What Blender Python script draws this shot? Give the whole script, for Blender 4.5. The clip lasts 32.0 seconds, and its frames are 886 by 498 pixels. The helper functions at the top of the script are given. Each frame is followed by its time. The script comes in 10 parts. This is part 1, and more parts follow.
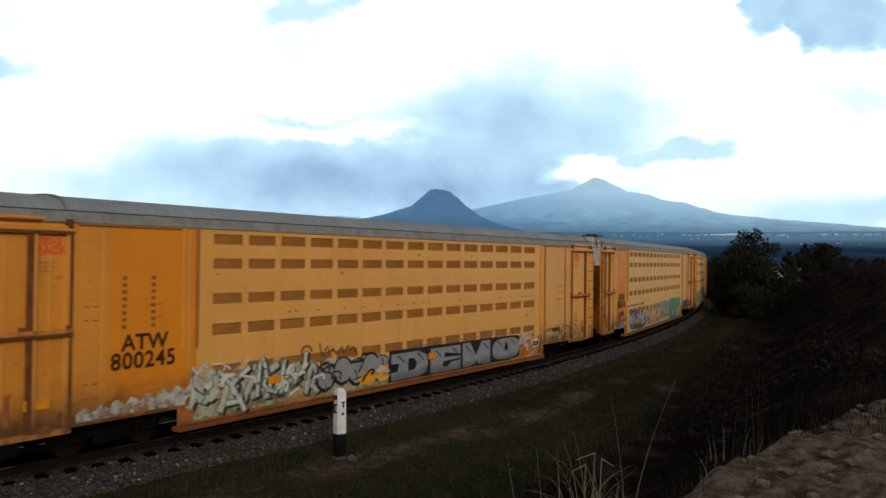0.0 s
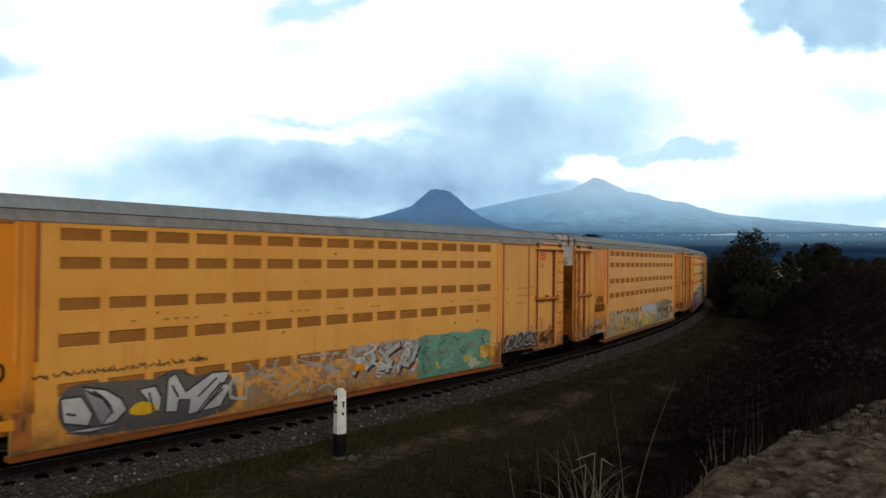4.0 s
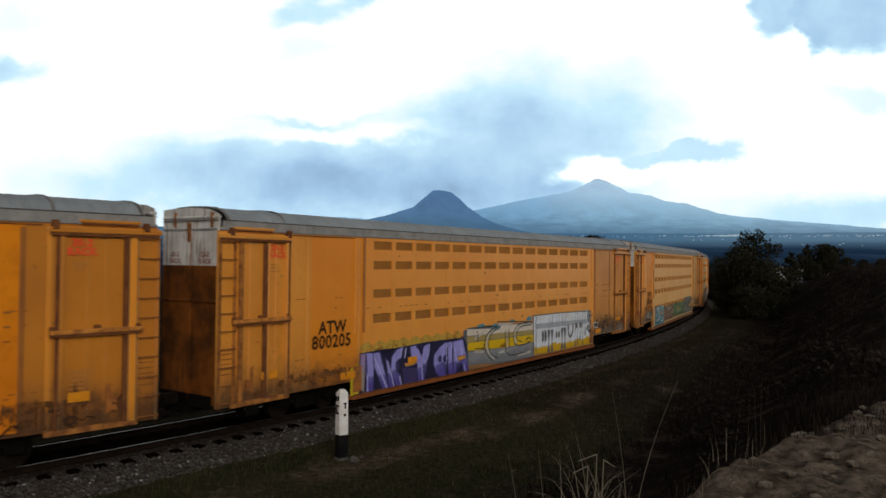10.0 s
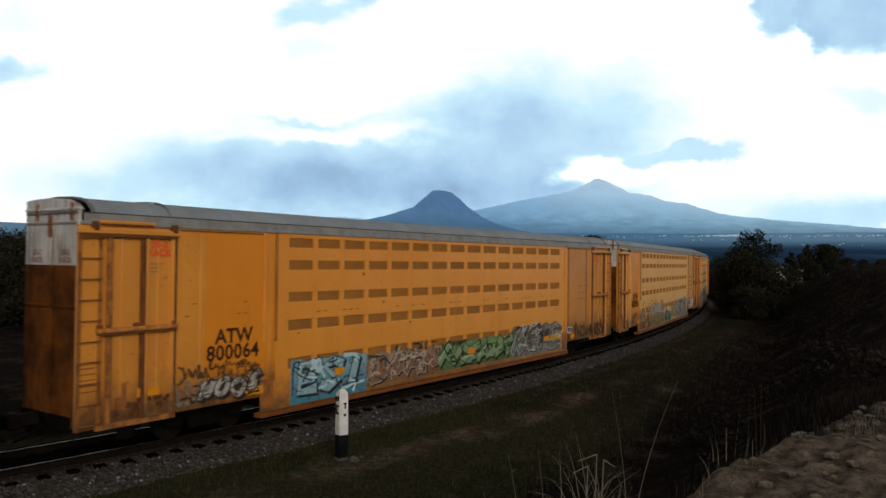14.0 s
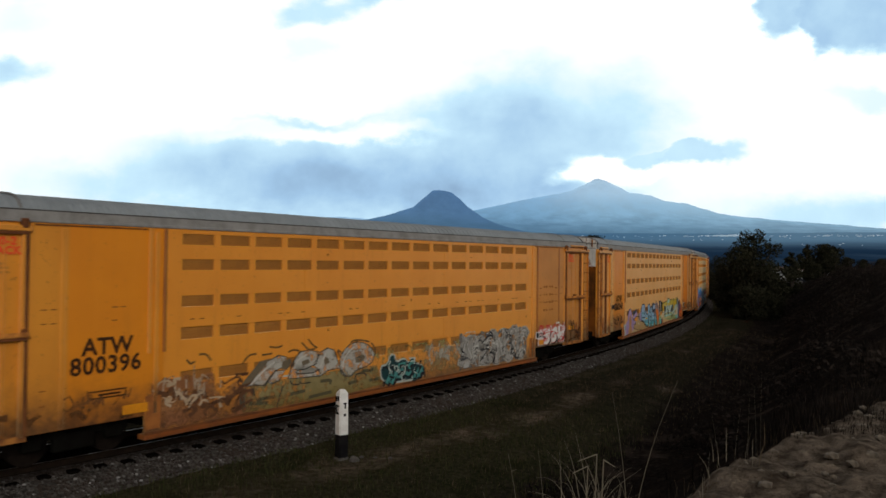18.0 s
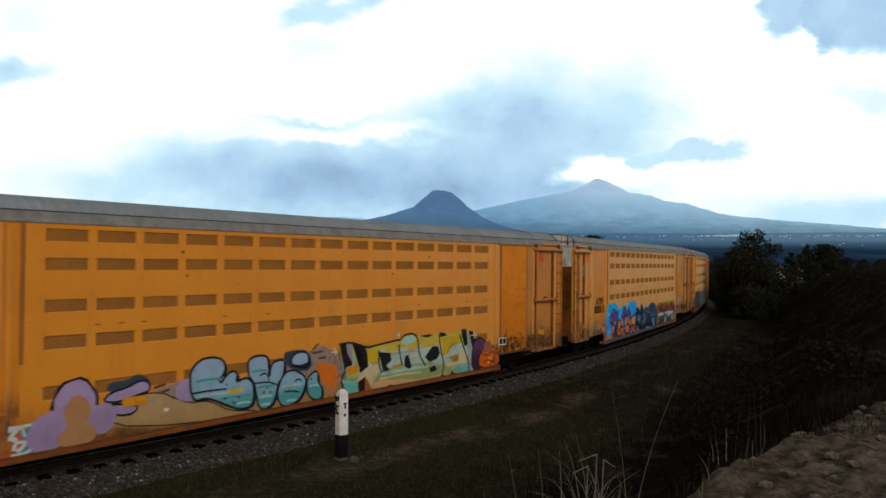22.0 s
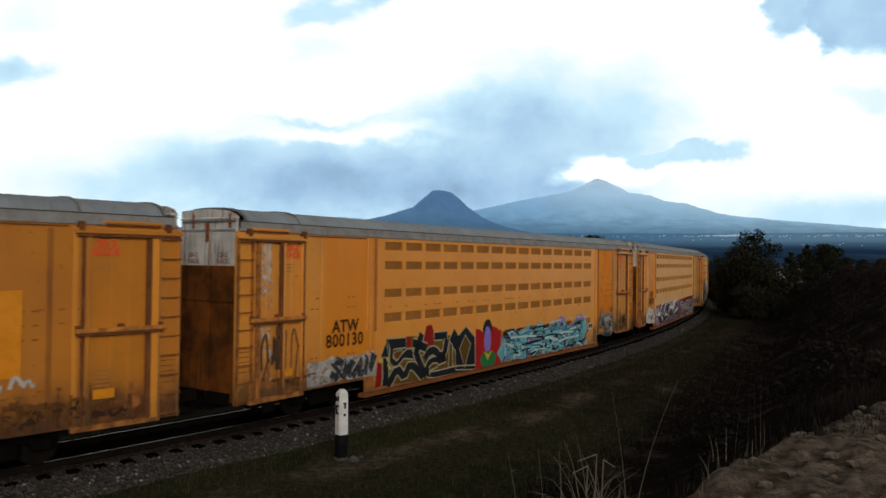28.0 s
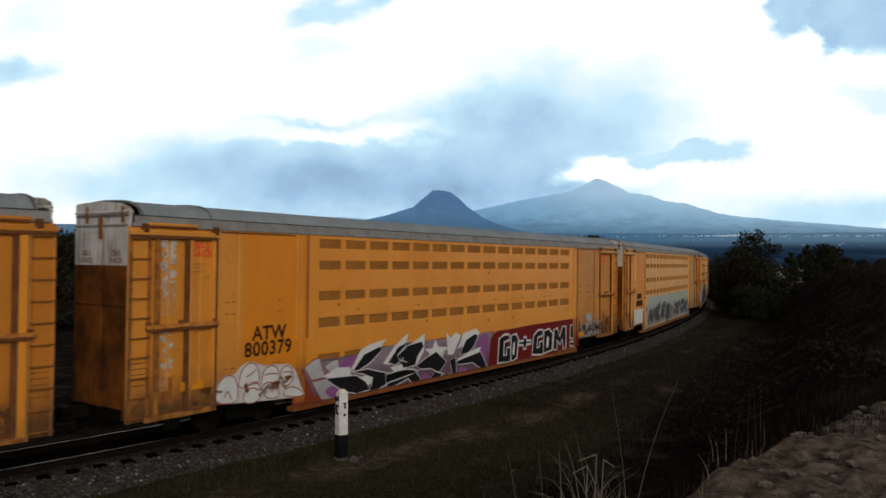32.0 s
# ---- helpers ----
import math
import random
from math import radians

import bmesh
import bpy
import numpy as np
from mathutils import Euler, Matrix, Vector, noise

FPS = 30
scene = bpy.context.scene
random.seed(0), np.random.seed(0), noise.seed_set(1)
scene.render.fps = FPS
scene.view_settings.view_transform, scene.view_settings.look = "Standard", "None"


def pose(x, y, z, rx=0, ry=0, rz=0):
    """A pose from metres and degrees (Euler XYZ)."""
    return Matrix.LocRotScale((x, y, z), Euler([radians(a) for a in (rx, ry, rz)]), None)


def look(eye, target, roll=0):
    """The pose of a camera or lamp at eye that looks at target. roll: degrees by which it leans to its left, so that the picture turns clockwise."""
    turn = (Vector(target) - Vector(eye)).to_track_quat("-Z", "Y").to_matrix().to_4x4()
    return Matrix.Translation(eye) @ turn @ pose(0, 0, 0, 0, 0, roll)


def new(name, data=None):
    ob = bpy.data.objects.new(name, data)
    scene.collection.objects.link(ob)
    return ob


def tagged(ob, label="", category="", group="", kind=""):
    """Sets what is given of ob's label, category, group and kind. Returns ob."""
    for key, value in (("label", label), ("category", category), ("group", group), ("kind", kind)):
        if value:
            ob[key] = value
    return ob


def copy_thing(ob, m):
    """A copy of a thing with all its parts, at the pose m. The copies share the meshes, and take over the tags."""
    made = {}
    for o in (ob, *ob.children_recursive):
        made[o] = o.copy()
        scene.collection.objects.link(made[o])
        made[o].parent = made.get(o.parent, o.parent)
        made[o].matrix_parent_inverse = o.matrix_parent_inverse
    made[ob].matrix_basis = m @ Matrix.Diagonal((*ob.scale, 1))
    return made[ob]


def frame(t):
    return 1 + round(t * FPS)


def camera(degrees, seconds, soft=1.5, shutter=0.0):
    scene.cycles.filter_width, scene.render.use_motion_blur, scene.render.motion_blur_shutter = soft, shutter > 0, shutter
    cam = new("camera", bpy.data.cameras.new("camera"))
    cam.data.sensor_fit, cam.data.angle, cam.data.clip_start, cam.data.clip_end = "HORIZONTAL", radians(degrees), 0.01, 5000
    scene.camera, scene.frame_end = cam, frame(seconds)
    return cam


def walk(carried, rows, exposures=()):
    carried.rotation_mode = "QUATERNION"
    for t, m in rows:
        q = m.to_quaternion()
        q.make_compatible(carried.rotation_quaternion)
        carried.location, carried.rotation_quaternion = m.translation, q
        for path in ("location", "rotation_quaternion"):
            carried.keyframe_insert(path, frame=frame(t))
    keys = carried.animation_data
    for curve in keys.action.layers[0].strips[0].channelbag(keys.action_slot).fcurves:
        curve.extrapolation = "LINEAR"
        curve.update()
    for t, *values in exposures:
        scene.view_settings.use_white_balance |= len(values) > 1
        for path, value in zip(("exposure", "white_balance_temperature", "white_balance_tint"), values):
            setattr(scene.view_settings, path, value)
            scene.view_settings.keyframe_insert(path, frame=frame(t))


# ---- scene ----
# ---- camera ----
cam = camera(59.92, 32.0, soft=1.6, shutter=0.22)
EYE = (0.0, 0.0, 4.26)


def view(yaw, pitch):
    a, b = radians(yaw), radians(pitch)
    return look(EYE, (EYE[0] + math.sin(a) * math.cos(b), EYE[1] + math.cos(a) * math.cos(b), EYE[2] + math.sin(b)), 0.677)


walk(cam, [(0.0, view(0.15, 0.81)), (6.0, view(0.13, 0.82)), (8.4, view(0.0, 0.89)), (16.0, view(0.0, 0.89)), (32.0, view(0.02, 0.89))],
     exposures=[(0.0, 0.06), (5.0, 0.02), (12.0, 0.0), (20.0, -0.01), (26.0, -0.02), (32.0, -0.05)])

# ---- daylight: bright low sun behind the camera through a break, cloud deck in front ----
SUN_EL, SUN_AZ = radians(18), radians(162)   # azimuth clockwise from +y
world = bpy.data.worlds.new("world")
scene.world = world
world.use_nodes = True
wn = world.node_tree
sky = wn.nodes.new("ShaderNodeTexSky")
sky.sky_type, sky.sun_disc, sky.sun_elevation, sky.sun_rotation = "NISHITA", False, SUN_EL, SUN_AZ
wn.nodes["Background"].inputs["Strength"].default_value = 0.03
wn.links.new(sky.outputs[0], wn.nodes["Background"].inputs["Color"])
sun = new("sun", bpy.data.lights.new("sun", "SUN"))
sun.data.energy, sun.data.angle, sun.data.color = 1.42, radians(25), (1.0, 0.93, 0.84)
sun_way = Vector((math.sin(SUN_AZ) * math.cos(SUN_EL), math.cos(SUN_AZ) * math.cos(SUN_EL), math.sin(SUN_EL)))
sun.matrix_world = look(sun_way * 100, (0, 0, 0))


# ---- node helpers ----
class Nodes:
    def __init__(self, name):
        self.m = bpy.data.materials.new(name)
        self.m.use_nodes = True
        self.t = self.m.node_tree
        self.bsdf = self.t.nodes["Principled BSDF"]
        self.coord = self.add("ShaderNodeTexCoord").outputs["Object"]

    def add(self, kind, **values):
        n = self.t.nodes.new(kind)
        for k, v in values.items():
            setattr(n, k, v)
        return n

    def put(self, socket, value):
        if hasattr(value, "is_output"):
            self.t.links.new(value, socket)
        else:
            socket.default_value = value

    def math(self, op, a, b=0.0, c=0.0, clamp=False):
        n = self.add("ShaderNodeMath", operation=op, use_clamp=clamp)
        for s, v in zip(n.inputs, (a, b, c)):
            self.put(s, v)
        return n.outputs[0]

    def vec(self, op, a, b=(0, 0, 0)):
        n = self.add("ShaderNodeVectorMath", operation=op)
        self.put(n.inputs[0], a)
        self.put(n.inputs[1], b)
        return n.outputs["Value"] if op in ("LENGTH", "DOT_PRODUCT") else n.outputs[0]

    def noise(self, scale, detail=4.0, rough=0.55, at=None, stretch=None):
        v = at or self.coord
        if stretch:
            v = self.vec("MULTIPLY", v, stretch)
        n = self.add("ShaderNodeTexNoise")
        self.put(n.inputs["Vector"], v)
        self.put(n.inputs["Scale"], scale)
        self.put(n.inputs["Detail"], detail)
        self.put(n.inputs["Roughness"], rough)
        return n.outputs["Fac"]

    def cells(self, scale, out="Distance", at=None, stretch=None):
        v = at or self.coord
        if stretch:
            v = self.vec("MULTIPLY", v, stretch)
        n = self.add("ShaderNodeTexVoronoi")
        self.put(n.inputs["Vector"], v)
        self.put(n.inputs["Scale"], scale)
        return n.outputs[out]

    def ramp(self, x, lo, hi, a=0.0, b=1.0):
        n = self.add("ShaderNodeMapRange", interpolation_type="SMOOTHSTEP")
        for s, v in zip(n.inputs, (x, lo, hi, a, b)):
            self.put(s, v)
        return n.outputs[0]

    def mix(self, f, a, b, blend="MIX"):
        n = self.add("ShaderNodeMix", data_type="RGBA", blend_type=blend)
        self.put(n.inputs["Factor"], f)
        self.put(n.inputs["A"], a if hasattr(a, "is_output") else (*a, 1))
        self.put(n.inputs["B"], b if hasattr(b, "is_output") else (*b, 1))
        return n.outputs["Result"]

    def random(self):
        return self.add("ShaderNodeObjectInfo").outputs["Random"]

    def island(self):
        return self.add("ShaderNodeNewGeometry").outputs["Random Per Island"]

    def attr(self, name):
        return self.add("ShaderNodeAttribute", attribute_name=name).outputs["Fac"]

    def finish(self, color, rough=0.8, metal=0.0, bump=None, strength=0.3, dist=0.02, spec=0.3):
        self.put(self.bsdf.inputs["Base Color"], color if hasattr(color, "is_output") else (*color, 1))
        self.put(self.bsdf.inputs["Roughness"], rough)
        self.put(self.bsdf.inputs["Metallic"], metal)
        self.put(self.bsdf.inputs["Specular IOR Level"], spec)
        if bump is not None:
            b = self.add("ShaderNodeBump")
            self.put(b.inputs["Height"], bump)
            self.put(b.inputs["Strength"], strength)
            self.put(b.inputs["Distance"], dist)
            self.t.links.new(b.outputs[0], self.bsdf.inputs["Normal"])
        return self.m


def grey(n, x):
    c = n.add("ShaderNodeCombineColor")
    for s in c.inputs:
        n.put(s, x)
    return c.outputs[0]


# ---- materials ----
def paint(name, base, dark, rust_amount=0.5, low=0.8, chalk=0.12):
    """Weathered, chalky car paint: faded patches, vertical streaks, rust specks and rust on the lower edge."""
    n = Nodes(name)
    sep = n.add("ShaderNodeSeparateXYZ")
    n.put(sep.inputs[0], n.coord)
    fade = n.noise(0.6, 3, 0.5)
    streak = n.noise(1.0, 5, 0.6, stretch=(3.0, 2.0, 0.3))
    speck = n.noise(9.0, 6, 0.7)
    c = n.mix(n.ramp(fade, 0.3, 0.75), base, dark)
    c = n.mix(n.math("MULTIPLY", n.random(), 0.35), c, (base[0] * 0.9, base[1] * 0.93, base[2] * 2.0))
    c = n.mix(n.ramp(streak, 0.52, 0.80, 0.0, 0.30), c, (0.34, 0.13, 0.022))
    c = n.mix(n.ramp(streak, 0.48, 0.22, 0.0, 0.3), c, (base[0] * 1.05, base[1] * 1.15, base[2] * 2.5))
    c = n.mix(n.ramp(speck, 0.60, 0.72, 0.0, rust_amount), c, (0.13, 0.045, 0.015))
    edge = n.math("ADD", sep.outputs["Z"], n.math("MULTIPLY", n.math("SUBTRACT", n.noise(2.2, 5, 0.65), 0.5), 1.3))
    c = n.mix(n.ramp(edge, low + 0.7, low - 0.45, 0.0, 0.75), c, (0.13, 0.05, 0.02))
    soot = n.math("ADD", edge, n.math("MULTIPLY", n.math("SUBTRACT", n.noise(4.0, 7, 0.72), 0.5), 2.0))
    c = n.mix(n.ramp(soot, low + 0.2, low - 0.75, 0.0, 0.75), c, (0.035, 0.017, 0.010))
    n.put(n.bsdf.inputs["Sheen Weight"], chalk)
    n.put(n.bsdf.inputs["Sheen Roughness"], 0.45)
    n.put(n.bsdf.inputs["Sheen Tint"], (1.0, 0.84, 0.46, 1))
    return n.finish(c, n.ramp(fade, 0.3, 0.7, 0.36, 0.5), spec=0.4, bump=n.math("ADD", n.noise(0.9, 2), n.math("MULTIPLY", speck, 0.15)), strength=0.25, dist=0.03)


def plain(name, base, other, scale=3.0, rough=0.75, metal=0.0, bump=0.3, dist=0.01, amount=1.0, rand=0.0, spec=0.3):
    n = Nodes(name)
    c = n.mix(n.ramp(n.noise(scale, 5, 0.6), 0.35, 0.68, 0.0, amount), base, other)
    c = n.mix(n.ramp(n.noise(scale * 7, 4, 0.7), 0.5, 0.8, 0.0, 0.35 * amount), c, tuple(v * 0.45 for v in base))
    if rand:
        c = n.mix(n.math("MULTIPLY", n.random(), rand), c, tuple(v * 0.5 for v in base))
    return n.finish(c, rough, metal, n.noise(scale * 5, 5), bump, dist, spec)


YELLOW = paint("yellow_paint", (0.765, 0.286, 0.018), (0.695, 0.238, 0.009), 0.5, 0.74, 0.9)
YELLOW_PALE = paint("faded_yellow_paint", (0.76, 0.365, 0.070), (0.70, 0.315, 0.045), 0.5, 0.62, 1.0)
YELLOW_FRESH = paint("fresh_yellow_paint", (0.73, 0.250, 0.011), (0.66, 0.215, 0.008), 0.25, 1.15)
SILL = paint("sill_paint", (0.36, 0.095, 0.010), (0.22, 0.055, 0.008), 0.9, 0.12)
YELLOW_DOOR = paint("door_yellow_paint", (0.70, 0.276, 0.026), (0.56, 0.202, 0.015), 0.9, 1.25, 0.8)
YELLOW_REAR = paint("grimy_door_yellow_paint", (0.54, 0.196, 0.016), (0.41, 0.140, 0.010), 0.7, 1.4, 0.7)
YELLOW_PALE_DOOR = paint("faded_door_yellow_paint", (0.73, 0.338, 0.055), (0.65, 0.285, 0.038), 0.5, 1.1, 0.95)
ROOF = plain("galvanised_roof", (0.27, 0.305, 0.335), (0.215, 0.242, 0.265), 0.8, 0.85, 0.0, 0.3, rand=0.15)
ROOFRAIL = plain("roof_rail_steel", (0.20, 0.20, 0.20), (0.10, 0.09, 0.085), 2.0, 0.7, 0.2)
GUTTER = plain("pale_eave_steel", (0.29, 0.288, 0.285), (0.20, 0.195, 0.19), 2.0, 0.7, 0.1)


def end_white():
    n = Nodes("white_end_paint")
    c = n.mix(n.ramp(n.noise(1.3, 4), 0.35, 0.7), (0.58, 0.58, 0.57), (0.41, 0.40, 0.38))
    c = n.mix(n.ramp(n.noise(2.0, 5, 0.6, stretch=(5, 5, 0.5)), 0.50, 0.68, 0.0, 0.85), c, (0.16, 0.085, 0.045))
    c = n.mix(n.ramp(n.noise(6.0, 5, 0.7), 0.6, 0.72, 0.0, 0.7), c, (0.10, 0.06, 0.04))
    return n.finish(c, 0.6, bump=n.noise(8), strength=0.2)


WHITE_END = end_white()
def end_brown():
    n = Nodes("brown_end_paint")
    c = n.mix(n.ramp(n.noise(1.1, 5, 0.65), 0.36, 0.66), (0.165, 0.050, 0.007), (0.052, 0.018, 0.004))
    c = n.mix(n.ramp(n.noise(1.6, 5, 0.6, stretch=(4, 4, 0.35)), 0.50, 0.70, 0.0, 0.6), c, (0.016, 0.009, 0.005))
    c = n.mix(n.ramp(n.noise(2.3, 5, 0.6, stretch=(5, 5, 0.5)), 0.60, 0.74, 0.0, 0.8), c, (0.20, 0.068, 0.010))
    return n.finish(c, 0.8, bump=n.noise(8), strength=0.2, spec=0.1)


BROWN_END = end_brown()
# Dark brown of rusted fittings; also used for strips that paint in shade.
RUST_AND_SHADE = plain("dark_rust_and_shade", (0.11, 0.036, 0.012), (0.19, 0.066, 0.018), 3.0, 0.85)
PLATE = plain("red_rust_plate", (0.36, 0.125, 0.026), (0.20, 0.066, 0.018), 3.0, 0.8)
BARRUST = plain("rusty_bar_paint", (0.42, 0.165, 0.034), (0.14, 0.05, 0.016), 4.0, 0.8)
BAR = plain("worn_yellow_bar_paint", (0.58, 0.23, 0.04), (0.22, 0.075, 0.018), 5.0, 0.7)
RUNG = plain("rusty_rung_steel", (0.30, 0.115, 0.026), (0.12, 0.045, 0.015), 6.0, 0.85)
SEAM = plain("dark_roof_seam", (0.06, 0.058, 0.056), (0.035, 0.033, 0.032), 3.0, 0.9, spec=0.0)
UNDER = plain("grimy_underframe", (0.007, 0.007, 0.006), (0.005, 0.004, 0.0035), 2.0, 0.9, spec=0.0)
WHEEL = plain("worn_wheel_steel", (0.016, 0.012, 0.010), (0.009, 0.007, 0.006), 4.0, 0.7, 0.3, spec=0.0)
RAILTOP = plain("polished_rail_head", (0.32, 0.31, 0.30), (0.16, 0.145, 0.135), 3.0, 0.42, 1.0, 0.03)
RUSTPOST = paint("rusty_post_paint", (0.36, 0.13, 0.022), (0.22, 0.075, 0.016), 1.0, 1.25)
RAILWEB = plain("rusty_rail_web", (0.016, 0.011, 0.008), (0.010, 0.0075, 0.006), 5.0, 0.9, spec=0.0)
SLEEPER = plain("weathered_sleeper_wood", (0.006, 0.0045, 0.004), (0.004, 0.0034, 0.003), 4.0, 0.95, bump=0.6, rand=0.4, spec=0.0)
BLACK = plain("black_stencil", (0.030, 0.013, 0.008), (0.07, 0.030, 0.012), 6.0, 0.8, spec=0.1)
RED = plain("red_stencil", (0.85, 0.075, 0.025), (0.75, 0.10, 0.03), 6.0, 0.7)
DARKRED = plain("dark_red_stencil", (0.25, 0.10, 0.08), (0.18, 0.08, 0.06), 6.0, 0.8)


def vent_mat():
    n = Nodes("perforated_vent_steel")
    c = n.mix(n.ramp(n.noise(1.5, 4), 0.3, 0.7), (0.40, 0.165, 0.026), (0.31, 0.125, 0.022))
    c = n.mix(n.math("MULTIPLY", n.random(), 0.4), c, (0.24, 0.10, 0.02))
    dots = n.cells(28.0)
    c = n.mix(n.ramp(dots, 0.16, 0.26, 1.0, 0.0), c, (0.10, 0.045, 0.015))
    return n.finish(c, 0.8, bump=dots, strength=0.4, dist=0.004)


VENT = vent_mat()


def ballast_mat(name, tone=0.66):
    n = Nodes(name)
    cell = n.cells(17.0, "Color")
    sep = n.add("ShaderNodeSeparateColor")
    n.put(sep.inputs[0], cell)
    v = sep.outputs[0]
    c = n.mix(n.ramp(v, 0.1, 0.95), (0.060 * tone, 0.052 * tone, 0.047 * tone), (0.145 * tone, 0.130 * tone, 0.121 * tone))
    c = n.mix(n.ramp(v, 0.95, 0.98), c, (0.24, 0.235, 0.23))
    c = n.mix(n.ramp(n.noise(0.7, 4), 0.45, 0.7, 0.0, 0.7), c, (0.055, 0.042, 0.034))
    # Blends to near black: the train's shade painted in with track dirt.
    c = n.mix(n.math("MULTIPLY", n.attr("shade_grime"), 0.98), c, (0.0060, 0.0036, 0.0026))
    return n.finish(c, 0.95, bump=n.cells(17.0), strength=1.0, dist=0.05, spec=0.0)


BALLAST = ballast_mat("crushed_stone_ballast")


def stone_mat():
    n = Nodes("loose_ballast_stone")
    r = n.island()
    c = n.mix(n.ramp(r, 0.0, 0.9), (0.030, 0.027, 0.024), (0.088, 0.081, 0.075))
    c = n.mix(n.ramp(r, 0.965, 0.99), c, (0.30, 0.295, 0.29))
    return n.finish(c, 0.95, bump=n.noise(30), strength=0.4, spec=0.02)


STONE = stone_mat()


def ground_mat():
    n = Nodes("rough_ground")
    dirt, dry, far = n.attr("dirt"), n.attr("dry"), n.attr("far")
    g = n.noise(0.9, 6, 0.65)
    f = n.noise(9.0, 5, 0.7)
    grass = n.mix(n.ramp(f, 0.3, 0.7), (0.019, 0.020, 0.011), (0.060, 0.056, 0.033))
    grass = n.mix(n.ramp(g, 0.5, 0.72, 0.0, 0.8), grass, (0.050, 0.043, 0.028))
    grass = n.mix(n.ramp(n.noise(0.45, 5, 0.6), 0.52, 0.7, 0.0, 0.7), grass, (0.012, 0.016, 0.006))
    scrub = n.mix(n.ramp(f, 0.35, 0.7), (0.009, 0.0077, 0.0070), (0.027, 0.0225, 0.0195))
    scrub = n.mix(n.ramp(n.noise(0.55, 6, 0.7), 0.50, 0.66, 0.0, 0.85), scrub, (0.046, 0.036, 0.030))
    soil = n.mix(n.ramp(n.noise(6.0, 7, 0.75), 0.34, 0.66), (0.058, 0.044, 0.034), (0.24, 0.192, 0.148))
    soil = n.mix(n.ramp(n.noise(1.3, 4), 0.5, 0.7, 0.0, 0.6), soil, (0.03, 0.022, 0.014))
    soil = n.mix(n.ramp(n.noise(24.0, 5, 0.7), 0.52, 0.68, 0.0, 0.65), soil, (0.028, 0.022, 0.015))
    soil = n.mix(n.ramp(n.cells(13.0), 0.12, 0.05, 0.0, 0.5), soil, (0.26, 0.225, 0.175))
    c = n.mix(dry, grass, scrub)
    edge = n.math("ADD", dirt, n.math("MULTIPLY", n.math("SUBTRACT", n.noise(2.5, 6, 0.7), 0.5), 1.2))
    c = n.mix(n.ramp(edge, 0.2, 0.95, 0.0, 0.9), c, soil)
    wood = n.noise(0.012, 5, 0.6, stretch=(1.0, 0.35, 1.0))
    # Haze painted into the plain: blue tones that pale farther off.
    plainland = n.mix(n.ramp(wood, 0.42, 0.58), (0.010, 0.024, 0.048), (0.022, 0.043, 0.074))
    plainland = n.mix(n.ramp(n.attr("haze"), 0.0, 1.0, 0.0, 0.95), plainland, (0.090, 0.165, 0.240))
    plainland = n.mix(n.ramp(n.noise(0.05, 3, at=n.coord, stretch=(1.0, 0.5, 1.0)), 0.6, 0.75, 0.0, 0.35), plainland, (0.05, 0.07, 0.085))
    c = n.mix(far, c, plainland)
    return n.finish(c, 0.95, bump=n.math("ADD", f, n.noise(30.0, 4)), strength=0.8, dist=0.06, spec=0.0)


GROUND = ground_mat()


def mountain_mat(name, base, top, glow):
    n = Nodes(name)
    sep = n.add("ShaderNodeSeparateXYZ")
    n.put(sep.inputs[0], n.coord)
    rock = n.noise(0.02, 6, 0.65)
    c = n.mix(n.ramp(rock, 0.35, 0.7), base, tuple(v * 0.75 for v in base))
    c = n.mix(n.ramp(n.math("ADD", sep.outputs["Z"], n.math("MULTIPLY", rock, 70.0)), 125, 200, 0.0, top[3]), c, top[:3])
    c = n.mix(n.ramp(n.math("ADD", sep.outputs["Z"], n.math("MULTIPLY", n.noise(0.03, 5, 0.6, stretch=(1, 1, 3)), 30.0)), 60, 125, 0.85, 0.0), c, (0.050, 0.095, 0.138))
    # Haze painted in: blue base colours, lifted by emission in place of airlight.
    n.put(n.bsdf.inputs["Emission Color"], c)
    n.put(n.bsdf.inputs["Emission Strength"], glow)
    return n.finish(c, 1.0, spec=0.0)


CONE = mountain_mat("far_hazy_hill", (0.085, 0.155, 0.26), (0.09, 0.16, 0.26, 0.3), 0.55)
RIDGE = mountain_mat("far_hazy_ridge", (0.30, 0.42, 0.52), (0.50, 0.60, 0.70, 0.5), 0.75)
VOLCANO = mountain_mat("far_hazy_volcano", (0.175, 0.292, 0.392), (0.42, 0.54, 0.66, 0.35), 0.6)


def leaf_mat(name, a, b):
    n = Nodes(name)
    c = n.mix(n.island(), a, b)
    n.put(n.bsdf.inputs["Subsurface Weight"], 0.0)
    return n.finish(c, 0.85, spec=0.01)


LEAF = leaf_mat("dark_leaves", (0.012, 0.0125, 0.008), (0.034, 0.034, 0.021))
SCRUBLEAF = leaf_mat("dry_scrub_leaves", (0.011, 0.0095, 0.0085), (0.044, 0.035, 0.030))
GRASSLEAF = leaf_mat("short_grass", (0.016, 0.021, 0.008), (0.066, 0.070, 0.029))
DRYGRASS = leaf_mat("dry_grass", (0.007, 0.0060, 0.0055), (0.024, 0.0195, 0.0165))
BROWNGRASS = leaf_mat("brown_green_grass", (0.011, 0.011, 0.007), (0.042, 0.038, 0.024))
STRAW = leaf_mat("dull_straw", (0.04, 0.03, 0.018), (0.14, 0.105, 0.065))
STALK = leaf_mat("straw_stalk", (0.04, 0.034, 0.026), (0.25, 0.22, 0.165))
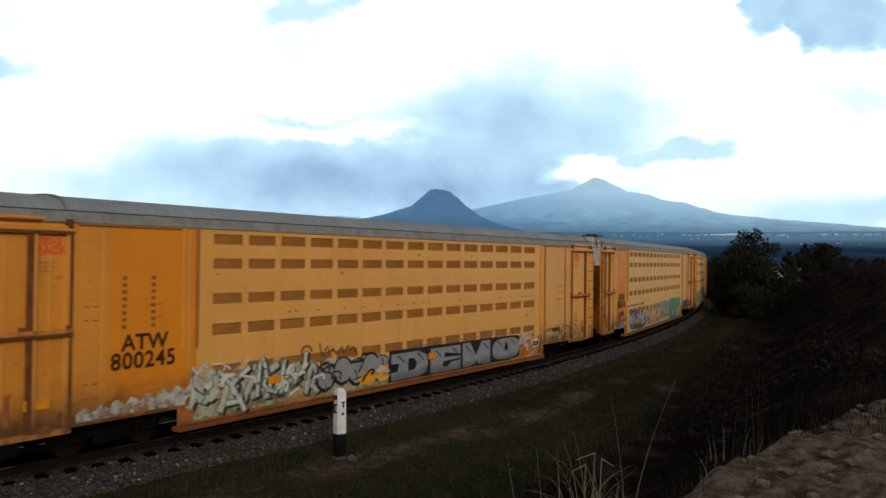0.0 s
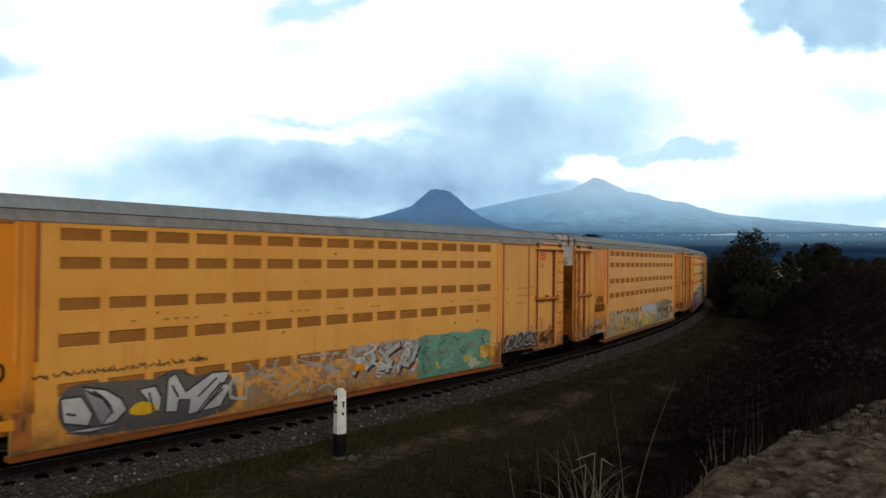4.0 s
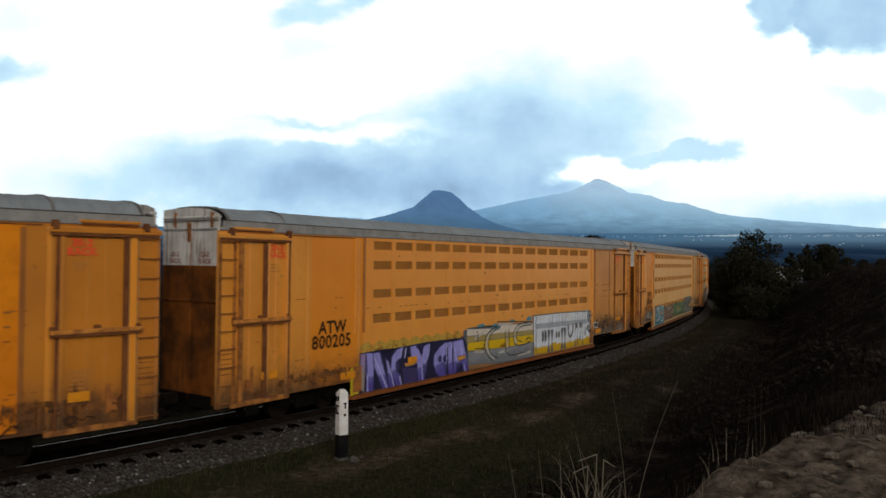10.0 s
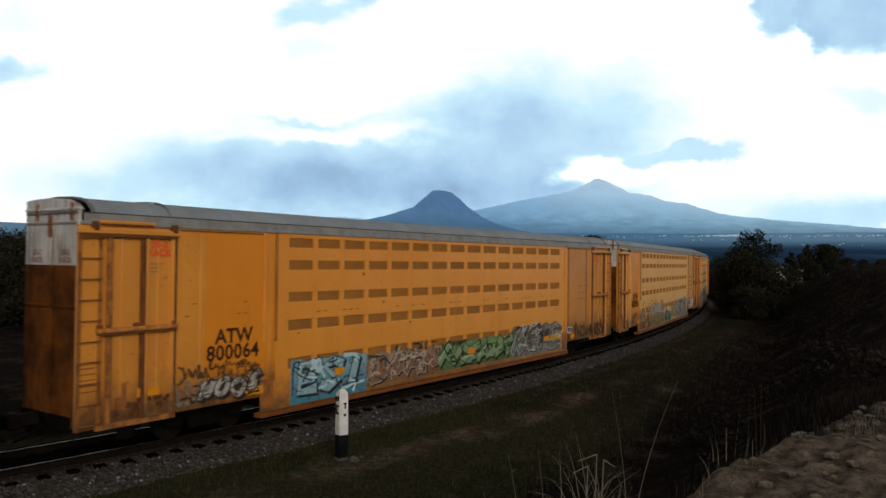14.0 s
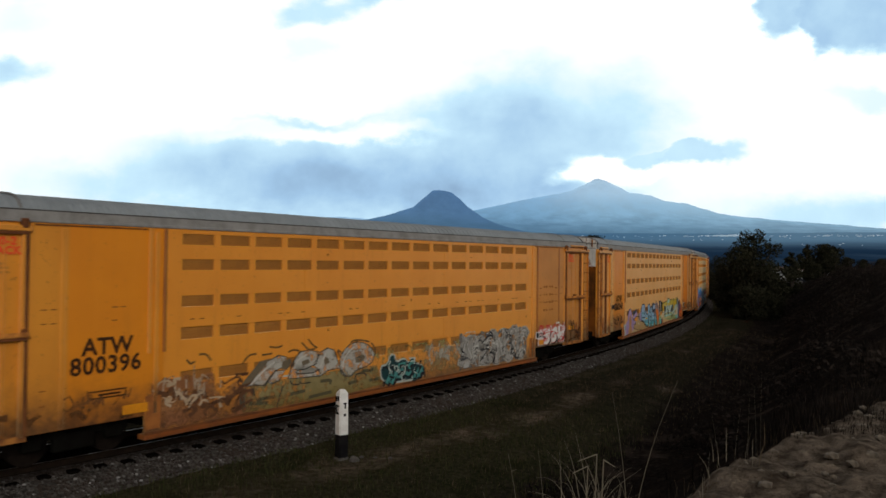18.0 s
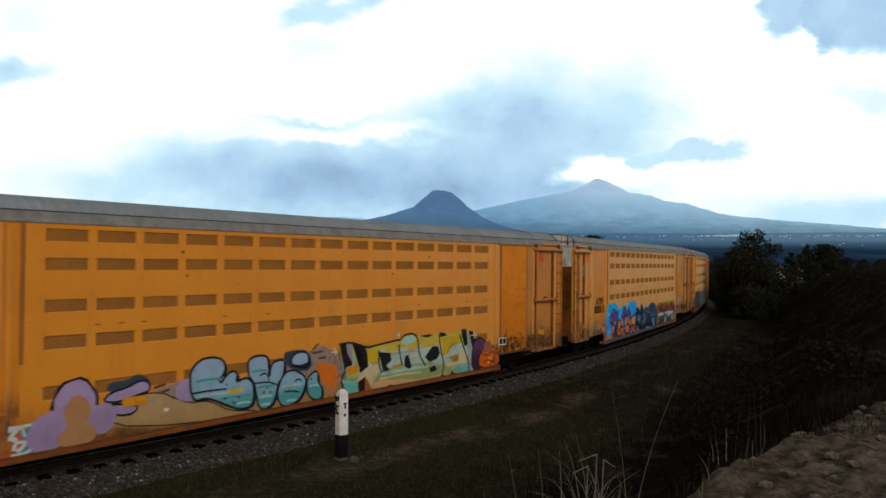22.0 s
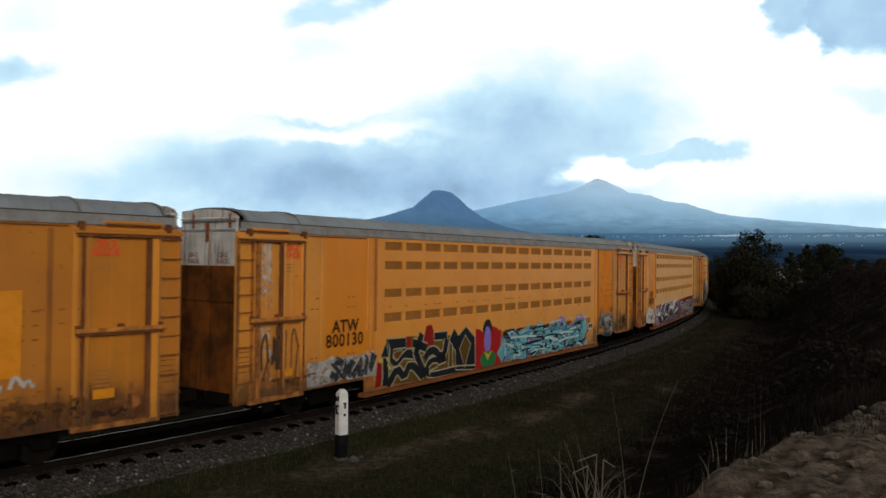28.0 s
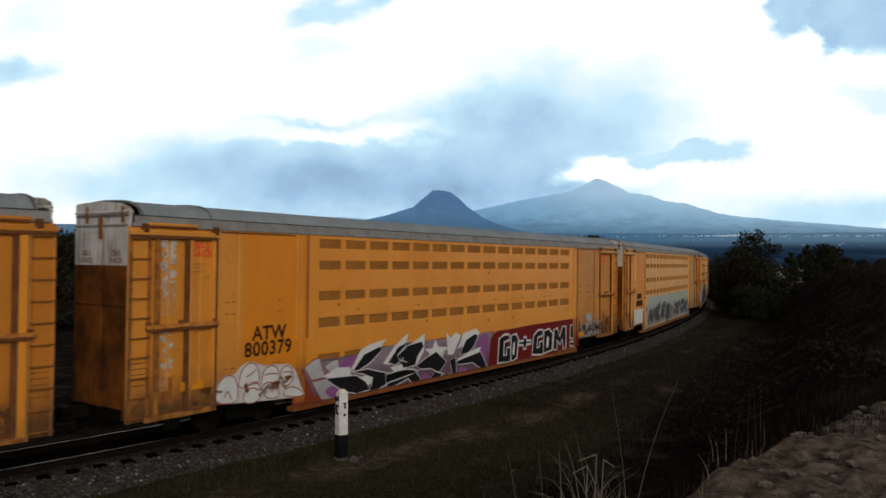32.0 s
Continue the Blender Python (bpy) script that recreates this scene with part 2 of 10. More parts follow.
BARK = plain("bark", (0.05, 0.04, 0.03), (0.03, 0.025, 0.02), 4.0, 0.95, bump=0.7)
POSTWHITE = plain("post_white_paint", (0.80, 0.80, 0.79), (0.66, 0.65, 0.63), 3.0, 0.7)
POSTBLACK = plain("post_black_paint", (0.009, 0.009, 0.010), (0.018, 0.017, 0.017), 4.0, 0.7, spec=0.0)
CONCRETE = plain("concrete", (0.35, 0.34, 0.32), (0.24, 0.23, 0.21), 2.0, 0.9)
HOUSEWHITE = plain("whitewashed_wall", (0.75, 0.77, 0.78), (0.6, 0.62, 0.64), 0.2, 0.9)
HOUSEROOF = plain("tile_roof", (0.30, 0.20, 0.16), (0.22, 0.16, 0.13), 0.4, 0.9)


# ---- mesh helpers ----
def mesh_of(name, verts, faces, material, smooth=False):
    me = bpy.data.meshes.new(name)
    me.from_pydata([tuple(v) for v in verts], [], [tuple(f) for f in faces])
    if material:
        me.materials.append(material)
    if smooth:
        me.shade_smooth()
    return me


def part(name, data, material, parent, label=""):
    """Links a bmesh or mesh as one object under a thing or a part."""
    if isinstance(data, bmesh.types.BMesh):
        me = bpy.data.meshes.new(name)
        data.to_mesh(me)
        data.free()
        data = me
    if material and not data.materials:
        data.materials.append(material)
    ob = new(name, data)
    ob.parent = parent
    if label:
        tagged(ob, label)
    return ob


def box(bm, x0, x1, y0, y1, z0, z1, bevel=0.0):
    r = bmesh.ops.create_cube(bm, size=1.0)
    vs = r["verts"]
    for v in vs:
        v.co = Vector((x0 + (v.co.x + 0.5) * (x1 - x0), y0 + (v.co.y + 0.5) * (y1 - y0), z0 + (v.co.z + 0.5) * (z1 - z0)))
    if bevel:
        es = {e for v in vs for e in v.link_edges}
        bmesh.ops.bevel(bm, geom=list(es), offset=bevel, segments=1, affect="EDGES")
    return bm


def boxes(*list_of, bevel=0.0):
    bm = bmesh.new()
    for b in list_of:
        box(bm, *b, bevel=bevel)
    return bm


def rod(bm, a, b, r, sides=8, r2=None):
    a, b = Vector(a), Vector(b)
    d = b - a
    res = bmesh.ops.create_cone(bm, cap_ends=True, segments=sides, radius1=r, radius2=r if r2 is None else r2, depth=d.length)
    m = Matrix.Translation((a + b) / 2) @ d.to_track_quat("Z", "Y").to_matrix().to_4x4()
    bmesh.ops.transform(bm, matrix=m, verts=res["verts"])
    return bm


def text_mesh(body, size, bold=0.0, spread=1.0):
    """Flat lettering in the xz plane, facing -y, centred on the origin."""
    c = bpy.data.curves.new("lettering", "FONT")
    c.body, c.size, c.align_x, c.align_y, c.offset, c.space_character = body, size, "CENTER", "CENTER", bold, spread
    c.resolution_u = 3
    o = bpy.data.objects.new("lettering", c)
    scene.collection.objects.link(o)
    me = bpy.data.meshes.new_from_object(o.evaluated_get(bpy.context.evaluated_depsgraph_get()))
    bpy.data.objects.remove(o)
    bpy.data.curves.remove(c)
    me.transform(Matrix.Rotation(radians(90), 4, "X"))
    me.materials.clear()
    return me


# ---- the line of the track ----
TRACK_X, TRACK_Y, TRACK_TURN = -13.516, 11.027, radians(47.393)
STEP = 0.25
TRACK_S = np.arange(-360, 440, STEP)


def bend(s):
    return np.where(s < 0, 0.0, np.where(s > 120, 0.0, 0.0072 - 0.0000585 * s))


_k = bend(TRACK_S)
_z = int(np.argmin(abs(TRACK_S)))
_h = np.cumsum(_k) * STEP
_h = _h - _h[_z] + TRACK_TURN
_px = np.cumsum(np.cos(_h)) * STEP
_py = np.cumsum(np.sin(_h)) * STEP
TRACK_PX = _px - _px[_z] + TRACK_X
TRACK_PY = _py - _py[_z] + TRACK_Y


def at_track(s, q=0.0):
    """Plan point at s metres along the track, q metres towards the camera's side, and the heading there."""
    h = np.interp(s, TRACK_S, _h)
    return np.interp(s, TRACK_S, TRACK_PX) + np.sin(h) * q, np.interp(s, TRACK_S, TRACK_PY) - np.cos(h) * q, h


def to_track(x, y):
    """Along-track and sideways place of plan points (arrays)."""
    x, y = np.atleast_1d(x).astype(float), np.atleast_1d(y).astype(float)
    s, q = np.zeros_like(x), np.zeros_like(x)
    cx, cy, cs, ch = TRACK_PX[::4], TRACK_PY[::4], TRACK_S[::4], _h[::4]
    for i in range(0, len(x), 4000):
        a, b = x[i:i + 4000, None] - cx, y[i:i + 4000, None] - cy
        j = np.argmin(a * a + b * b, axis=1)
        dx, dy = x[i:i + 4000] - cx[j], y[i:i + 4000] - cy[j]
        s[i:i + 4000] = cs[j] + dx * np.cos(ch[j]) + dy * np.sin(ch[j])
        q[i:i + 4000] = dx * np.sin(ch[j]) - dy * np.cos(ch[j])
    return s, q


def smooth(x, a, b):
    t = np.clip((x - a) / (b - a), 0, 1)
    return t * t * (3 - 2 * t)


def waves(x, y, size, seed):
    """Cheap smooth unevenness in -1..1."""
    a = seed * 1.7
    return (np.sin(x / size + a) * np.cos(y / size * 1.13 - a) + 0.6 * np.sin((x * 0.7 + y * 0.8) / size * 1.9 + a * 2)
            + 0.4 * np.sin((x * -0.9 + y * 0.5) / size * 3.7 + a * 3)) / 2


def bank_edge(s):
    """Sideways place of the brink of the bank."""
    return 14.5 + 0.12 * (s - 6.25)


def height(x, y):
    x, y = np.atleast_1d(x).astype(float), np.atleast_1d(y).astype(float)
    r = np.hypot(x, y)
    s, q = to_track(x, y)
    z = -0.46 + 0.05 * waves(x, y, 1.7, 1) - 0.35 * smooth(q, 5.5, 8.5)
    bank = 2.45 + 1.9 * smooth(s, 14, 60) - 3.0 * smooth(s, 75, 130) + 0.12 * waves(x, y, 2.3, 2) + 0.06 * waves(x, y, 0.5, 5)
    foot, top = 9.0 - 2.0 * smooth(s, 16, 45), 15.3 + 0.3 * waves(x, y, 1.1, 3)
    rise = smooth(q, foot, top)
    lip = smooth(q, bank_edge(s) - 0.35, bank_edge(s) + 0.15 + 0.1 * waves(x, y, 0.3, 13))
    z = z * (1 - rise) + bank * rise - 0.34 * (1 - lip) * smooth(q, 9.0, 13.0)
    under = smooth(abs(q), 2.35, 1.8)
    z = z * (1 - under) - 0.75 * under
    z = np.where(q < 0, -0.46 - 0.29 * smooth(-q, 3.0, 2.0) - 0.6 * smooth(-q, 4, 14) + 0.15 * waves(x, y, 4, 4), z)
    near = np.clip(1 - (r - 160) / 200, 0, 1)
    plain_z = 4.3 + r / 1360 * np.interp(r, (150, 300, 500, 800, 1200, 1500, 5000), (-40, -14, 10, 30, 46, 52, 30)) + 1.2 * waves(x, y, 70, 6)
    plain_z = np.where(y < 0, -2 + 2.0 * waves(x, y, 90, 7), plain_z)
    return z * near + plain_z * (1 - near)


def ground_z(x, y):
    return float(height(x, y)[0])


# ---- ground: one sheet to the horizon ----
def build_ground():
    ang = np.concatenate([np.arange(-46, 46, 0.3), np.arange(46, 314, 4.0)])
    rad = [0.6]
    while rad[-1] < 60:
        rad.append(rad[-1] * 1.017 + 0.01)
    while rad[-1] < 4800:
        rad.append(rad[-1] * 1.05)
    rad = np.array(rad)
    A, R = np.meshgrid(np.radians(ang), rad)
    x, y = (np.sin(A) * R).ravel(), (np.cos(A) * R).ravel()
    z = height(x, y)
    s, q = to_track(x, y)
    # crumbled earth on the bank
    for i in np.nonzero((s < 14) & (s > 0) & (q > bank_edge(s) - 0.5) & (np.hypot(x, y) > 3.5) & (np.hypot(x, y) < 14))[0]:
        p = Vector((float(x[i]), float(y[i]), 0.0))
        z[i] += 0.08 * noise.noise(p * 2.3) + 0.06 * noise.noise(p * 6.0) + 0.04 * abs(noise.noise(p * 14.0))
    na, nr = len(ang), len(rad)
    verts = np.column_stack([x, y, z]).tolist() + [(0, 0, ground_z(0, 0))]
    faces = []
    for i in range(nr - 1):
        for j in range(na):
            k = (j + 1) % na
            faces.append((i * na + j, i * na + k, (i + 1) * na + k, (i + 1) * na + j))
    c = len(verts) - 1
    faces += [(c, (j + 1) % na, j) for j in range(na)]
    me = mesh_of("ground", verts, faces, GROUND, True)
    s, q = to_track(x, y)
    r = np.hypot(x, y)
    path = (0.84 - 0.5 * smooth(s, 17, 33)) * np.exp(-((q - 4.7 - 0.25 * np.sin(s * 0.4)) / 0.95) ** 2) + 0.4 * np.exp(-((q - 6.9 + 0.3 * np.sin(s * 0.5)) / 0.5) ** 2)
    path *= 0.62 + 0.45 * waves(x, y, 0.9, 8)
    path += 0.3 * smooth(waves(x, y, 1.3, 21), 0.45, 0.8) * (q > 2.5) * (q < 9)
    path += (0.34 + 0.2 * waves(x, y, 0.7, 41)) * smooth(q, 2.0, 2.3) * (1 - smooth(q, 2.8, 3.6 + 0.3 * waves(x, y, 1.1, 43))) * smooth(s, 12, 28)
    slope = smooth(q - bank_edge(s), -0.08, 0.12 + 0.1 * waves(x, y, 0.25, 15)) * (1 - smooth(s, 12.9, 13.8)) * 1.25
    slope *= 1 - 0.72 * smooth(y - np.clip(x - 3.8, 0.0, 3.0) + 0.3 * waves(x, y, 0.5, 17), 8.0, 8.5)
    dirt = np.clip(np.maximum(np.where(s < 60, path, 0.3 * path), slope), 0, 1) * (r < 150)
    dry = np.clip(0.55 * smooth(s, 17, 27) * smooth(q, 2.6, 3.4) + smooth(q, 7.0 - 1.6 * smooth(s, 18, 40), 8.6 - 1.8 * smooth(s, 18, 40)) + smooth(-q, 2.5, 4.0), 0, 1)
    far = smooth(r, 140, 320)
    for name, v in (("dirt", dirt), ("dry", dry), ("far", far), ("haze", smooth(r, 560, 1230))):
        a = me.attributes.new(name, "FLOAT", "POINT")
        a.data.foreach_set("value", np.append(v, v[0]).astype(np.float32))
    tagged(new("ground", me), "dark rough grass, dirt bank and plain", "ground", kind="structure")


build_ground()


# ---- track: ballast bed, rails, sleepers ----
def sweep(name, s0, s1, step, section, material, smooth_it=False, wobble=0.0):
    """A strip along the track with a cross-section of (q, z) points."""
    ss = np.arange(s0, s1 + step / 2, step)
    verts, faces, m = [], [], len(section)
    rng = random.Random(5)
    for i, s in enumerate(ss):
        for q, z in section:
            w = wobble * rng.uniform(-1, 1)
            x, y, h = at_track(s, q + w * 1.5)
            verts.append((float(x), float(y), z + w * 0.6))
    for i in range(len(ss) - 1):
        for j in range(m - 1):
            a = i * m + j
            faces.append((a, a + m, a + m + 1, a + 1))
    return mesh_of(name, verts, faces, material, smooth_it)


bed = [(-2.75, -0.62), (-2.3, -0.42), (-1.75, -0.2), (-1.2, -0.17), (-0.5, -0.19), (0.0, -0.2), (0.5, -0.19), (0.9, -0.128), (1.16, -0.128), (1.24, -0.2), (1.5, -0.2), (1.6, -0.2),
       (1.8, -0.27), (2.0, -0.38), (2.2, -0.52), (2.4, -0.75)]
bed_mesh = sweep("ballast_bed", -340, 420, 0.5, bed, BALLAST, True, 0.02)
shade_grime = bed_mesh.attributes.new("shade_grime", "FLOAT", "POINT")
# Full between and beyond the rails, half at sleeper ends, slight on the shoulder.
shade_grime.data.foreach_set("value", [1.0 if bed[i % len(bed)][0] < 0.85 else 0.5 if bed[i % len(bed)][0] < 1.2 else 0.22 * min(1.0, max(0.0, ((-340 + 0.5 * (i // len(bed))) - 6) / 30)) for i in range(len(bed_mesh.vertices))])
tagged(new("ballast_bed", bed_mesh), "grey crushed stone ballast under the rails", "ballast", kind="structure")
track_thing = tagged(new("railway_track"), "single railway track with rusty rails on wooden sleepers", "railway track", kind="structure")
for q in (-0.755, 0.755):
    web = [(q - 0.075, -0.165), (q - 0.07, -0.155), (q - 0.015, -0.135), (q - 0.012, -0.045), (q - 0.036, -0.03), (q - 0.036, -0.004)]
    web = web + [(2 * q - a, b) for a, b in reversed(web)]
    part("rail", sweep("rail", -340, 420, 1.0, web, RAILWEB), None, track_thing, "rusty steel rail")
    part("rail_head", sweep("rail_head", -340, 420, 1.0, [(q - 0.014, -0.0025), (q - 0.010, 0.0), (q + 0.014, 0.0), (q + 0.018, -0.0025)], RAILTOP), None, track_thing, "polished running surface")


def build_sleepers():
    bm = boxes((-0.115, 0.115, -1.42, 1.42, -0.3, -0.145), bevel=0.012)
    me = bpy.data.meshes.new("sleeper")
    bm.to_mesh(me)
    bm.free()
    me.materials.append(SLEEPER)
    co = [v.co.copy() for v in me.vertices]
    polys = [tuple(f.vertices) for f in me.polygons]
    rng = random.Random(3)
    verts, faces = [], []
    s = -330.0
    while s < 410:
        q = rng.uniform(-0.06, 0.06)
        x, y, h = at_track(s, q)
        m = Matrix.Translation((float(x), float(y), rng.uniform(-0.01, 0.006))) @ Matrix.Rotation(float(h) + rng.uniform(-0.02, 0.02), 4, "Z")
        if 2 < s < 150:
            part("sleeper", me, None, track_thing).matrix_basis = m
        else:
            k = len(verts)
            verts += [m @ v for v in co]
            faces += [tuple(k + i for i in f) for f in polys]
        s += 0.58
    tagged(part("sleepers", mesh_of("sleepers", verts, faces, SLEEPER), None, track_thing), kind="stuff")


build_sleepers()


# ---- far hills ----
def hill(name, label, material, cx, cy, scale, left, right, squeeze, rows, seed):
    """A mountain as a heightfield: its flanks fall off by the two profiles of (metres out, metres up)."""
    lx, lh = zip(*left)
    rx, rh = zip(*right)
    xs = np.linspace(-lx[-1], rx[-1], 260)
    ys = np.linspace(-1, 1, rows)
    verts, faces = [], []
    for yy in ys:
        for x in xs:
            y = yy * max(lx[-1], rx[-1]) * squeeze
            r = math.hypot(x, y / squeeze)
            w = 0.5 + 0.5 * x / max(r, 1e-6)
            h = np.interp(r, rx, rh) * w + np.interp(r, lx, lh) * (1 - w)
            gully = noise.noise((x * 0.012 + seed, y * 0.012, 0.3)) * 0.6 + noise.noise((x * 0.05 + seed, y * 0.05, 1.3)) * 0.35 + noise.noise((x * 0.14 + seed, y * 0.14, 2.3)) * 0.18
            verts.append((x, y, h + gully * 0.05 * max(h - 40, 0) * (0.5 if abs(yy) < 0.02 else 1.2)))
    n = len(xs)
    for i in range(rows - 1):
        for j in range(n - 1):
            a = i * n + j
            faces.append((a, a + 1, a + n + 1, a + n))
    ob = new(name, mesh_of(name, verts, faces, material, True))
    ob.location = (cx, cy, 0)
    return tagged(ob, label, "mountain", kind="structure")


def px(v):
    return v / 1360.0


D1, D2 = 1300.0, 1620.0
hill("steep_hill_backdrop", "steep forested cone hill on the horizon, painted haze blue", CONE, 0 * D1, D1, 1,
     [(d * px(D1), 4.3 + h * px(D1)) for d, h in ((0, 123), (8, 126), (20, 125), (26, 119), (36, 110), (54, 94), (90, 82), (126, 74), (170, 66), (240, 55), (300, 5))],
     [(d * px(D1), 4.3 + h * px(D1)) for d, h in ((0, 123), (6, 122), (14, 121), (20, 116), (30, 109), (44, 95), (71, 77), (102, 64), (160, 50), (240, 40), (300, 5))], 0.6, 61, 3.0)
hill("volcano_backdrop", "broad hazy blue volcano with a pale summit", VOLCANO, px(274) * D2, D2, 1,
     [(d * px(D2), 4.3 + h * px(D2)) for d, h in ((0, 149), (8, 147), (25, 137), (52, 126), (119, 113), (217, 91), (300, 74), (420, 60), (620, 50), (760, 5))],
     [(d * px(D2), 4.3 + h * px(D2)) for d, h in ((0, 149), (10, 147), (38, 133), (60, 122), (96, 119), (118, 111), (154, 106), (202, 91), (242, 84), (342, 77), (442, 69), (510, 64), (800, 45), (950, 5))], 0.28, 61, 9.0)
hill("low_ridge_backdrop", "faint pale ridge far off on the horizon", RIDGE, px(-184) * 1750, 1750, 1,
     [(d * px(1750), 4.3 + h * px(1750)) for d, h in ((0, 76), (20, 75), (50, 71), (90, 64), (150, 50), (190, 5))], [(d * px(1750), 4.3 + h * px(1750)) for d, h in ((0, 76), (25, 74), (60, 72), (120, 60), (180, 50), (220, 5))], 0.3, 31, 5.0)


# ---- cloud deck that drifts ----
def cloud_mat():
    n = Nodes("cloud_deck")
    sep = n.add("ShaderNodeSeparateXYZ")
    n.put(sep.inputs[0], n.coord)
    y = n.math("MAXIMUM", sep.outputs["Y"], 36.0)
    u = n.math("MULTIPLY", n.math("DIVIDE", sep.outputs["X"], y), 13.6)
    v = n.math("MULTIPLY", n.math("DIVIDE", 190.0, y), 13.6)
    p = n.add("ShaderNodeCombineXYZ")
    n.put(p.inputs[0], u)
    n.put(p.inputs[1], v)
    p = p.outputs[0]
    warp = n.add("ShaderNodeTexNoise")
    n.put(warp.inputs["Vector"], n.vec("MULTIPLY", p, (0.55, 0.9, 1)))
    n.put(warp.inputs["Scale"], 1.0)
    n.put(warp.inputs["Detail"], 8.0)
    n.put(warp.inputs["Roughness"], 0.56)
    w = n.vec("MULTIPLY", n.vec("SUBTRACT", warp.outputs["Color"], (0.5, 0.5, 0.5)), (2.1, 1.35, 0))
    q = n.vec("ADD", p, w)
    # soft grey masses: centre right, centre up, half width, half height, depth
    high = [(-1.3, 4.8, 0.8, 0.26, 0.8, 1), (7.1, 4.45, 1.15, 0.85, 0.72, 3), (6.0, 4.45, 0.75, 0.6, 0.66, 3), (6.75, 4.1, 0.5, 0.5, 0.72, 3), (8.2, 4.3, 0.9, 0.6, 0.66, 3), (7.3, 3.05, 1.1, 0.3, 0.22, 2), (-7.9, 3.4, 0.95, 0.28, 0.5, 1), (-2.4, 4.5, 0.9, 0.3, 0.4, 2), (-2.4, 3.8, 0.65, 0.28, 0.18, 2), (-7.6, 4.4, 0.9, 0.4, 0.16, 1)]
    middle = [(2.0, 2.9, 2.5, 1.05, 0.34, 2), (0.4, 2.7, 1.6, 0.8, 0.14, 1), (1.4, 2.25, 3.2, 0.9, 0.26, 2), (-1.4, 1.8, 5.4, 0.75, 0.33, 1), (-2.6, 1.75, 3.0, 0.5, 0.16, 2), (3.9, 1.95, 0.75, 0.26, 0.4, 3), (4.3, 1.95, 0.55, 0.32, 0.46, 3), (4.7, 1.95, 0.6, 0.2, 0.3, 2), (4.1, 2.1, 1.5, 0.45, 0.1, 1), (-2.6, 2.5, 1.3, 0.1, 0.3, 1), (-1.9, 2.22, 2.1, 0.15, -0.3, 1), (3.1, 1.75, 1.4, 0.26, -0.75, 2), (-4.4, 2.1, 2.0, 0.35, 0.12, 1)]
    low = [(-0.2, 1.25, 4.6, 0.7, 0.44, 1), (0.9, 1.15, 2.6, 0.6, 0.16, 1), (-5.4, 1.35, 3.6, 0.5, 0.3, 1), (7.6, 0.8, 3.4, 0.5, 0.46, 1), (2.2, 1.45, 0.7, 0.24, -0.45, 2), (2.6, 1.55, 0.9, 0.3, -0.45, 2), (-1.2, 0.95, 5.0, 0.55, 0.4, 1)]
    total, puffs = 0.0, 0.0
    for cx, cy, rx, ry, k, crisp in high + middle + low:
        d = n.vec("LENGTH", n.vec("MULTIPLY", n.vec("SUBTRACT", q, (cx, cy, 0)), (1 / rx, 1 / ry, 0)))
        soft = n.ramp(d, (1.35, 1.15, 1.0)[crisp - 1], (0.1, 0.35, 0.62)[crisp - 1], 0.0, k * 0.88)
        total, puffs = (total, n.math("MAXIMUM", puffs, soft)) if crisp == 3 else (n.math("ADD", total, soft), puffs)
    total = n.math("MAXIMUM", total, puffs)
    total = n.math("ADD", total, n.ramp(v, 5.0, 7.5, 0.0, 1.0))
    total = n.math("MULTIPLY", total, n.ramp(n.noise(1.1, 6, 0.52, at=p), 0.25, 0.75, 0.82, 1.15))
    cr = n.add("ShaderNodeValToRGB")
    stops = [(0.0, (1.12, 1.12, 1.12)), (0.12, (0.97, 1.06, 1.08)), (0.34, (0.61, 0.87, 1.03)), (0.72, (0.38, 0.595, 0.83)), (1.0, (0.27, 0.42, 0.61))]
    while len(cr.color_ramp.elements) < len(stops):
        cr.color_ramp.elements.new(0.5)
    for e, (at, c) in zip(cr.color_ramp.elements, stops):
        e.position, e.color = at, (*c, 1)
    n.put(cr.inputs[0], total)
    em = n.add("ShaderNodeEmission")
    n.put(em.inputs["Color"], n.mix(n.ramp(v, 5.6, 7.4), cr.outputs[0], (0.205, 0.20, 0.195)))
    n.put(em.inputs["Strength"], 1.0)
    out = [o for o in n.t.nodes if o.type == "OUTPUT_MATERIAL"][0]
    n.t.links.new(em.outputs[0], out.inputs["Surface"])
    return n.m


deck = new("cloud_backdrop", mesh_of("cloud_backdrop", [(-5200, -250, 0), (5200, -250, 0), (5200, 4900, 0), (-5200, 4900, 0)], [(0, 1, 2, 3)], cloud_mat()))
deck.location = (0, 0, 194)
tagged(deck, "bright white cloud cover with blue-grey bands", "clouds", kind="structure")


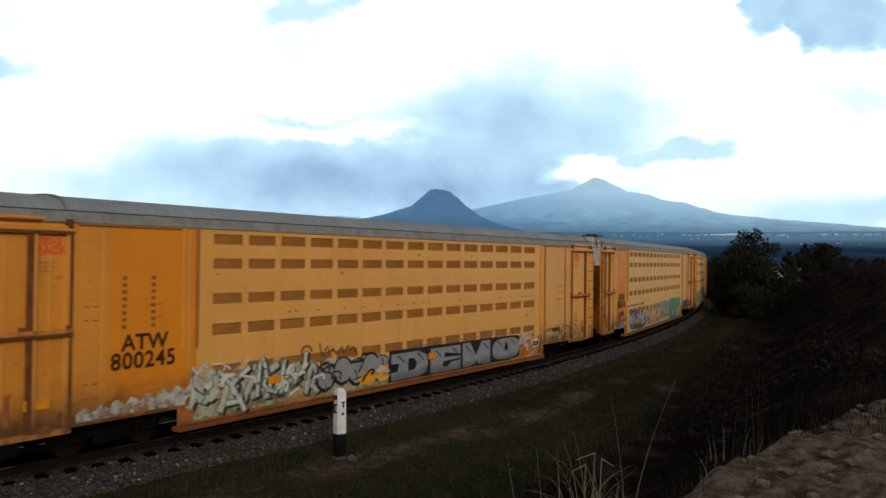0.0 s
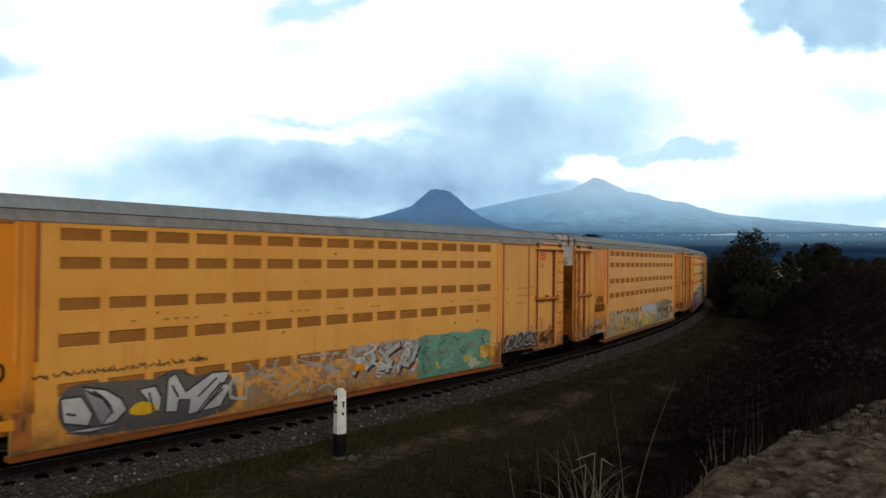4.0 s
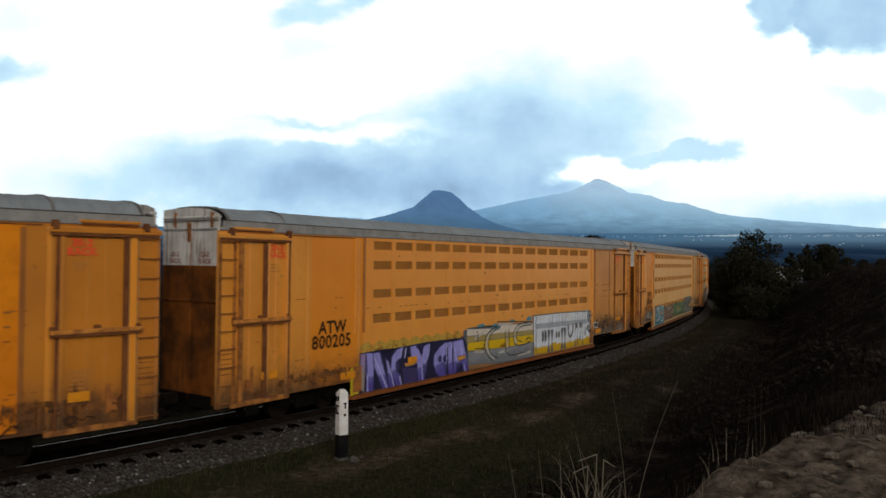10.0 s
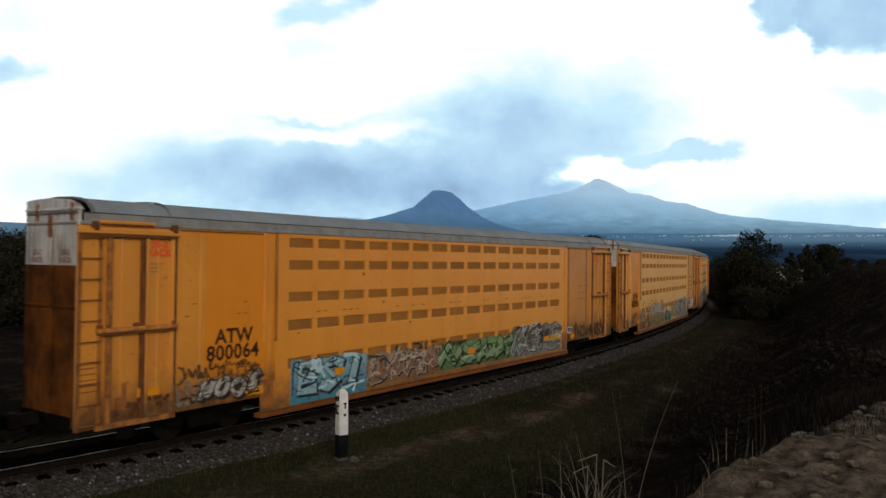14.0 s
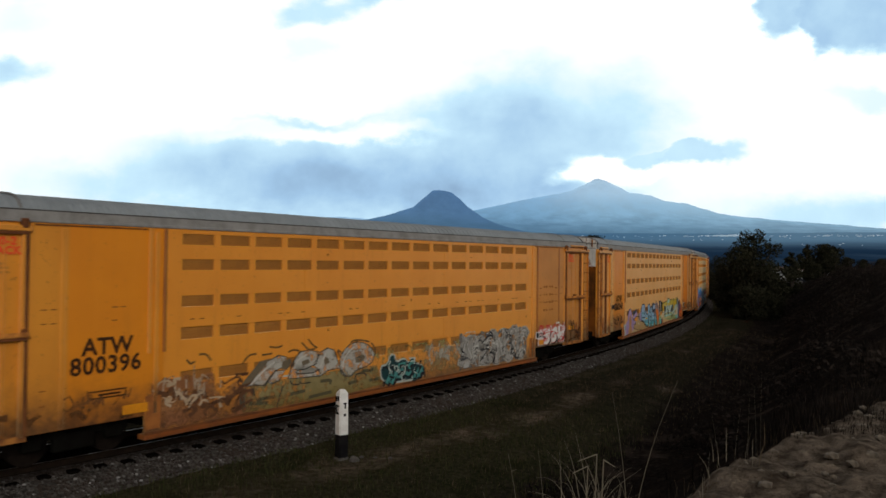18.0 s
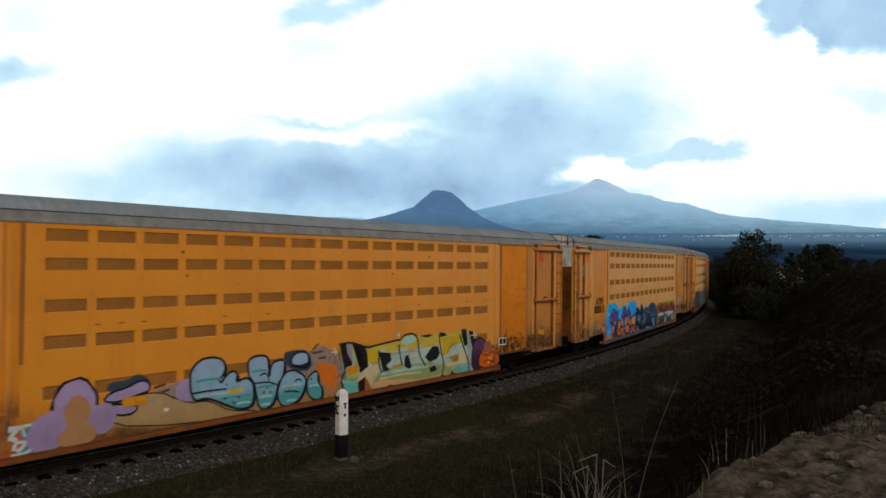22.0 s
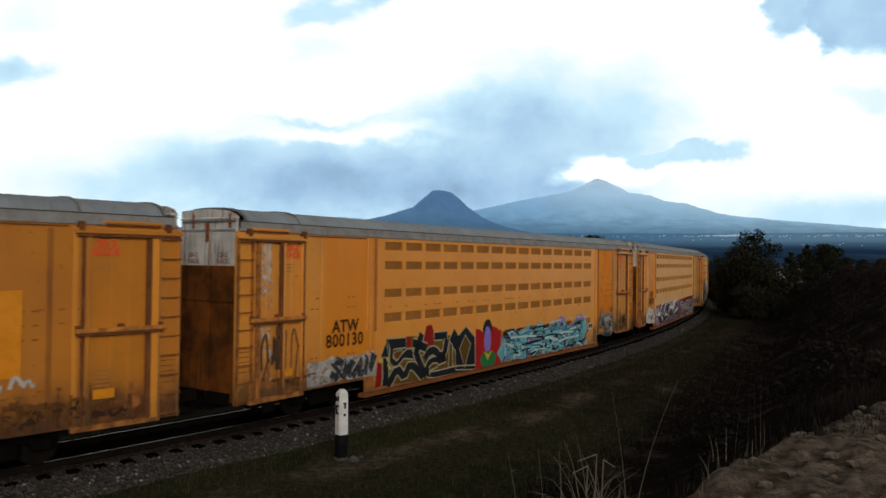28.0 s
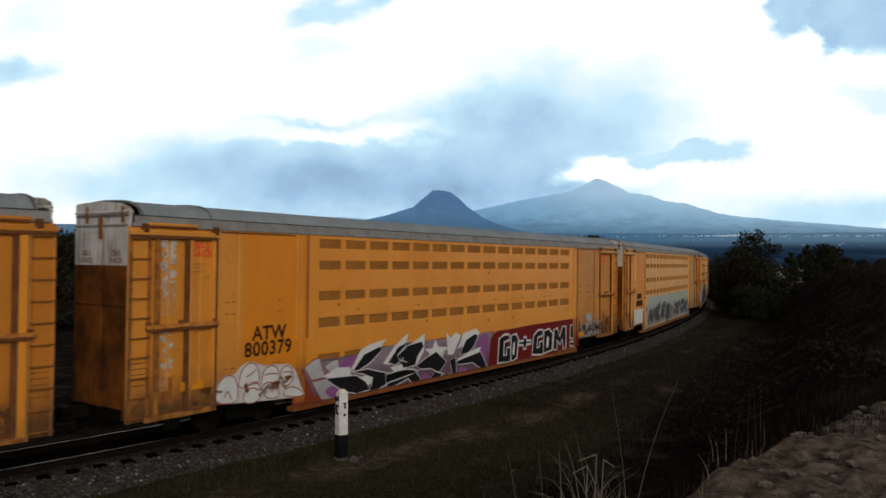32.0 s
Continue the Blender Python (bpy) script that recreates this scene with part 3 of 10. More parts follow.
# ---- trees and scrub ----
def leaf_cloud(rng, lobes, count, size, droop=0.0):
    """Many small leaf clumps, each a bent quad pair, spread in the shells of some lobes (x, y, z, radius)."""
    verts, faces = [], []
    weight = [l[3] ** 2 for l in lobes]
    for _ in range(count):
        lx, ly, lz, lr = rng.choices(lobes, weight)[0]
        d = Vector((rng.gauss(0, 1), rng.gauss(0, 1), rng.gauss(0, 1))).normalized()
        r = lr * rng.uniform(0.45, 1.0) ** 0.6 * rng.choice((1, 1, 1, 1.15))
        c = Vector((lx, ly, lz)) + Vector((d.x * r, d.y * r, d.z * r * 0.8 - droop * rng.random()))
        a = Vector((rng.gauss(0, 1), rng.gauss(0, 1), rng.gauss(0, 0.6))).normalized() * size * rng.uniform(0.6, 1.5)
        b = a.cross(d + Vector((0.01, 0.02, 0.03))).normalized() * size * rng.uniform(0.3, 0.7)
        k = len(verts)
        verts += [c - a, c + b + d * size * 0.2, c + a, c - b]
        faces += [(k, k + 1, k + 2), (k, k + 2, k + 3)]
    return verts, faces


def make_tree(name, label, seed, tall, wide, leaves, size, material=None, trunk_share=0.3, stems=1):
    rng = random.Random(seed)
    root = tagged(new(name), label, name.replace("_", " "))
    bm = bmesh.new()
    lobes = []
    for k in range(stems):
        lean = Vector((rng.uniform(-0.15, 0.15), rng.uniform(-0.15, 0.15), 1))
        base = Vector((rng.uniform(-0.1, 0.1) * wide * (stems > 1), rng.uniform(-0.1, 0.1) * wide * (stems > 1), -0.2))
        fork = base + lean * tall * trunk_share
        rod(bm, base, fork, 0.03 * tall, 8, 0.02 * tall)
        for i in range(6):
            a = i * 1.05 + rng.uniform(-0.4, 0.4)
            out = wide * rng.uniform(0.15, 0.36)
            tip = Vector((base.x + math.cos(a) * out, base.y + math.sin(a) * out, tall * rng.uniform(0.45, 0.85)))
            mid = fork.lerp(tip, 0.5) + Vector((0, 0, 0.06 * tall))
            rod(bm, fork, mid, 0.014 * tall, 6, 0.010 * tall)
            rod(bm, mid, tip, 0.010 * tall, 6, 0.004 * tall)
            lobes.append((tip.x, tip.y, tip.z, wide * rng.uniform(0.13, 0.24)))
        lobes.append((fork.x, fork.y, tall * 0.82, wide * 0.2))
        lobes.append((fork.x, fork.y, tall * 0.5, wide * 0.3))
        for i in range(5):
            a = i * 1.26 + rng.uniform(-0.3, 0.3)
            lobes.append((base.x + math.cos(a) * wide * 0.3, base.y + math.sin(a) * wide * 0.3, tall * rng.uniform(0.16, 0.34), wide * rng.uniform(0.15, 0.2)))
        lobes.append((fork.x, fork.y, tall * 0.95, wide * 0.10))
    part("trunk", bm, BARK, root)
    v, f = leaf_cloud(rng, lobes, leaves, size, 0.05 * tall)
    part("crown", mesh_of("crown", v, f, material or LEAF), None, root)
    return root


def place(proto, x, y, turn=0.0, size=1.0, sink=0.05):
    c = copy_thing(proto, Matrix.Identity(4))
    c.location, c.rotation_euler, c.scale = (x, y, ground_z(x, y) - sink), (0, 0, radians(turn)), (size, size, size)
    return c


def toward(column, depth):
    """Plan point that lies at a given share of the view's half-width, at a depth in metres."""
    return column * depth * 0.5765, depth


def build_trees():
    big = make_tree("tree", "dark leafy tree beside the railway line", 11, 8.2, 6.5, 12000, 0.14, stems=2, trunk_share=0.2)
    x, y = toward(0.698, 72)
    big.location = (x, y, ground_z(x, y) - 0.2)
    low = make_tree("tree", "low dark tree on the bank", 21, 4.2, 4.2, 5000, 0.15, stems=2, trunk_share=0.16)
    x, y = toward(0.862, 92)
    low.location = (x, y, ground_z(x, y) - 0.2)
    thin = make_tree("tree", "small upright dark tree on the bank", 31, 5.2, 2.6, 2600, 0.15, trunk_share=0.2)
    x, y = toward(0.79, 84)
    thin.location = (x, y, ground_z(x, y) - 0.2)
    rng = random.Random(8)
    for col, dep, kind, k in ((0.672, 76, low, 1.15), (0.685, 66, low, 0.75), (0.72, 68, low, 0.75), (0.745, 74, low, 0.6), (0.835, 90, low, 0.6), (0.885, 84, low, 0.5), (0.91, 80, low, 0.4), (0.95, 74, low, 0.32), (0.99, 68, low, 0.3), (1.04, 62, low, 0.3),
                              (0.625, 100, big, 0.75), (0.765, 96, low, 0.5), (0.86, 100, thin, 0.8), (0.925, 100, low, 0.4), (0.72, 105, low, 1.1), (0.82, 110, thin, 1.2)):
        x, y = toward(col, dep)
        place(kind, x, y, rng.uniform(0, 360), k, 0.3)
    # trees behind the line
    for i in range(13):
        x, y = toward(-1.12 + i * 0.034, 60 + rng.uniform(-6, 14))
        place((big, low)[i % 2], x, y, rng.uniform(0, 360), rng.uniform(0.9, 0.98) * (1.0 if i % 2 == 0 else 1.8), 0.3)
    for i in range(7):
        x, y = toward(0.19 + i * 0.024, 150 + rng.uniform(-8, 8))
        place(low, x, y, rng.uniform(0, 360), rng.uniform(2.2, 2.6), 0.3)
    return low


build_trees()


def blades(name, label, rng, spots, tall, wide, material, lean=0.35, per=3):
    """Tufts of thin bent blades; spots are (x, y, size)."""
    verts, faces = [], []
    for x, y, z, k in spots:
        for _ in range(per):
            a = rng.uniform(0, math.tau)
            h = tall * k * rng.uniform(0.5, 1.2)
            w = wide * rng.uniform(0.6, 1.3)
            ox, oy = x + rng.gauss(0, 0.10), y + rng.gauss(0, 0.10)
            dx, dy = math.cos(a), math.sin(a)
            l = h * lean * rng.uniform(0.2, 1.4)
            i = len(verts)
            verts += [(ox - dy * w, oy + dx * w, z - 0.03), (ox + dy * w, oy - dx * w, z - 0.03),
                      (ox + dx * l * 0.4 + dy * w * 0.6, oy + dy * l * 0.4 - dx * w * 0.6, z + h * 0.6), (ox + dx * l * 0.4 - dy * w * 0.6, oy + dy * l * 0.4 + dx * w * 0.6, z + h * 0.6),
                      (ox + dx * l, oy + dy * l, z + h)]
            faces += [(i, i + 1, i + 2, i + 3), (i + 3, i + 2, i + 4)]
    return tagged(new(name, mesh_of(name, verts, faces, material)), label, "grass", kind="stuff")


def spots_on(rng, count, s0, s1, q0, q1, lo=0.5, hi=1.3, keep=None):
    s = np.array([rng.uniform(s0, s1) for _ in range(count)])
    q = np.array([rng.uniform(q0, q1) for _ in range(count)])
    x, y, _h0 = at_track(s, q)
    z = height(x, y)
    out = []
    for a, b, c, ss, qq in zip(x, y, z, s, q):
        if math.hypot(a, b) > 3.0 and (keep is None or keep(ss, qq)):
            out.append((float(a), float(b), float(c), rng.uniform(lo, hi)))
    return out


def build_grass():
    rng = random.Random(17)
    patch = lambda s, q: float(waves(s * 0.6, q, 0.9, 31)) + 0.5 * float(waves(s, q, 0.35, 33)) > -0.05
    off_path = lambda s, q: abs(q - 4.7) > 0.6 or rng.random() < 0.35
    verge = lambda s, q: off_path(s, q) and (q > 2.25 or s > 14) and q < 8.6 - 2.6 * min(1.0, max(0.0, (s - 16) / 24))
    blades("grass_verge", "short dark green grass along the ballast", rng, spots_on(rng, 9000, 0, 23, 2.0, 9.0, keep=lambda s, q: verge(s, q) and (s < 17 or rng.random() < (23 - s) / 6)), 0.13, 0.008, GRASSLEAF)
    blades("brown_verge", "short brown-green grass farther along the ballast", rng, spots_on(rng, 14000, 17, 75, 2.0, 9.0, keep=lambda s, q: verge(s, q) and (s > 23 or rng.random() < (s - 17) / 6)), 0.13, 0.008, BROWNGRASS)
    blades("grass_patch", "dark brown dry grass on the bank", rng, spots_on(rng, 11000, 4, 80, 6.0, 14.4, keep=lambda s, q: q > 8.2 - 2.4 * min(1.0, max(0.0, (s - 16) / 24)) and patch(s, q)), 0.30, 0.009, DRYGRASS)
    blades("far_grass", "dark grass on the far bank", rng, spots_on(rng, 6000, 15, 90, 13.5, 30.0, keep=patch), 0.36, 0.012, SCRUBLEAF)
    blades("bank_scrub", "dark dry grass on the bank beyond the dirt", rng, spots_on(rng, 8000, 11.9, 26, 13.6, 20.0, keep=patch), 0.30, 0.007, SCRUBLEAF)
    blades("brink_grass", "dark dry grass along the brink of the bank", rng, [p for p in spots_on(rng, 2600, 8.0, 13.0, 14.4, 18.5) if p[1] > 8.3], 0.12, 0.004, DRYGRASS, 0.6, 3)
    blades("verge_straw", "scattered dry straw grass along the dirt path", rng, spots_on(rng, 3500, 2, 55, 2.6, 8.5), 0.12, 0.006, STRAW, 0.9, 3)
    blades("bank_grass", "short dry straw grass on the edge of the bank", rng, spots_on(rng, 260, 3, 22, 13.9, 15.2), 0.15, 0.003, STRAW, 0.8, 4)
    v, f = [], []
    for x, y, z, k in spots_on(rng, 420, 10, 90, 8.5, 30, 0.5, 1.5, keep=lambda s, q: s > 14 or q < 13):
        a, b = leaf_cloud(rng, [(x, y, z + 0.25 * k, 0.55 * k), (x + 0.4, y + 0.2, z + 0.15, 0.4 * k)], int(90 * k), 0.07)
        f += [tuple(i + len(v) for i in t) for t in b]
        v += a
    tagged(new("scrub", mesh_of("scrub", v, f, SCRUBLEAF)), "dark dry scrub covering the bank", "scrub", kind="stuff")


build_grass()


# ---- rolling stock ----
HALF = 13.62          # half the body length
SIDE = 1.52
Z_LOW, Z_END, Z_TOP = 0.24, 0.78, 4.93
SKIRT0, SKIRT1 = -8.76, 8.95
VENT_X = [-7.85 + i * 1.075 for i in range(15)]
VENT_W = 0.89
VENT_ROWS = [(4.57, 4.82), (3.98, 4.23), (3.13, 3.39), (2.38, 2.66), (1.38, 1.66)]


def side_with_openings(y, depth, x0, x1, z0, z1, holes_x, holes_z, w):
    """A sheet in the xz plane, facing -y, with a grid of rectangular recesses that have reveals."""
    xs = sorted({x0, x1, *[a for h in holes_x for a in (h, h + w)]})
    zs = sorted({z0, z1, *[a for h in holes_z for a in h]})
    verts, faces, seen = [], [], {}

    def vert(x, z, d):
        k = (round(x, 4), round(z, 4), d)
        if k not in seen:
            seen[k] = len(verts)
            verts.append((x, y + (depth if d else 0), z))
        return seen[k]

    for i in range(len(xs) - 1):
        for j in range(len(zs) - 1):
            a, b, c, d = xs[i], xs[i + 1], zs[j], zs[j + 1]
            hole = any(abs(a - h) < 1e-6 for h in holes_x) and any(abs(c - h[0]) < 1e-6 for h in holes_z)
            if not hole:
                faces.append((vert(a, c, 0), vert(b, c, 0), vert(b, d, 0), vert(a, d, 0)))
            else:
                o = [(a, c), (b, c), (b, d), (a, d)]
                for k in range(4):
                    p, q = o[k], o[(k + 1) % 4]
                    faces.append((vert(*p, 0), vert(*p, 1), vert(*q, 1), vert(*q, 0)))
    return verts, faces


def roof_section():
    pts = [(-1.46, 5.15), (-1.40, 5.24), (-1.30, 5.34), (-1.15, 5.42), (-0.95, 5.465), (-0.6, 5.495), (0.0, 5.51)]
    return pts + [(-a, b) for a, b in reversed(pts[:-1])]


def build_car():
    car = tagged(new("autorack_car"), "yellow covered car-carrier rail wagon with rust and spray paint", "rail wagon", group="train")
    # long side with vents, with the skirt as its lower part
    v, f = side_with_openings(-SIDE, 0.05, -8.3, SKIRT1 - 0.1, Z_LOW + 0.12, Z_TOP, VENT_X, VENT_ROWS, VENT_W)
    part("side_wall", mesh_of("side_wall", v, f, YELLOW), None, car)
    vm = bpy.data.meshes.new("vent_panel")
    bm = bmesh.new()
    box(bm, 0.0, VENT_W, -0.01, 0.01, 0.0, 0.26)
    for i in range(1, 4):
        box(bm, 0.02, VENT_W - 0.02, -0.022, -0.008, i * 0.065 - 0.006, i * 0.065 + 0.006)
    bm.to_mesh(vm)
    bm.free()
    vm.materials.append(VENT)
    for z0, z1 in VENT_ROWS:
        for x in VENT_X:
            part("vent_panel", vm, None, car).location = (x, -SIDE + 0.045, z0)
    part("side_sill", boxes((SKIRT0, SKIRT1, -SIDE - 0.035, -SIDE + 0.25, Z_LOW, Z_LOW + 0.11), bevel=0.015), SILL, car)
    part("sill_web", boxes((SKIRT0 + 0.02, SKIRT1 - 0.02, -SIDE - 0.046, -SIDE + 0.1, Z_LOW + 0.112, Z_LOW + 0.155)), RUST_AND_SHADE, car, "dark rusty sill web")
    # side posts and seams
    for x in (-8.68, -8.3, 8.55, 8.95):
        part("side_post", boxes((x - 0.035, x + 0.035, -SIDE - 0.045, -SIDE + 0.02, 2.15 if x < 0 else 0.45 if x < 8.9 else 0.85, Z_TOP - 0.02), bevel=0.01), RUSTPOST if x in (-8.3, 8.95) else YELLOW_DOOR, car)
    for x in (-3.98, 2.47):
        for z0, z1 in ((0.5, 1.36), (1.68, 2.36), (2.68, 3.11), (3.41, 3.96), (4.25, 4.55)):
            part("panel_seam", boxes((x - 0.012, x + 0.012, -SIDE - 0.008, -SIDE + 0.002, z0, z1)), YELLOW, car)
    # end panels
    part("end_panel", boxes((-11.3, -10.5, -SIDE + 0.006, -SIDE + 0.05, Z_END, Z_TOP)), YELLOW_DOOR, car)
    part("end_panel", boxes((-10.5, -8.3, -SIDE + 0.006, -SIDE + 0.05, Z_END, Z_TOP)), YELLOW_FRESH, car, "fresher orange-yellow panel")
    part("end_panel", boxes((SKIRT1 - 0.1, 11.75, -SIDE + 0.006, -SIDE + 0.05, Z_END, Z_TOP)), YELLOW_REAR, car)
    part("skirt_corner", boxes((SKIRT0, -8.3, -SIDE - 0.002, -SIDE + 0.04, Z_LOW + 0.11, Z_END + 0.35)), YELLOW, car)
    for x in (-10.62, -8.5, 8.75, 10.85, 11.35):
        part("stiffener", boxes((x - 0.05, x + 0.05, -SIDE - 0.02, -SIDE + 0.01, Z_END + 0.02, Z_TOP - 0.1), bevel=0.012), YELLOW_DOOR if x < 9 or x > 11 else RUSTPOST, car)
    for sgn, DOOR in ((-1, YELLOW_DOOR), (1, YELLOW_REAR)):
        def bx(a, b, *rest):
            return (min(sgn * a, sgn * b), max(sgn * a, sgn * b), *rest)
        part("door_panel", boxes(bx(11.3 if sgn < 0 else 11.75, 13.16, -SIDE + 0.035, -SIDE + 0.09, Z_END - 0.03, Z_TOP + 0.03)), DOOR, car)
        # Dark stiles paint in the door channels' shade, the yellow one a lit edge.
        if sgn < 0:
            stiles = ((11.34, 0.03, RUST_AND_SHADE), (11.42, 0.035, DOOR), (12.06, 0.035, DOOR), (12.15, 0.055, RUST_AND_SHADE), (12.94, 0.05, BARRUST))
        else:
            stiles = ((11.5, 0.028, RUST_AND_SHADE), (11.6, 0.04, DOOR), (12.91, 0.05, RUST_AND_SHADE), (13.05, 0.075, YELLOW))
        for x, w, m in stiles:
            part("door_post", boxes(bx(x - w, x + w, -SIDE - (0.045 if m is RUST_AND_SHADE else 0.055), -SIDE + 0.05, Z_END, Z_TOP - 0.2), bevel=0.012), m, car)
        for x in ((11.75, 12.62) if sgn < 0 else (12.12, 12.5)):
            part("door_rib", boxes(bx(x - 0.03, x + 0.03, -SIDE + 0.012, -SIDE + 0.05, Z_END + 0.1, Z_TOP - 0.25), bevel=0.01), DOOR, car)
        part("door_track", boxes(bx(11.3, 13.66, -SIDE - 0.11, -SIDE + 0.03, 4.74, 4.85), bevel=0.015), DOOR, car)
        # Dark strip added where only shade lies under the door track.
        part("track_lip", boxes(bx(11.35, 13.6, -SIDE - 0.085, -SIDE + 0.03, 4.68, 4.737)), RUST_AND_SHADE, car, "dark strip in place of shade under the door track")
        part("door_hood", boxes(bx(11.9, 13.2, -SIDE - 0.06, -SIDE + 0.02, 4.955, 5.02), bevel=0.015), DOOR, car)
        # Another strip, painting in the shade under the hood.
        part("hood_lip", boxes(bx(11.95, 13.15, -SIDE - 0.04, -SIDE + 0.02, 4.915, 4.953)), RUST_AND_SHADE, car)
        for x in (11.42, 13.3):
            part("track_bracket", boxes(bx(x - 0.06, x + 0.06, -SIDE - 0.13, -SIDE + 0.02, 4.80, 4.99), bevel=0.012), RUST_AND_SHADE, car)
        bar = bmesh.new()
        box(bar, *bx(11.33, 13.24, -SIDE - 0.15, -SIDE - 0.06, 2.70, 2.79), bevel=0.015)
        part("door_bar", bar, BAR, car, "worn yellow horizontal locking bar")
        # Strip below the bar paints its shade in rust brown.
        part("bar_flange", boxes(bx(11.36, 13.2, -SIDE - 0.12, -SIDE + 0.04, 2.645, 2.697)), RUST_AND_SHADE, car, "dark rust-brown strip in place of shade under the bar")
        for x in (11.4, 12.3, 13.16):
            part("bar_bracket", boxes(bx(x - 0.05, x + 0.05, -SIDE - 0.10, -SIDE + 0.05, 2.68, 2.86), bevel=0.012), RUST_AND_SHADE, car)
        part("low_rail", boxes(bx(11.3, 13.2, -SIDE - 0.03, -SIDE + 0.05, Z_END - 0.1, Z_END + 0.02), bevel=0.01), BARRUST, car)
        part("hasp", boxes(bx(12.6, 12.75, -SIDE - 0.02, -SIDE + 0.04, 1.05, 1.3), bx(12.52, 12.6, -SIDE - 0.015, -SIDE + 0.04, 1.0, 1.6)), PLATE, car)
        # Thin dark strip along the top of the end panel.
        part("panel_top_lip", boxes(bx(8.75, 11.2, -SIDE - 0.012, -SIDE + 0.03, 4.865, 4.893)), RUST_AND_SHADE, car)
        part("corner_plate", boxes(bx(8.36, 8.74, -SIDE - 0.016, -SIDE + 0.01, 0.46, 1.2), bevel=0.004), PLATE, car, "red-rusted corner plate")
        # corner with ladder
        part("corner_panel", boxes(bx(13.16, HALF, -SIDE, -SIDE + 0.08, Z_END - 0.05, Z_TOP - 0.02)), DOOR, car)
        lad = part("ladder", boxes(bx(13.15, 13.18, -SIDE - 0.075, -SIDE + 0.02, Z_END - 0.05, 4.7), bx(HALF - 0.03, HALF, -SIDE - 0.075, -SIDE + 0.02, Z_END - 0.05, 4.7)), DOOR if sgn > 0 else BARRUST, car, "side ladder with thin rungs")
        rm = bpy.data.meshes.new("rung")
        rb = rod(bmesh.new(), (-0.22, 0, 0), (0.22, 0, 0), 0.0145, 6)
        box(rb, -0.24, -0.21, -0.01, 0.05, -0.03, 0.03)
        box(rb, 0.21, 0.24, -0.01, 0.05, -0.03, 0.03)
        rb.to_mesh(rm)
        rb.free()
        rm.materials.append(RUNG)
        for i in range(10):
            part("rung", rm, None, lad).location = (sgn * 13.39, -SIDE - 0.08, 0.83 + i * 0.425)
        lv = bmesh.new()
        for i in range(6):
            box(lv, *bx(13.2, 13.56, -SIDE - 0.012, -SIDE + 0.01, 1.5 + i * 0.12, 1.52 + i * 0.12))
        part("louvre", lv, RUNG, car)
        # end: folding doors, upper part white, lower part brown, with centre hinge and bars
        e0, e1 = HALF - 0.10, HALF - 0.03
        mid, out = -0.44, 0.6
        up = part("end_door_upper", boxes(bx(e0, e1, -SIDE + 0.08, mid - 0.03, 4.08, 5.24)), WHITE_END, car, "white upper end door with stencils")
        part("end_door_upper", boxes(bx(e0, e1, mid + 0.03, out, 4.08, 5.24)), WHITE_END, car, "white upper end door with stencils")
        part("hinge_strip", boxes(bx(e0, e1 - 0.02, mid - 0.03, mid + 0.03, 0.78, 5.2)), BARRUST, car)
        dn = part("end_door_lower", boxes(bx(e0, e1, -SIDE + 0.08, mid - 0.03, 0.78, 4.08)), BROWN_END, car, "rust-brown lower end door")
        part("end_door_lower", boxes(bx(e0, e1, mid + 0.03, out, 0.78, 4.08)), BROWN_END, car, "rust-brown lower end door")
        # the far leaf folds back
        for z0, z1, m in ((4.08, 5.24, WHITE_END), (0.78, 4.08, BROWN_END)):
            leaf = boxes(bx(e0, e1, out, SIDE - 0.06, z0, z1))
            for v in leaf.verts:
                v.co.x -= sgn * 1.0 * (v.co.y - out) + (sgn * 0.02 if v.co.y > out + 0.1 else 0)
            part("end_door_leaf", leaf, m, car)
        part("hinge_bar", boxes(bx(e1, e1 + 0.03, mid - 0.05, mid + 0.05, 0.85, 4.02), bevel=0.01), BROWN_END, dn)
        part("cross_bar", boxes(bx(e1, e1 + 0.04, -SIDE + 0.1, out - 0.04, 3.2, 3.27), bevel=0.01), BROWN_END, dn)
        gable = bmesh.new()
        for x in (e0 - 0.02, e1):
            gable.faces.new([gable.verts.new((sgn * x, p, d)) for p, d in ((-1.42, 5.2), (-1.42, 5.28), (-1.3, 5.36), (-1.0, 5.44), (-0.4, 5.48), (0.2, 5.47), (out, 5.44), (out, 5.2))])
        part("gable", gable, WHITE_END, up)
        for z in (4.95, 5.16):
            part("end_strap", boxes(bx(e1, e1 + 0.03, -SIDE + 0.1, out - 0.04, z - 0.02, z + 0.02)), GUTTER if z < 5 else ROOFRAIL, up)
        part("end_latch", boxes(bx(e1, e1 + 0.05, mid - 0.05, mid + 0.07, 4.66, 5.12), bevel=0.01), RUNG, up)
        for y in (-1.25, 0.1):
            part("end_latch", boxes(bx(e1, e1 + 0.05, y - 0.03, y + 0.03, 5.0, 5.36), bevel=0.01), RUNG, up)
        part("end_cap", boxes(bx(e0 - 0.06, e1 + 0.04, -SIDE + 0.1, out, 5.2, 5.27), bevel=0.02), WHITE_END, up)
        arch = bmesh.new()
        sec = roof_section()
        for (a, b), (c, d) in zip(sec[:-1], sec[1:]):
            rod(arch, (sgn * (HALF - 0.35 - 0.9 * max(0.0, a - 0.5)), a, b), (sgn * (HALF - 0.35 - 0.9 * max(0.0, c - 0.5)), c, d), 0.04, 6)
        part("roof_hoop", arch, ROOFRAIL, car)
        hv, hf = [], []
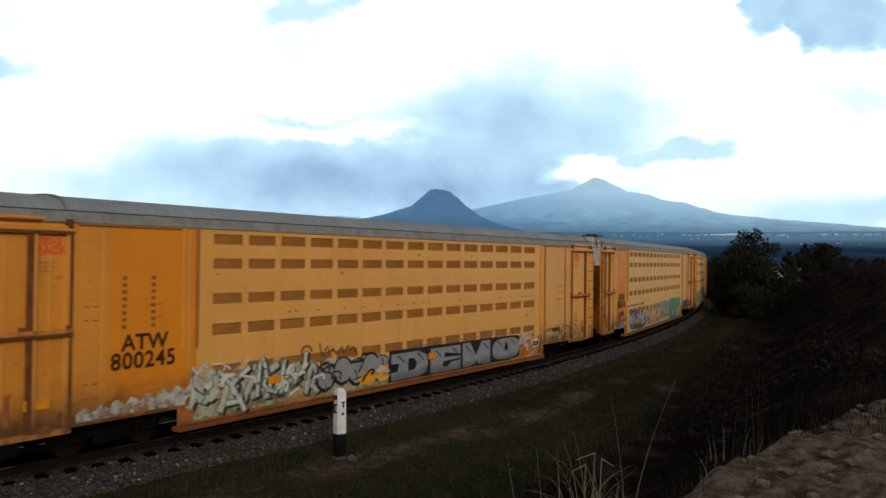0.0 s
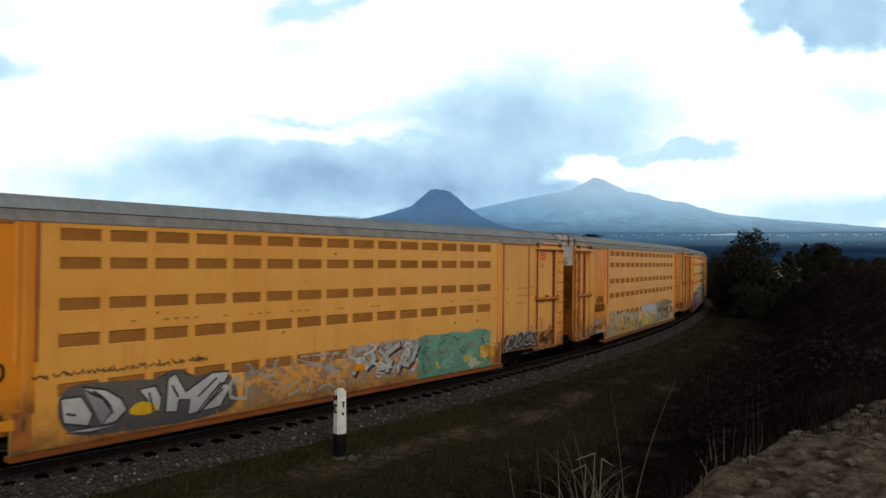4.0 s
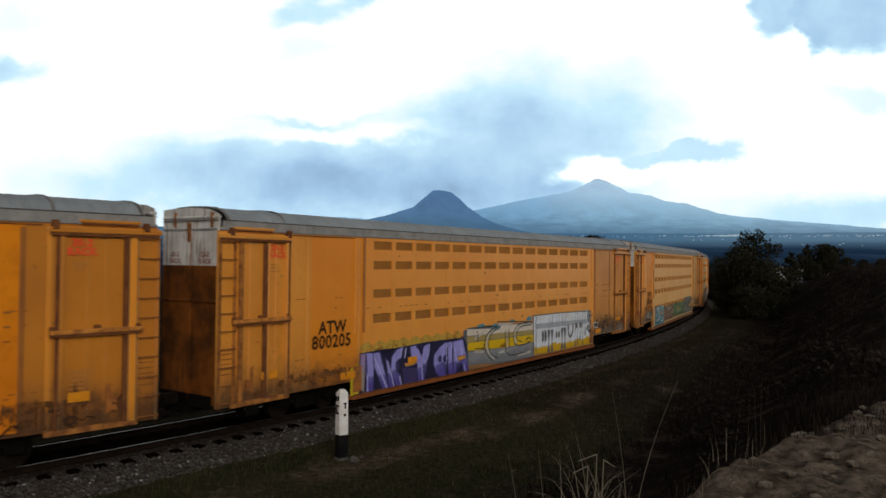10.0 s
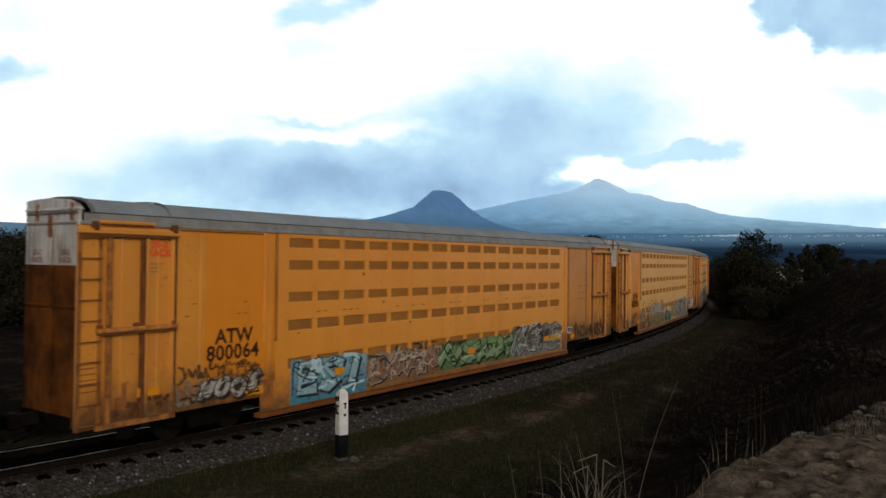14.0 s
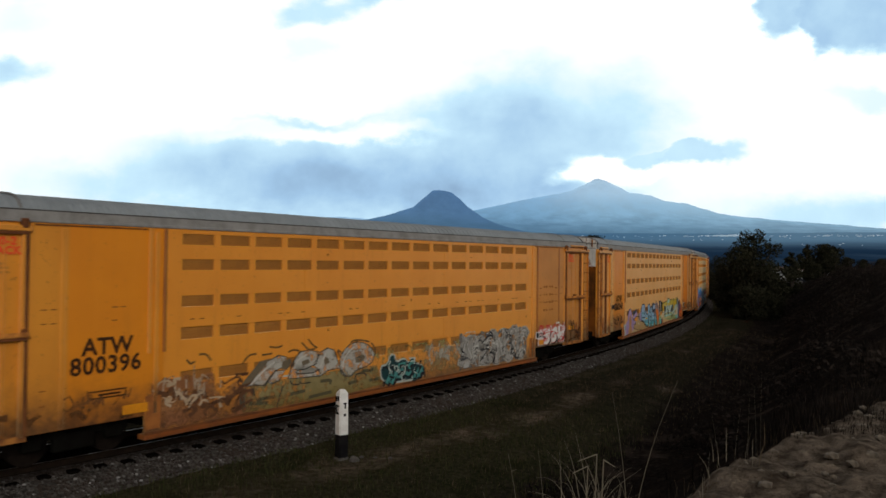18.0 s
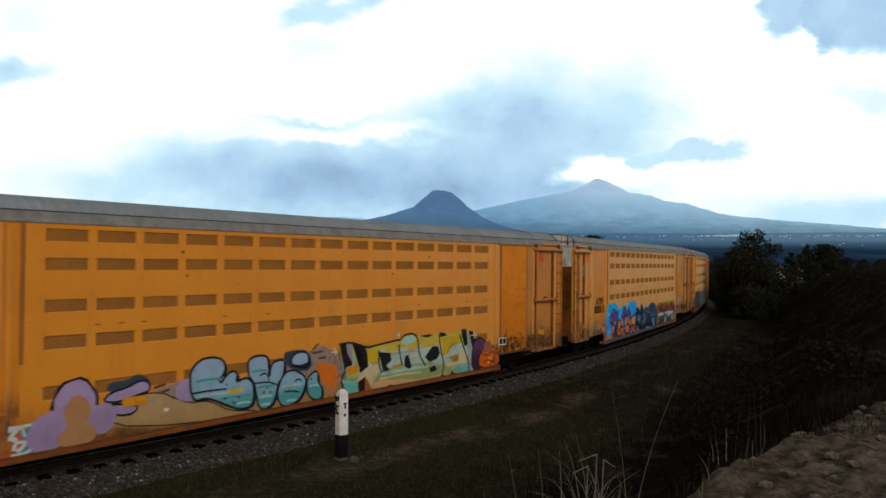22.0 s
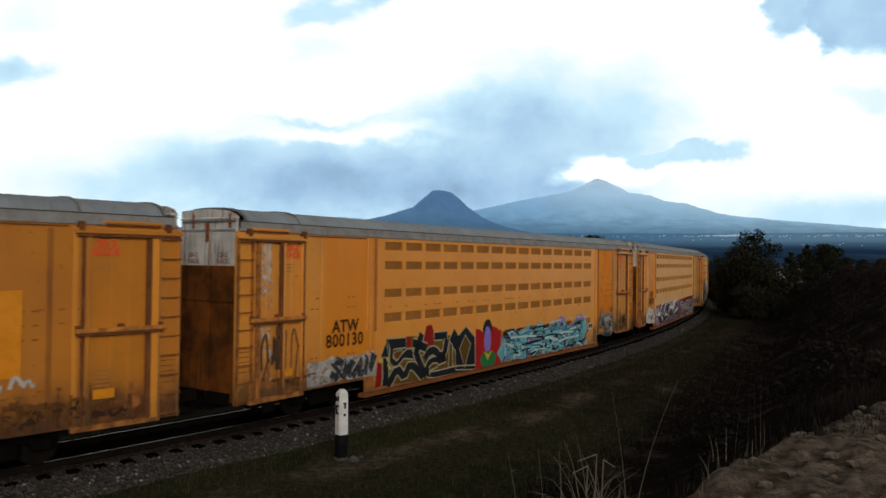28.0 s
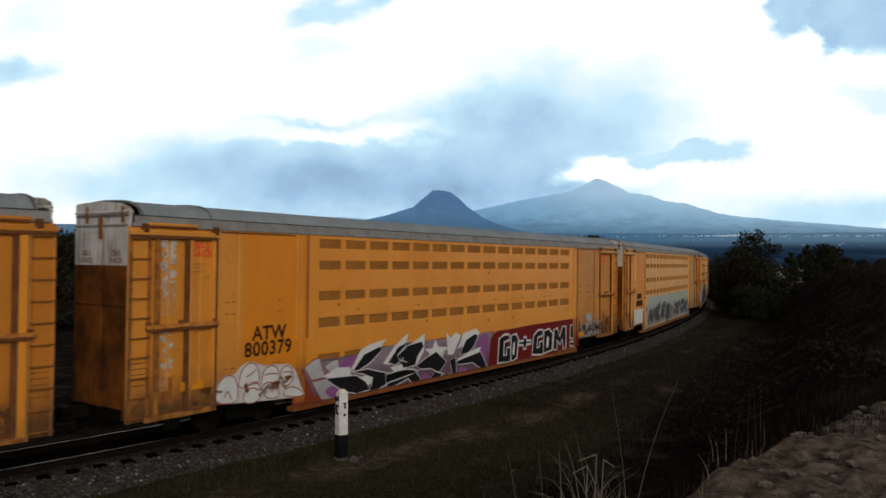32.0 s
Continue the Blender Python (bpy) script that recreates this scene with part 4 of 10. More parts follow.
        for k, (a, d) in enumerate(sec):
            hv += [(sgn * (HALF - 2.15), a, d + 0.02), (sgn * (HALF - 2.19), a, d + 0.05), (sgn * (HALF - 2.23), a, d + 0.02)]
            if k:
                hf += [(3 * k - 3, 3 * k - 2, 3 * k + 1, 3 * k), (3 * k - 2, 3 * k - 1, 3 * k + 2, 3 * k + 1)]
        part("roof_seam", mesh_of("roof_seam", hv, hf, ROOFRAIL), None, car)
    # far side, floor, roof
    part("far_side_wall", boxes((-HALF + 1.0, HALF - 1.0, SIDE - 0.05, SIDE, Z_END, Z_TOP)), YELLOW, car)
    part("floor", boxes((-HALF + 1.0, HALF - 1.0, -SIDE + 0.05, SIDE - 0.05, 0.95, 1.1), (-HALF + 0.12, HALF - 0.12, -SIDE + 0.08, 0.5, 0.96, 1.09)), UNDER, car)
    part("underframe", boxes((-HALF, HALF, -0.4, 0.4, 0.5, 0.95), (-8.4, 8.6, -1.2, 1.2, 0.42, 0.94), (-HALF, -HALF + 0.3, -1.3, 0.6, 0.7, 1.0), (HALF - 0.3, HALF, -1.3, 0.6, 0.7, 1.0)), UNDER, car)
    for y in (-SIDE, SIDE):
        part("roof_rail", boxes((-HALF + (0.05 if y < 0 else 1.1), HALF - (0.05 if y < 0 else 1.1), y - 0.03 if y < 0 else y - 0.05, y + 0.05 if y < 0 else y + 0.03, Z_TOP - 0.01, Z_TOP + 0.06), bevel=0.012), GUTTER, car)
    sec = roof_section()
    verts, faces = [], []
    xs, x, k = [], -HALF + 0.3, 0
    while x < HALF - 0.3:
        xs += [(x, 0.0), (x + 0.12, 0.0), (x + 0.15, 0.017), (x + 0.22, 0.017)]
        x += 0.25
    for x, up in xs:
        for y, z in sec:
            far = HALF - 0.3 - 0.9 * max(0.0, y - 0.5)
            verts.append((max(-far, min(far, x)), y * (1 + up * 0.4), z + up))
    m = len(sec)
    for i in range(len(xs) - 1):
        for j in range(m - 1):
            a = i * m + j
            faces.append((a, a + 1, a + m + 1, a + m))
    part("roof", mesh_of("roof", verts, faces, ROOF), None, car, "grey corrugated metal roof")
    for y in (-1, 1):
        e = HALF - (0.12 if y < 0 else 1.2)
        part("eave_band", boxes((-e, e, y * 1.5 - 0.02, y * 1.5 + 0.02, Z_TOP + 0.05, 5.15)), GUTTER, car, "pale galvanised eave band")
        part("eave_seam", boxes((-e, e, y * 1.49 - 0.03, y * 1.49 + 0.03, 5.15, 5.175)), SEAM, car)
    # bogies, wheels, couplers
    wheelsets = []
    wm = bpy.data.meshes.new("wheelset")
    bm = bmesh.new()
    for y in (-0.75, 0.75):
        rod(bm, (0, y - 0.07, 0), (0, y + 0.07, 0), 0.42, 28)
        rod(bm, (0, y - (0.05 if y > 0 else 0.1), 0), (0, y + (0.1 if y > 0 else 0.05), 0), 0.16, 12)
    rod(bm, (0, -1.0, 0), (0, 1.0, 0), 0.085, 10)
    bm.to_mesh(wm)
    bm.free()
    wm.materials.append(WHEEL)
    for bxx in (-10.06, 10.06):
        bogie = bmesh.new()
        for y in (-0.98, 0.98):
            box(bogie, -1.2, 1.2, y - 0.07, y + 0.07, 0.5, 0.68, bevel=0.02)
            box(bogie, -0.45, 0.45, y - 0.09, y + 0.09, 0.22, 0.6, bevel=0.03)
            for x in (-0.88, 0.88):
                box(bogie, x - 0.2, x + 0.2, y - 0.11, y + 0.11, 0.33, 0.62, bevel=0.03)
        box(bogie, -0.25, 0.25, -1.05, 1.05, 0.45, 0.75, bevel=0.02)
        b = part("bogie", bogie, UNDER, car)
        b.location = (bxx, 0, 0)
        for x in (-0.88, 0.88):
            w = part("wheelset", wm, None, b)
            w.location = (x, 0, 0.42)
            wheelsets.append(w)
        step = bmesh.new()
        box(step, bxx - 2.6, bxx - 2.2, -SIDE + 0.05, -SIDE + 0.1, 0.4, 0.8)
        part("step", step, UNDER, car)
    for sgn in (-1, 1):
        cp = bmesh.new()
        box(cp, min(sgn * 13.3, sgn * 14.2), max(sgn * 13.3, sgn * 14.2), -0.12, 0.12, 0.72, 0.98, bevel=0.03)
        box(cp, min(sgn * 14.0, sgn * 14.25), max(sgn * 14.0, sgn * 14.25), -0.2, 0.2, 0.68, 1.02, bevel=0.05)
        part("coupler", cp, WHEEL, car)
        pts = [Vector((sgn * (13.5 + 0.75 * i / 6), -0.35, 0.85 - 0.35 * math.sin(math.pi * i / 12))) for i in range(7)]
        hv, hf = [], []
        for p in pts:
            hv += [p + Vector((0, 0.025 * math.cos(k * math.tau / 6), 0.025 * math.sin(k * math.tau / 6))) for k in range(6)]
        for k in range(len(pts) - 1):
            hf += [(k * 6 + m, k * 6 + (m + 1) % 6, k * 6 + 6 + (m + 1) % 6, k * 6 + 6 + m) for m in range(6)]
        part("air_hose", mesh_of("air_hose", hv, hf, UNDER), None, car)
    # clearance stencils and reflectors
    tm = text_mesh("20-2", 0.21, 0.009, 1.1)
    tm.materials.append(RED)
    tr = text_mesh("RACK", 0.21, 0.009, 1.1)
    tr.materials.append(RED)
    for x in (-11.75, 11.98):
        part("clearance_stencil", tm, None, car, "faded red clearance stencil").location = (x, -SIDE + 0.003, 4.54)
        part("clearance_stencil", tr, None, car, "faded red clearance stencil").location = (x, -SIDE + 0.003, 4.36)
    te = [text_mesh(w, 0.17, 0.005) for w in ("20-2", "RACK")]
    for i, me in enumerate(te):
        me.materials.append(DARKRED)
        for y in (-1.0, 0.12):
            o = part("end_stencil", me, None, car)
            o.location, o.rotation_euler = (-HALF + 0.024, y, 4.34 - i * 0.16), (0, 0, radians(-90))
    return car


CAR = build_car()
CARS = [CAR] + [copy_thing(CAR, Matrix.Identity(4)) for _ in range(12)]


for pale_car in CARS[:2]:
    for o in pale_car.children:
        if o.name.startswith(("side_wall", "panel_seam", "skirt_corner")):
            o.material_slots[0].link = "OBJECT"
            o.material_slots[0].material = YELLOW_PALE
        elif o.type == "MESH" and o.material_slots and o.material_slots[0].material == YELLOW_REAR:
            o.material_slots[0].link = "OBJECT"
            o.material_slots[0].material = YELLOW_PALE_DOOR


def car_place(i, t):
    """Distance of wagon i's middle along the track at t seconds."""
    return 24.62 + 28.5 * (i - 8) - 7.8178 * (t - 28) + 0.0039 * (t - 28) ** 2


def car_pose(i, t):
    s = car_place(i, t)
    ax, ay, _ = at_track(s - 10.06)
    bx, by, _ = at_track(s + 10.06)
    return Matrix.Translation(((ax + bx) / 2, (ay + by) / 2, 0)) @ Matrix.Rotation(math.atan2(by - ay, bx - ax), 4, "Z")


# ---- painted lettering and spray paint on the wagons ----
SPRAYS = {}


def spray(c, c2=None, lo=0.5, hi=1.6, fade=0.35, c3=None, lo3=1.0, hi3=1.2):
    """Sprayed paint, one colour or two that blend upwards, rubbed through in places."""
    key = (c, c2, lo, hi, fade, c3, lo3, hi3)
    if key not in SPRAYS:
        n = Nodes("spray_paint")
        col = n.mix(0.0, c, c)
        if c2:
            sep = n.add("ShaderNodeSeparateXYZ")
            n.put(sep.inputs[0], n.coord)
            up = n.math("ADD", sep.outputs["Z"], n.math("MULTIPLY", n.math("SUBTRACT", n.noise(2.0, 4), 0.5), 0.5))
            col = n.mix(n.ramp(up, lo, hi), c, c2)
            if c3:
                col = n.mix(n.ramp(up, lo3, hi3), col, c3)
        col = n.mix(n.ramp(n.noise(3.0, 5, 0.65), 0.4, 0.75, 0.0, 0.35), col, tuple(v * 0.55 for v in c))
        worn = n.math("ADD", n.noise(5.0, 6, 0.7), n.math("MULTIPLY", n.noise(1.1, 3, 0.5, stretch=(1, 1, 3)), 0.4))
        col = n.mix(n.ramp(worn, 0.78, 0.95, 0.0, fade), col, (0.42, 0.19, 0.05))
        col = n.mix(n.ramp(n.noise(1.4, 4, 0.6, stretch=(3, 1, 0.4)), 0.58, 0.82, 0.0, 0.35), col, (0.10, 0.05, 0.03))
        SPRAYS[key] = n.finish(col, 0.55, bump=n.noise(8, 4), strength=0.1, spec=0.12)
        if fade > 0.15:
            thin = n.math("ADD", n.noise(4.0, 6, 0.72), n.math("MULTIPLY", n.noise(0.9, 3, 0.5), 0.5))
            clear = n.add("ShaderNodeBsdfTransparent")
            both = n.add("ShaderNodeMixShader")
            n.put(both.inputs[0], n.ramp(thin, 0.95 - 0.35 * fade, 1.05 - 0.25 * fade, 0.12 * fade, min(0.95, 1.1 * fade)))
            n.t.links.new(n.bsdf.outputs[0], both.inputs[1])
            n.t.links.new(clear.outputs[0], both.inputs[2])
            out = [o for o in n.t.nodes if o.type == "OUTPUT_MATERIAL"][0]
            n.t.links.new(both.outputs[0], out.inputs["Surface"])
    return SPRAYS[key]


GLYPHS = {}
GLYPHS["A"] = [[(0, 0), (0.5, 1), (1, 0)], [(0.2, 0.35), (0.8, 0.35)]]
GLYPHS["B"] = [[(0.1, 0), (0.1, 1), (0.75, 0.9), (0.75, 0.6), (0.15, 0.52)], [(0.15, 0.5), (0.9, 0.4), (0.9, 0.1), (0.1, 0)]]
GLYPHS["C"] = [[(1, 0.8), (0.6, 1), (0.1, 0.75), (0.1, 0.25), (0.6, 0), (1, 0.2)]]
GLYPHS["D"] = [[(0.12, 0.05), (0.12, 0.95), (0.6, 0.95), (0.95, 0.5), (0.6, 0.05), (0.12, 0.05)]]
GLYPHS["E"] = [[(1, 0.95), (0.1, 0.95), (0.1, 0.05), (1, 0.05)], [(0.1, 0.5), (0.8, 0.5)]]
GLYPHS["G"] = [[(1, 0.85), (0.5, 1), (0.05, 0.6), (0.1, 0.15), (0.6, 0), (0.95, 0.2), (0.95, 0.45), (0.55, 0.45)]]
GLYPHS["H"] = [[(0.1, 0), (0.1, 1)], [(0.9, 0), (0.9, 1)], [(0.1, 0.5), (0.9, 0.5)]]
GLYPHS["I"] = [[(0.5, 0), (0.5, 1)]]
GLYPHS["K"] = [[(0.1, 0), (0.1, 1)], [(0.95, 1), (0.2, 0.45), (0.95, 0)]]
GLYPHS["L"] = [[(0.1, 1), (0.1, 0.05), (0.95, 0.05)]]
GLYPHS["M"] = [[(0, 0), (0.1, 1), (0.5, 0.35), (0.9, 1), (1, 0)]]
GLYPHS["N"] = [[(0.05, 0), (0.1, 1), (0.9, 0), (0.95, 1)]]
GLYPHS["O"] = [[(0.5, 1), (0.05, 0.8), (0.05, 0.2), (0.5, 0), (0.95, 0.2), (0.95, 0.8), (0.5, 1)]]
GLYPHS["P"] = [[(0.1, 0), (0.1, 1), (0.8, 0.95), (0.9, 0.65), (0.7, 0.45), (0.1, 0.45)]]
GLYPHS["R"] = [[(0.1, 0), (0.1, 1), (0.8, 0.95), (0.9, 0.65), (0.6, 0.45), (0.1, 0.45)], [(0.5, 0.45), (1, 0)]]
GLYPHS["S"] = [[(0.95, 0.85), (0.5, 1), (0.1, 0.75), (0.5, 0.52), (0.9, 0.3), (0.5, 0), (0.05, 0.15)]]
GLYPHS["T"] = [[(0, 0.95), (1, 0.95)], [(0.5, 0.95), (0.45, 0)]]
GLYPHS["U"] = [[(0.05, 1), (0.1, 0.2), (0.5, 0), (0.9, 0.2), (0.95, 1)]]
GLYPHS["V"] = [[(0, 1), (0.5, 0), (1, 1)]]
GLYPHS["W"] = [[(0, 1), (0.2, 0), (0.5, 0.7), (0.8, 0), (1, 1)]]
GLYPHS["X"] = [[(0, 0), (1, 1)], [(0, 1), (1, 0)]]
GLYPHS["Y"] = [[(0, 1), (0.5, 0.45), (1, 1)], [(0.5, 0.45), (0.5, 0)]]
GLYPHS["Z"] = [[(0, 0.95), (1, 0.95), (0, 0.05), (1, 0.05)]]
GLYPHS["2"] = [[(0.1, 0.8), (0.5, 1), (0.9, 0.75), (0.1, 0.05), (1, 0.05)]]
GLYPHS["+"] = [[(0.5, 0.12), (0.5, 0.88)], [(0.0, 0.5), (1.0, 0.5)]]
GLYPHS["!"] = [[(0.55, 1), (0.45, 0.3)], [(0.43, 0.1), (0.42, 0.0)]]
GLYPHS["*"] = [[(0.0, 0.1), (0.35, 0.9), (0.45, 0.2), (1, 0.7)], [(0.1, 0.6), (0.9, 0.3), (0.7, 0.95)]]
GLYPHS["%"] = [[(0.0, 0.0), (0.25, 1), (0.6, 0.5), (0.2, 0.3), (0.8, 0.0), (1, 0.9)]]
GLYPHS["&"] = [[(0.1, 0.1), (0.9, 0.25), (0.2, 0.6), (1.0, 1.0)], [(0.0, 0.9), (0.5, 0.5), (0.6, 0.0)]]


def rounder(p, closed, times):
    for _ in range(times):
        out = [] if closed else [p[0]]
        for a, b in (zip(p, p[1:] + p[:1]) if closed else zip(p[:-1], p[1:])):
            out += [(a[0] * 0.75 + b[0] * 0.25, a[1] * 0.75 + b[1] * 0.25), (a[0] * 0.25 + b[0] * 0.75, a[1] * 0.25 + b[1] * 0.75)]
        p = out + ([] if closed else [p[-1]])
    return p


def ribbon(verts, faces, pts, width, y, closed=False, ends=0.0, flare=0.0, shift=(0, 0)):
    """A flat band along a line in the xz plane."""
    p = [Vector((a[0] + shift[0], a[1] + shift[1])) for a in pts]
    n, k = len(p), len(verts)
    if ends and not closed:
        p[0] = p[0] - (p[1] - p[0]).normalized() * ends
        p[-1] = p[-1] + (p[-1] - p[-2]).normalized() * ends
    for i in range(n):
        a = p[i - 1] if i or closed else p[i]
        b = p[(i + 1) % n] if i < n - 1 or closed else p[i]
        d = (b - a).normalized() if (b - a).length > 1e-6 else Vector((1, 0))
        o = Vector((-d.y, d.x)) * width / 2 * (1.0 if closed or not flare else 1 + flare * (abs(2 * i / max(1, n - 1) - 1) - 0.35))
        verts += [(p[i].x - o.x, y, p[i].y - o.y), (p[i].x + o.x, y, p[i].y + o.y)]
    for i in range(n if closed else n - 1):
        a, b = k + 2 * i, k + 2 * ((i + 1) % n)
        faces.append((a, b, b + 1, a + 1))


def shape(name, pts, y, material, parent, label=""):
    """A flat outline with many sides."""
    bm = bmesh.new()
    vs = [bm.verts.new((a, y, b)) for a, b in pts]
    f = bm.faces.new(vs)
    bmesh.ops.triangulate(bm, faces=[f])
    bm.normal_update()
    for f in bm.faces:
        if f.normal.y > 0:
            f.normal_flip()
    return part(name, bm, material, parent, label)


def field(car, x0, x1, z0, z1, material, rng, lumps=6, rough=0.12, rise=0.0, label="", layer=0, parent=None, name="spray_paint"):
    """A sprayed ground with an uneven, lumpy upper edge."""
    pts = [(x0, z0)]
    n = max(4, int((x1 - x0) * 2.0))
    pts += [(x0 + (x1 - x0) * i / n, z0 + rng.uniform(0, 0.03)) for i in range(1, n)] + [(x1, z0)]
    ph = rng.uniform(0, 6)
    m = max(28, int(lumps * 9))
    top = []
    for i in range(m + 1):
        t = 1 - i / m
        w = abs(math.sin(t * math.pi * lumps + ph)) * rough + rng.uniform(-0.13, 0.13) * rough
        top.append((x0 + (x1 - x0) * t, z1 - rough + w + rise * t))
    y = -SIDE - 0.007 - 0.0012 * layer
    if x0 > 8.6 or x1 < -8.2:
        y -= 0.022
    return shape(name, pts + top, y, material, parent or car, label)


def letters(owner, text, x0, x1, z0, z1, fill, line, rng, w=0.24, edge=0.06, slant=0.0, rise=0.0, soft=1, layer=6, wob=0.05, gap=-0.06, edge2=None, drop=0.07, shine=True):
    """Hand-sprayed letters, each one object: a dropped shadow, an outline, a flared band of fill and a thin gleam."""
    n = len(text)
    cell = (x1 - x0) / n
    base = -SIDE - 0.007 - (0.022 if x0 > 8.6 or x1 < -8.2 else 0.0)
    shade = spray((0.02, 0.018, 0.02), fade=0.25)
    gleam = spray((0.62, 0.62, 0.60), fade=0.4)
    flare = 0.55 if soft == 0 else 0.25
    for i, ch in enumerate(text):
        if ch not in GLYPHS:
            continue
        a, b = x0 + cell * i + cell * gap, x0 + cell * (i + 1) - cell * gap
        t = (i + 0.5) / n
        dz = rise * t + rng.uniform(-wob, wob)
        h = (z1 - z0)
        busy = ch in "ODPRBEGACSMWN2&*%H"
        stroke = min(w, cell * (0.30 if busy else 0.36), h * (0.28 if busy else 0.32))
        pad = stroke / 2 + edge
        lean = slant + rng.uniform(-0.12, 0.12)
        turn = rng.uniform(-0.07, 0.07)
        rows = []
        for line_pts in GLYPHS[ch]:
            pts = []
            for px_, pz_ in line_pts:
                x = a + pad + (b - a - 2 * pad) * max(-0.05, min(1.05, px_ + rng.uniform(-wob, wob))) + lean * (pz_ - 0.5) * h
                z = z0 + dz + pad + (h - 2 * pad) * (pz_ + rng.uniform(-wob, wob) * 0.6) + turn * (px_ - 0.5) * (b - a)
                pts.append((x, max(z, 0.36 + pad)))
            closed = line_pts[0] == line_pts[-1]
            if closed:
                pts = pts[:-1]
            rows.append((rounder(pts, closed, soft), closed))
        verts, faces, mats = [], [], []
        sets = [(stroke + 2 * edge, edge, 3, (drop, -drop * 0.7)), (stroke + 2 * edge, edge, 0, (0, 0)), (stroke, 0.0, 1, (0, 0))]
        if not drop:
            sets = sets[1:]
        if edge2:
            sets = [(stroke + 2 * edge + 0.13, edge + 0.04, 2, (0, 0))] + sets[-2:]
        if shine and stroke > 0.12:
            sets.append((0.022, -stroke * 0.5, 4, (-stroke * 0.2, stroke * 0.2)))
        for j, (width, ends, slot, shift) in enumerate(sets):
            for r, (pts, closed) in enumerate(rows):
                if slot == 4 and (len(pts) < 3 or r):
                    continue
                k = len(faces)
                use = pts[: max(2, len(pts) // 2)] if slot == 4 else pts
                ribbon(verts, faces, use, width, base - 0.0011 * (layer + 3 * j + r) - 0.0005 * (i % 2), closed and slot != 4, ends + stroke * 0.15, flare, shift)
                mats += [slot] * (len(faces) - k)
        me = mesh_of("letter", verts, faces, None)
        for m in (line, fill, edge2 or line, shade, gleam):
            me.materials.append(m)
        me.polygons.foreach_set("material_index", mats)
        part("letter", me, None, owner)


def shards(owner, x0, x1, z0, z1, mats, rng, count, size=0.5, layer=3, name="spray_shard"):
    """Angular patches of colour that break up a piece."""
    for i in range(count):
        cx, cz = rng.uniform(x0 + 0.2, x1 - 0.2), rng.uniform(z0 + 0.08, z1 - 0.08)
        a0 = rng.uniform(0, math.tau)
        m = rng.choice((3, 4, 4, 5))
        pts = [(max(x0, min(x1, cx + size * rng.uniform(0.5, 1.1) * math.cos(a0 + k * math.tau / m))), max(z0, min(z1, cz + size * 0.55 * rng.uniform(0.5, 1.1) * math.sin(a0 + k * math.tau / m)))) for k in range(m)]
        y = -SIDE - 0.007 - 0.0011 * layer - 0.0007 * (i % 8) - (0.022 if x0 > 8.6 or x1 < -8.2 else 0.0)
        try:
            shape(name, pts, y, mats[i % len(mats)], owner)
        except ValueError:
            pass


def scribble(owner, x0, x1, z0, z1, material, rng, count=6, width=0.04, layer=4, loops=True, name="tag"):
    """Loose thin tags: wavy and looped lines."""
    base = -SIDE - 0.007 - (0.022 if x0 > 8.6 or x1 < -8.2 else 0.0)
    for i in range(count):
        verts, faces = [], []
        cx = x0 + (x1 - x0) * (i + rng.uniform(0.2, 0.8)) / count
        half = (x1 - x0) / count * rng.uniform(0.35, 0.8)
        pts, z, h = [], rng.uniform(z0, z0 + 0.4 * (z1 - z0)), z1 - z0
        start, way = rng.uniform(0, math.tau), rng.choice((-1, 1))
        for k in range(rng.randint(5, 9)):
            if loops and i % 3 == 0:
                ang = start + way * k * rng.uniform(0.6, 1.0)
                pts.append((cx + half * rng.uniform(0.45, 0.8) * math.cos(ang), (z0 + z1) / 2 + h * rng.uniform(0.3, 0.5) * math.sin(ang)))
            else:
                pts.append((cx - half + 2 * half * (k + rng.uniform(-0.7, 0.7)) / 7, z0 + h * (rng.uniform(0.0, 0.3) if k % 2 else rng.uniform(0.5, 1.05))))
        ribbon(verts, faces, rounder(pts, False, 2), width * rng.uniform(0.7, 1.3), base - 0.0012 * (layer + i % 4))
        part(name, mesh_of(name, verts, faces, material), None, owner)


def tangle(owner, x0, x1, z0, z1, material, rng, count, width=0.035, long=0.6, layer=18):
    """Short bent strokes that run over and between the letters."""
    base = -SIDE - 0.007 - (0.022 if x0 > 8.6 or x1 < -8.2 else 0.0)
    for i in range(count):
        x, z = rng.uniform(x0, x1), rng.uniform(z0, z1)
        a = rng.choice((0.3, 1.2, 1.5, 1.9, 2.8)) + rng.uniform(-0.35, 0.35)
        pts = []
        for k in range(rng.randint(3, 5)):
            pts.append((max(x0, min(x1, x)), max(z0, min(z1, z))))
            step = long * rng.uniform(0.3, 0.8)
            x, z = x + math.cos(a) * step, z + math.sin(a) * step * 0.7
            a += rng.choice((0.2, -0.3, 1.5, -1.6, 2.2))
        verts, faces = [], []
        ribbon(verts, faces, rounder(pts, False, 1), width * rng.uniform(0.6, 1.6), base - 0.0011 * layer - 0.0006 * (i % 7), False, 0.0, 0.5)
        part("spray_stroke", mesh_of("spray_stroke", verts, faces, material), None, owner)


def blob(owner, cx, cz, rx, rz, material, rng, layer=3, rough=0.1, n=18, name="spray_blob"):
    pts = []
    for i in range(n):
        a = math.tau * i / n
        k = 1 + rng.uniform(-rough, rough)
        pts.append((cx + rx * k * math.cos(a), cz + rz * k * math.sin(a)))
    y = -SIDE - 0.007 - 0.0012 * layer - (0.022 if cx > 8.8 or cx < -8.4 else 0.0)
    return shape(name, pts, y, material, owner)


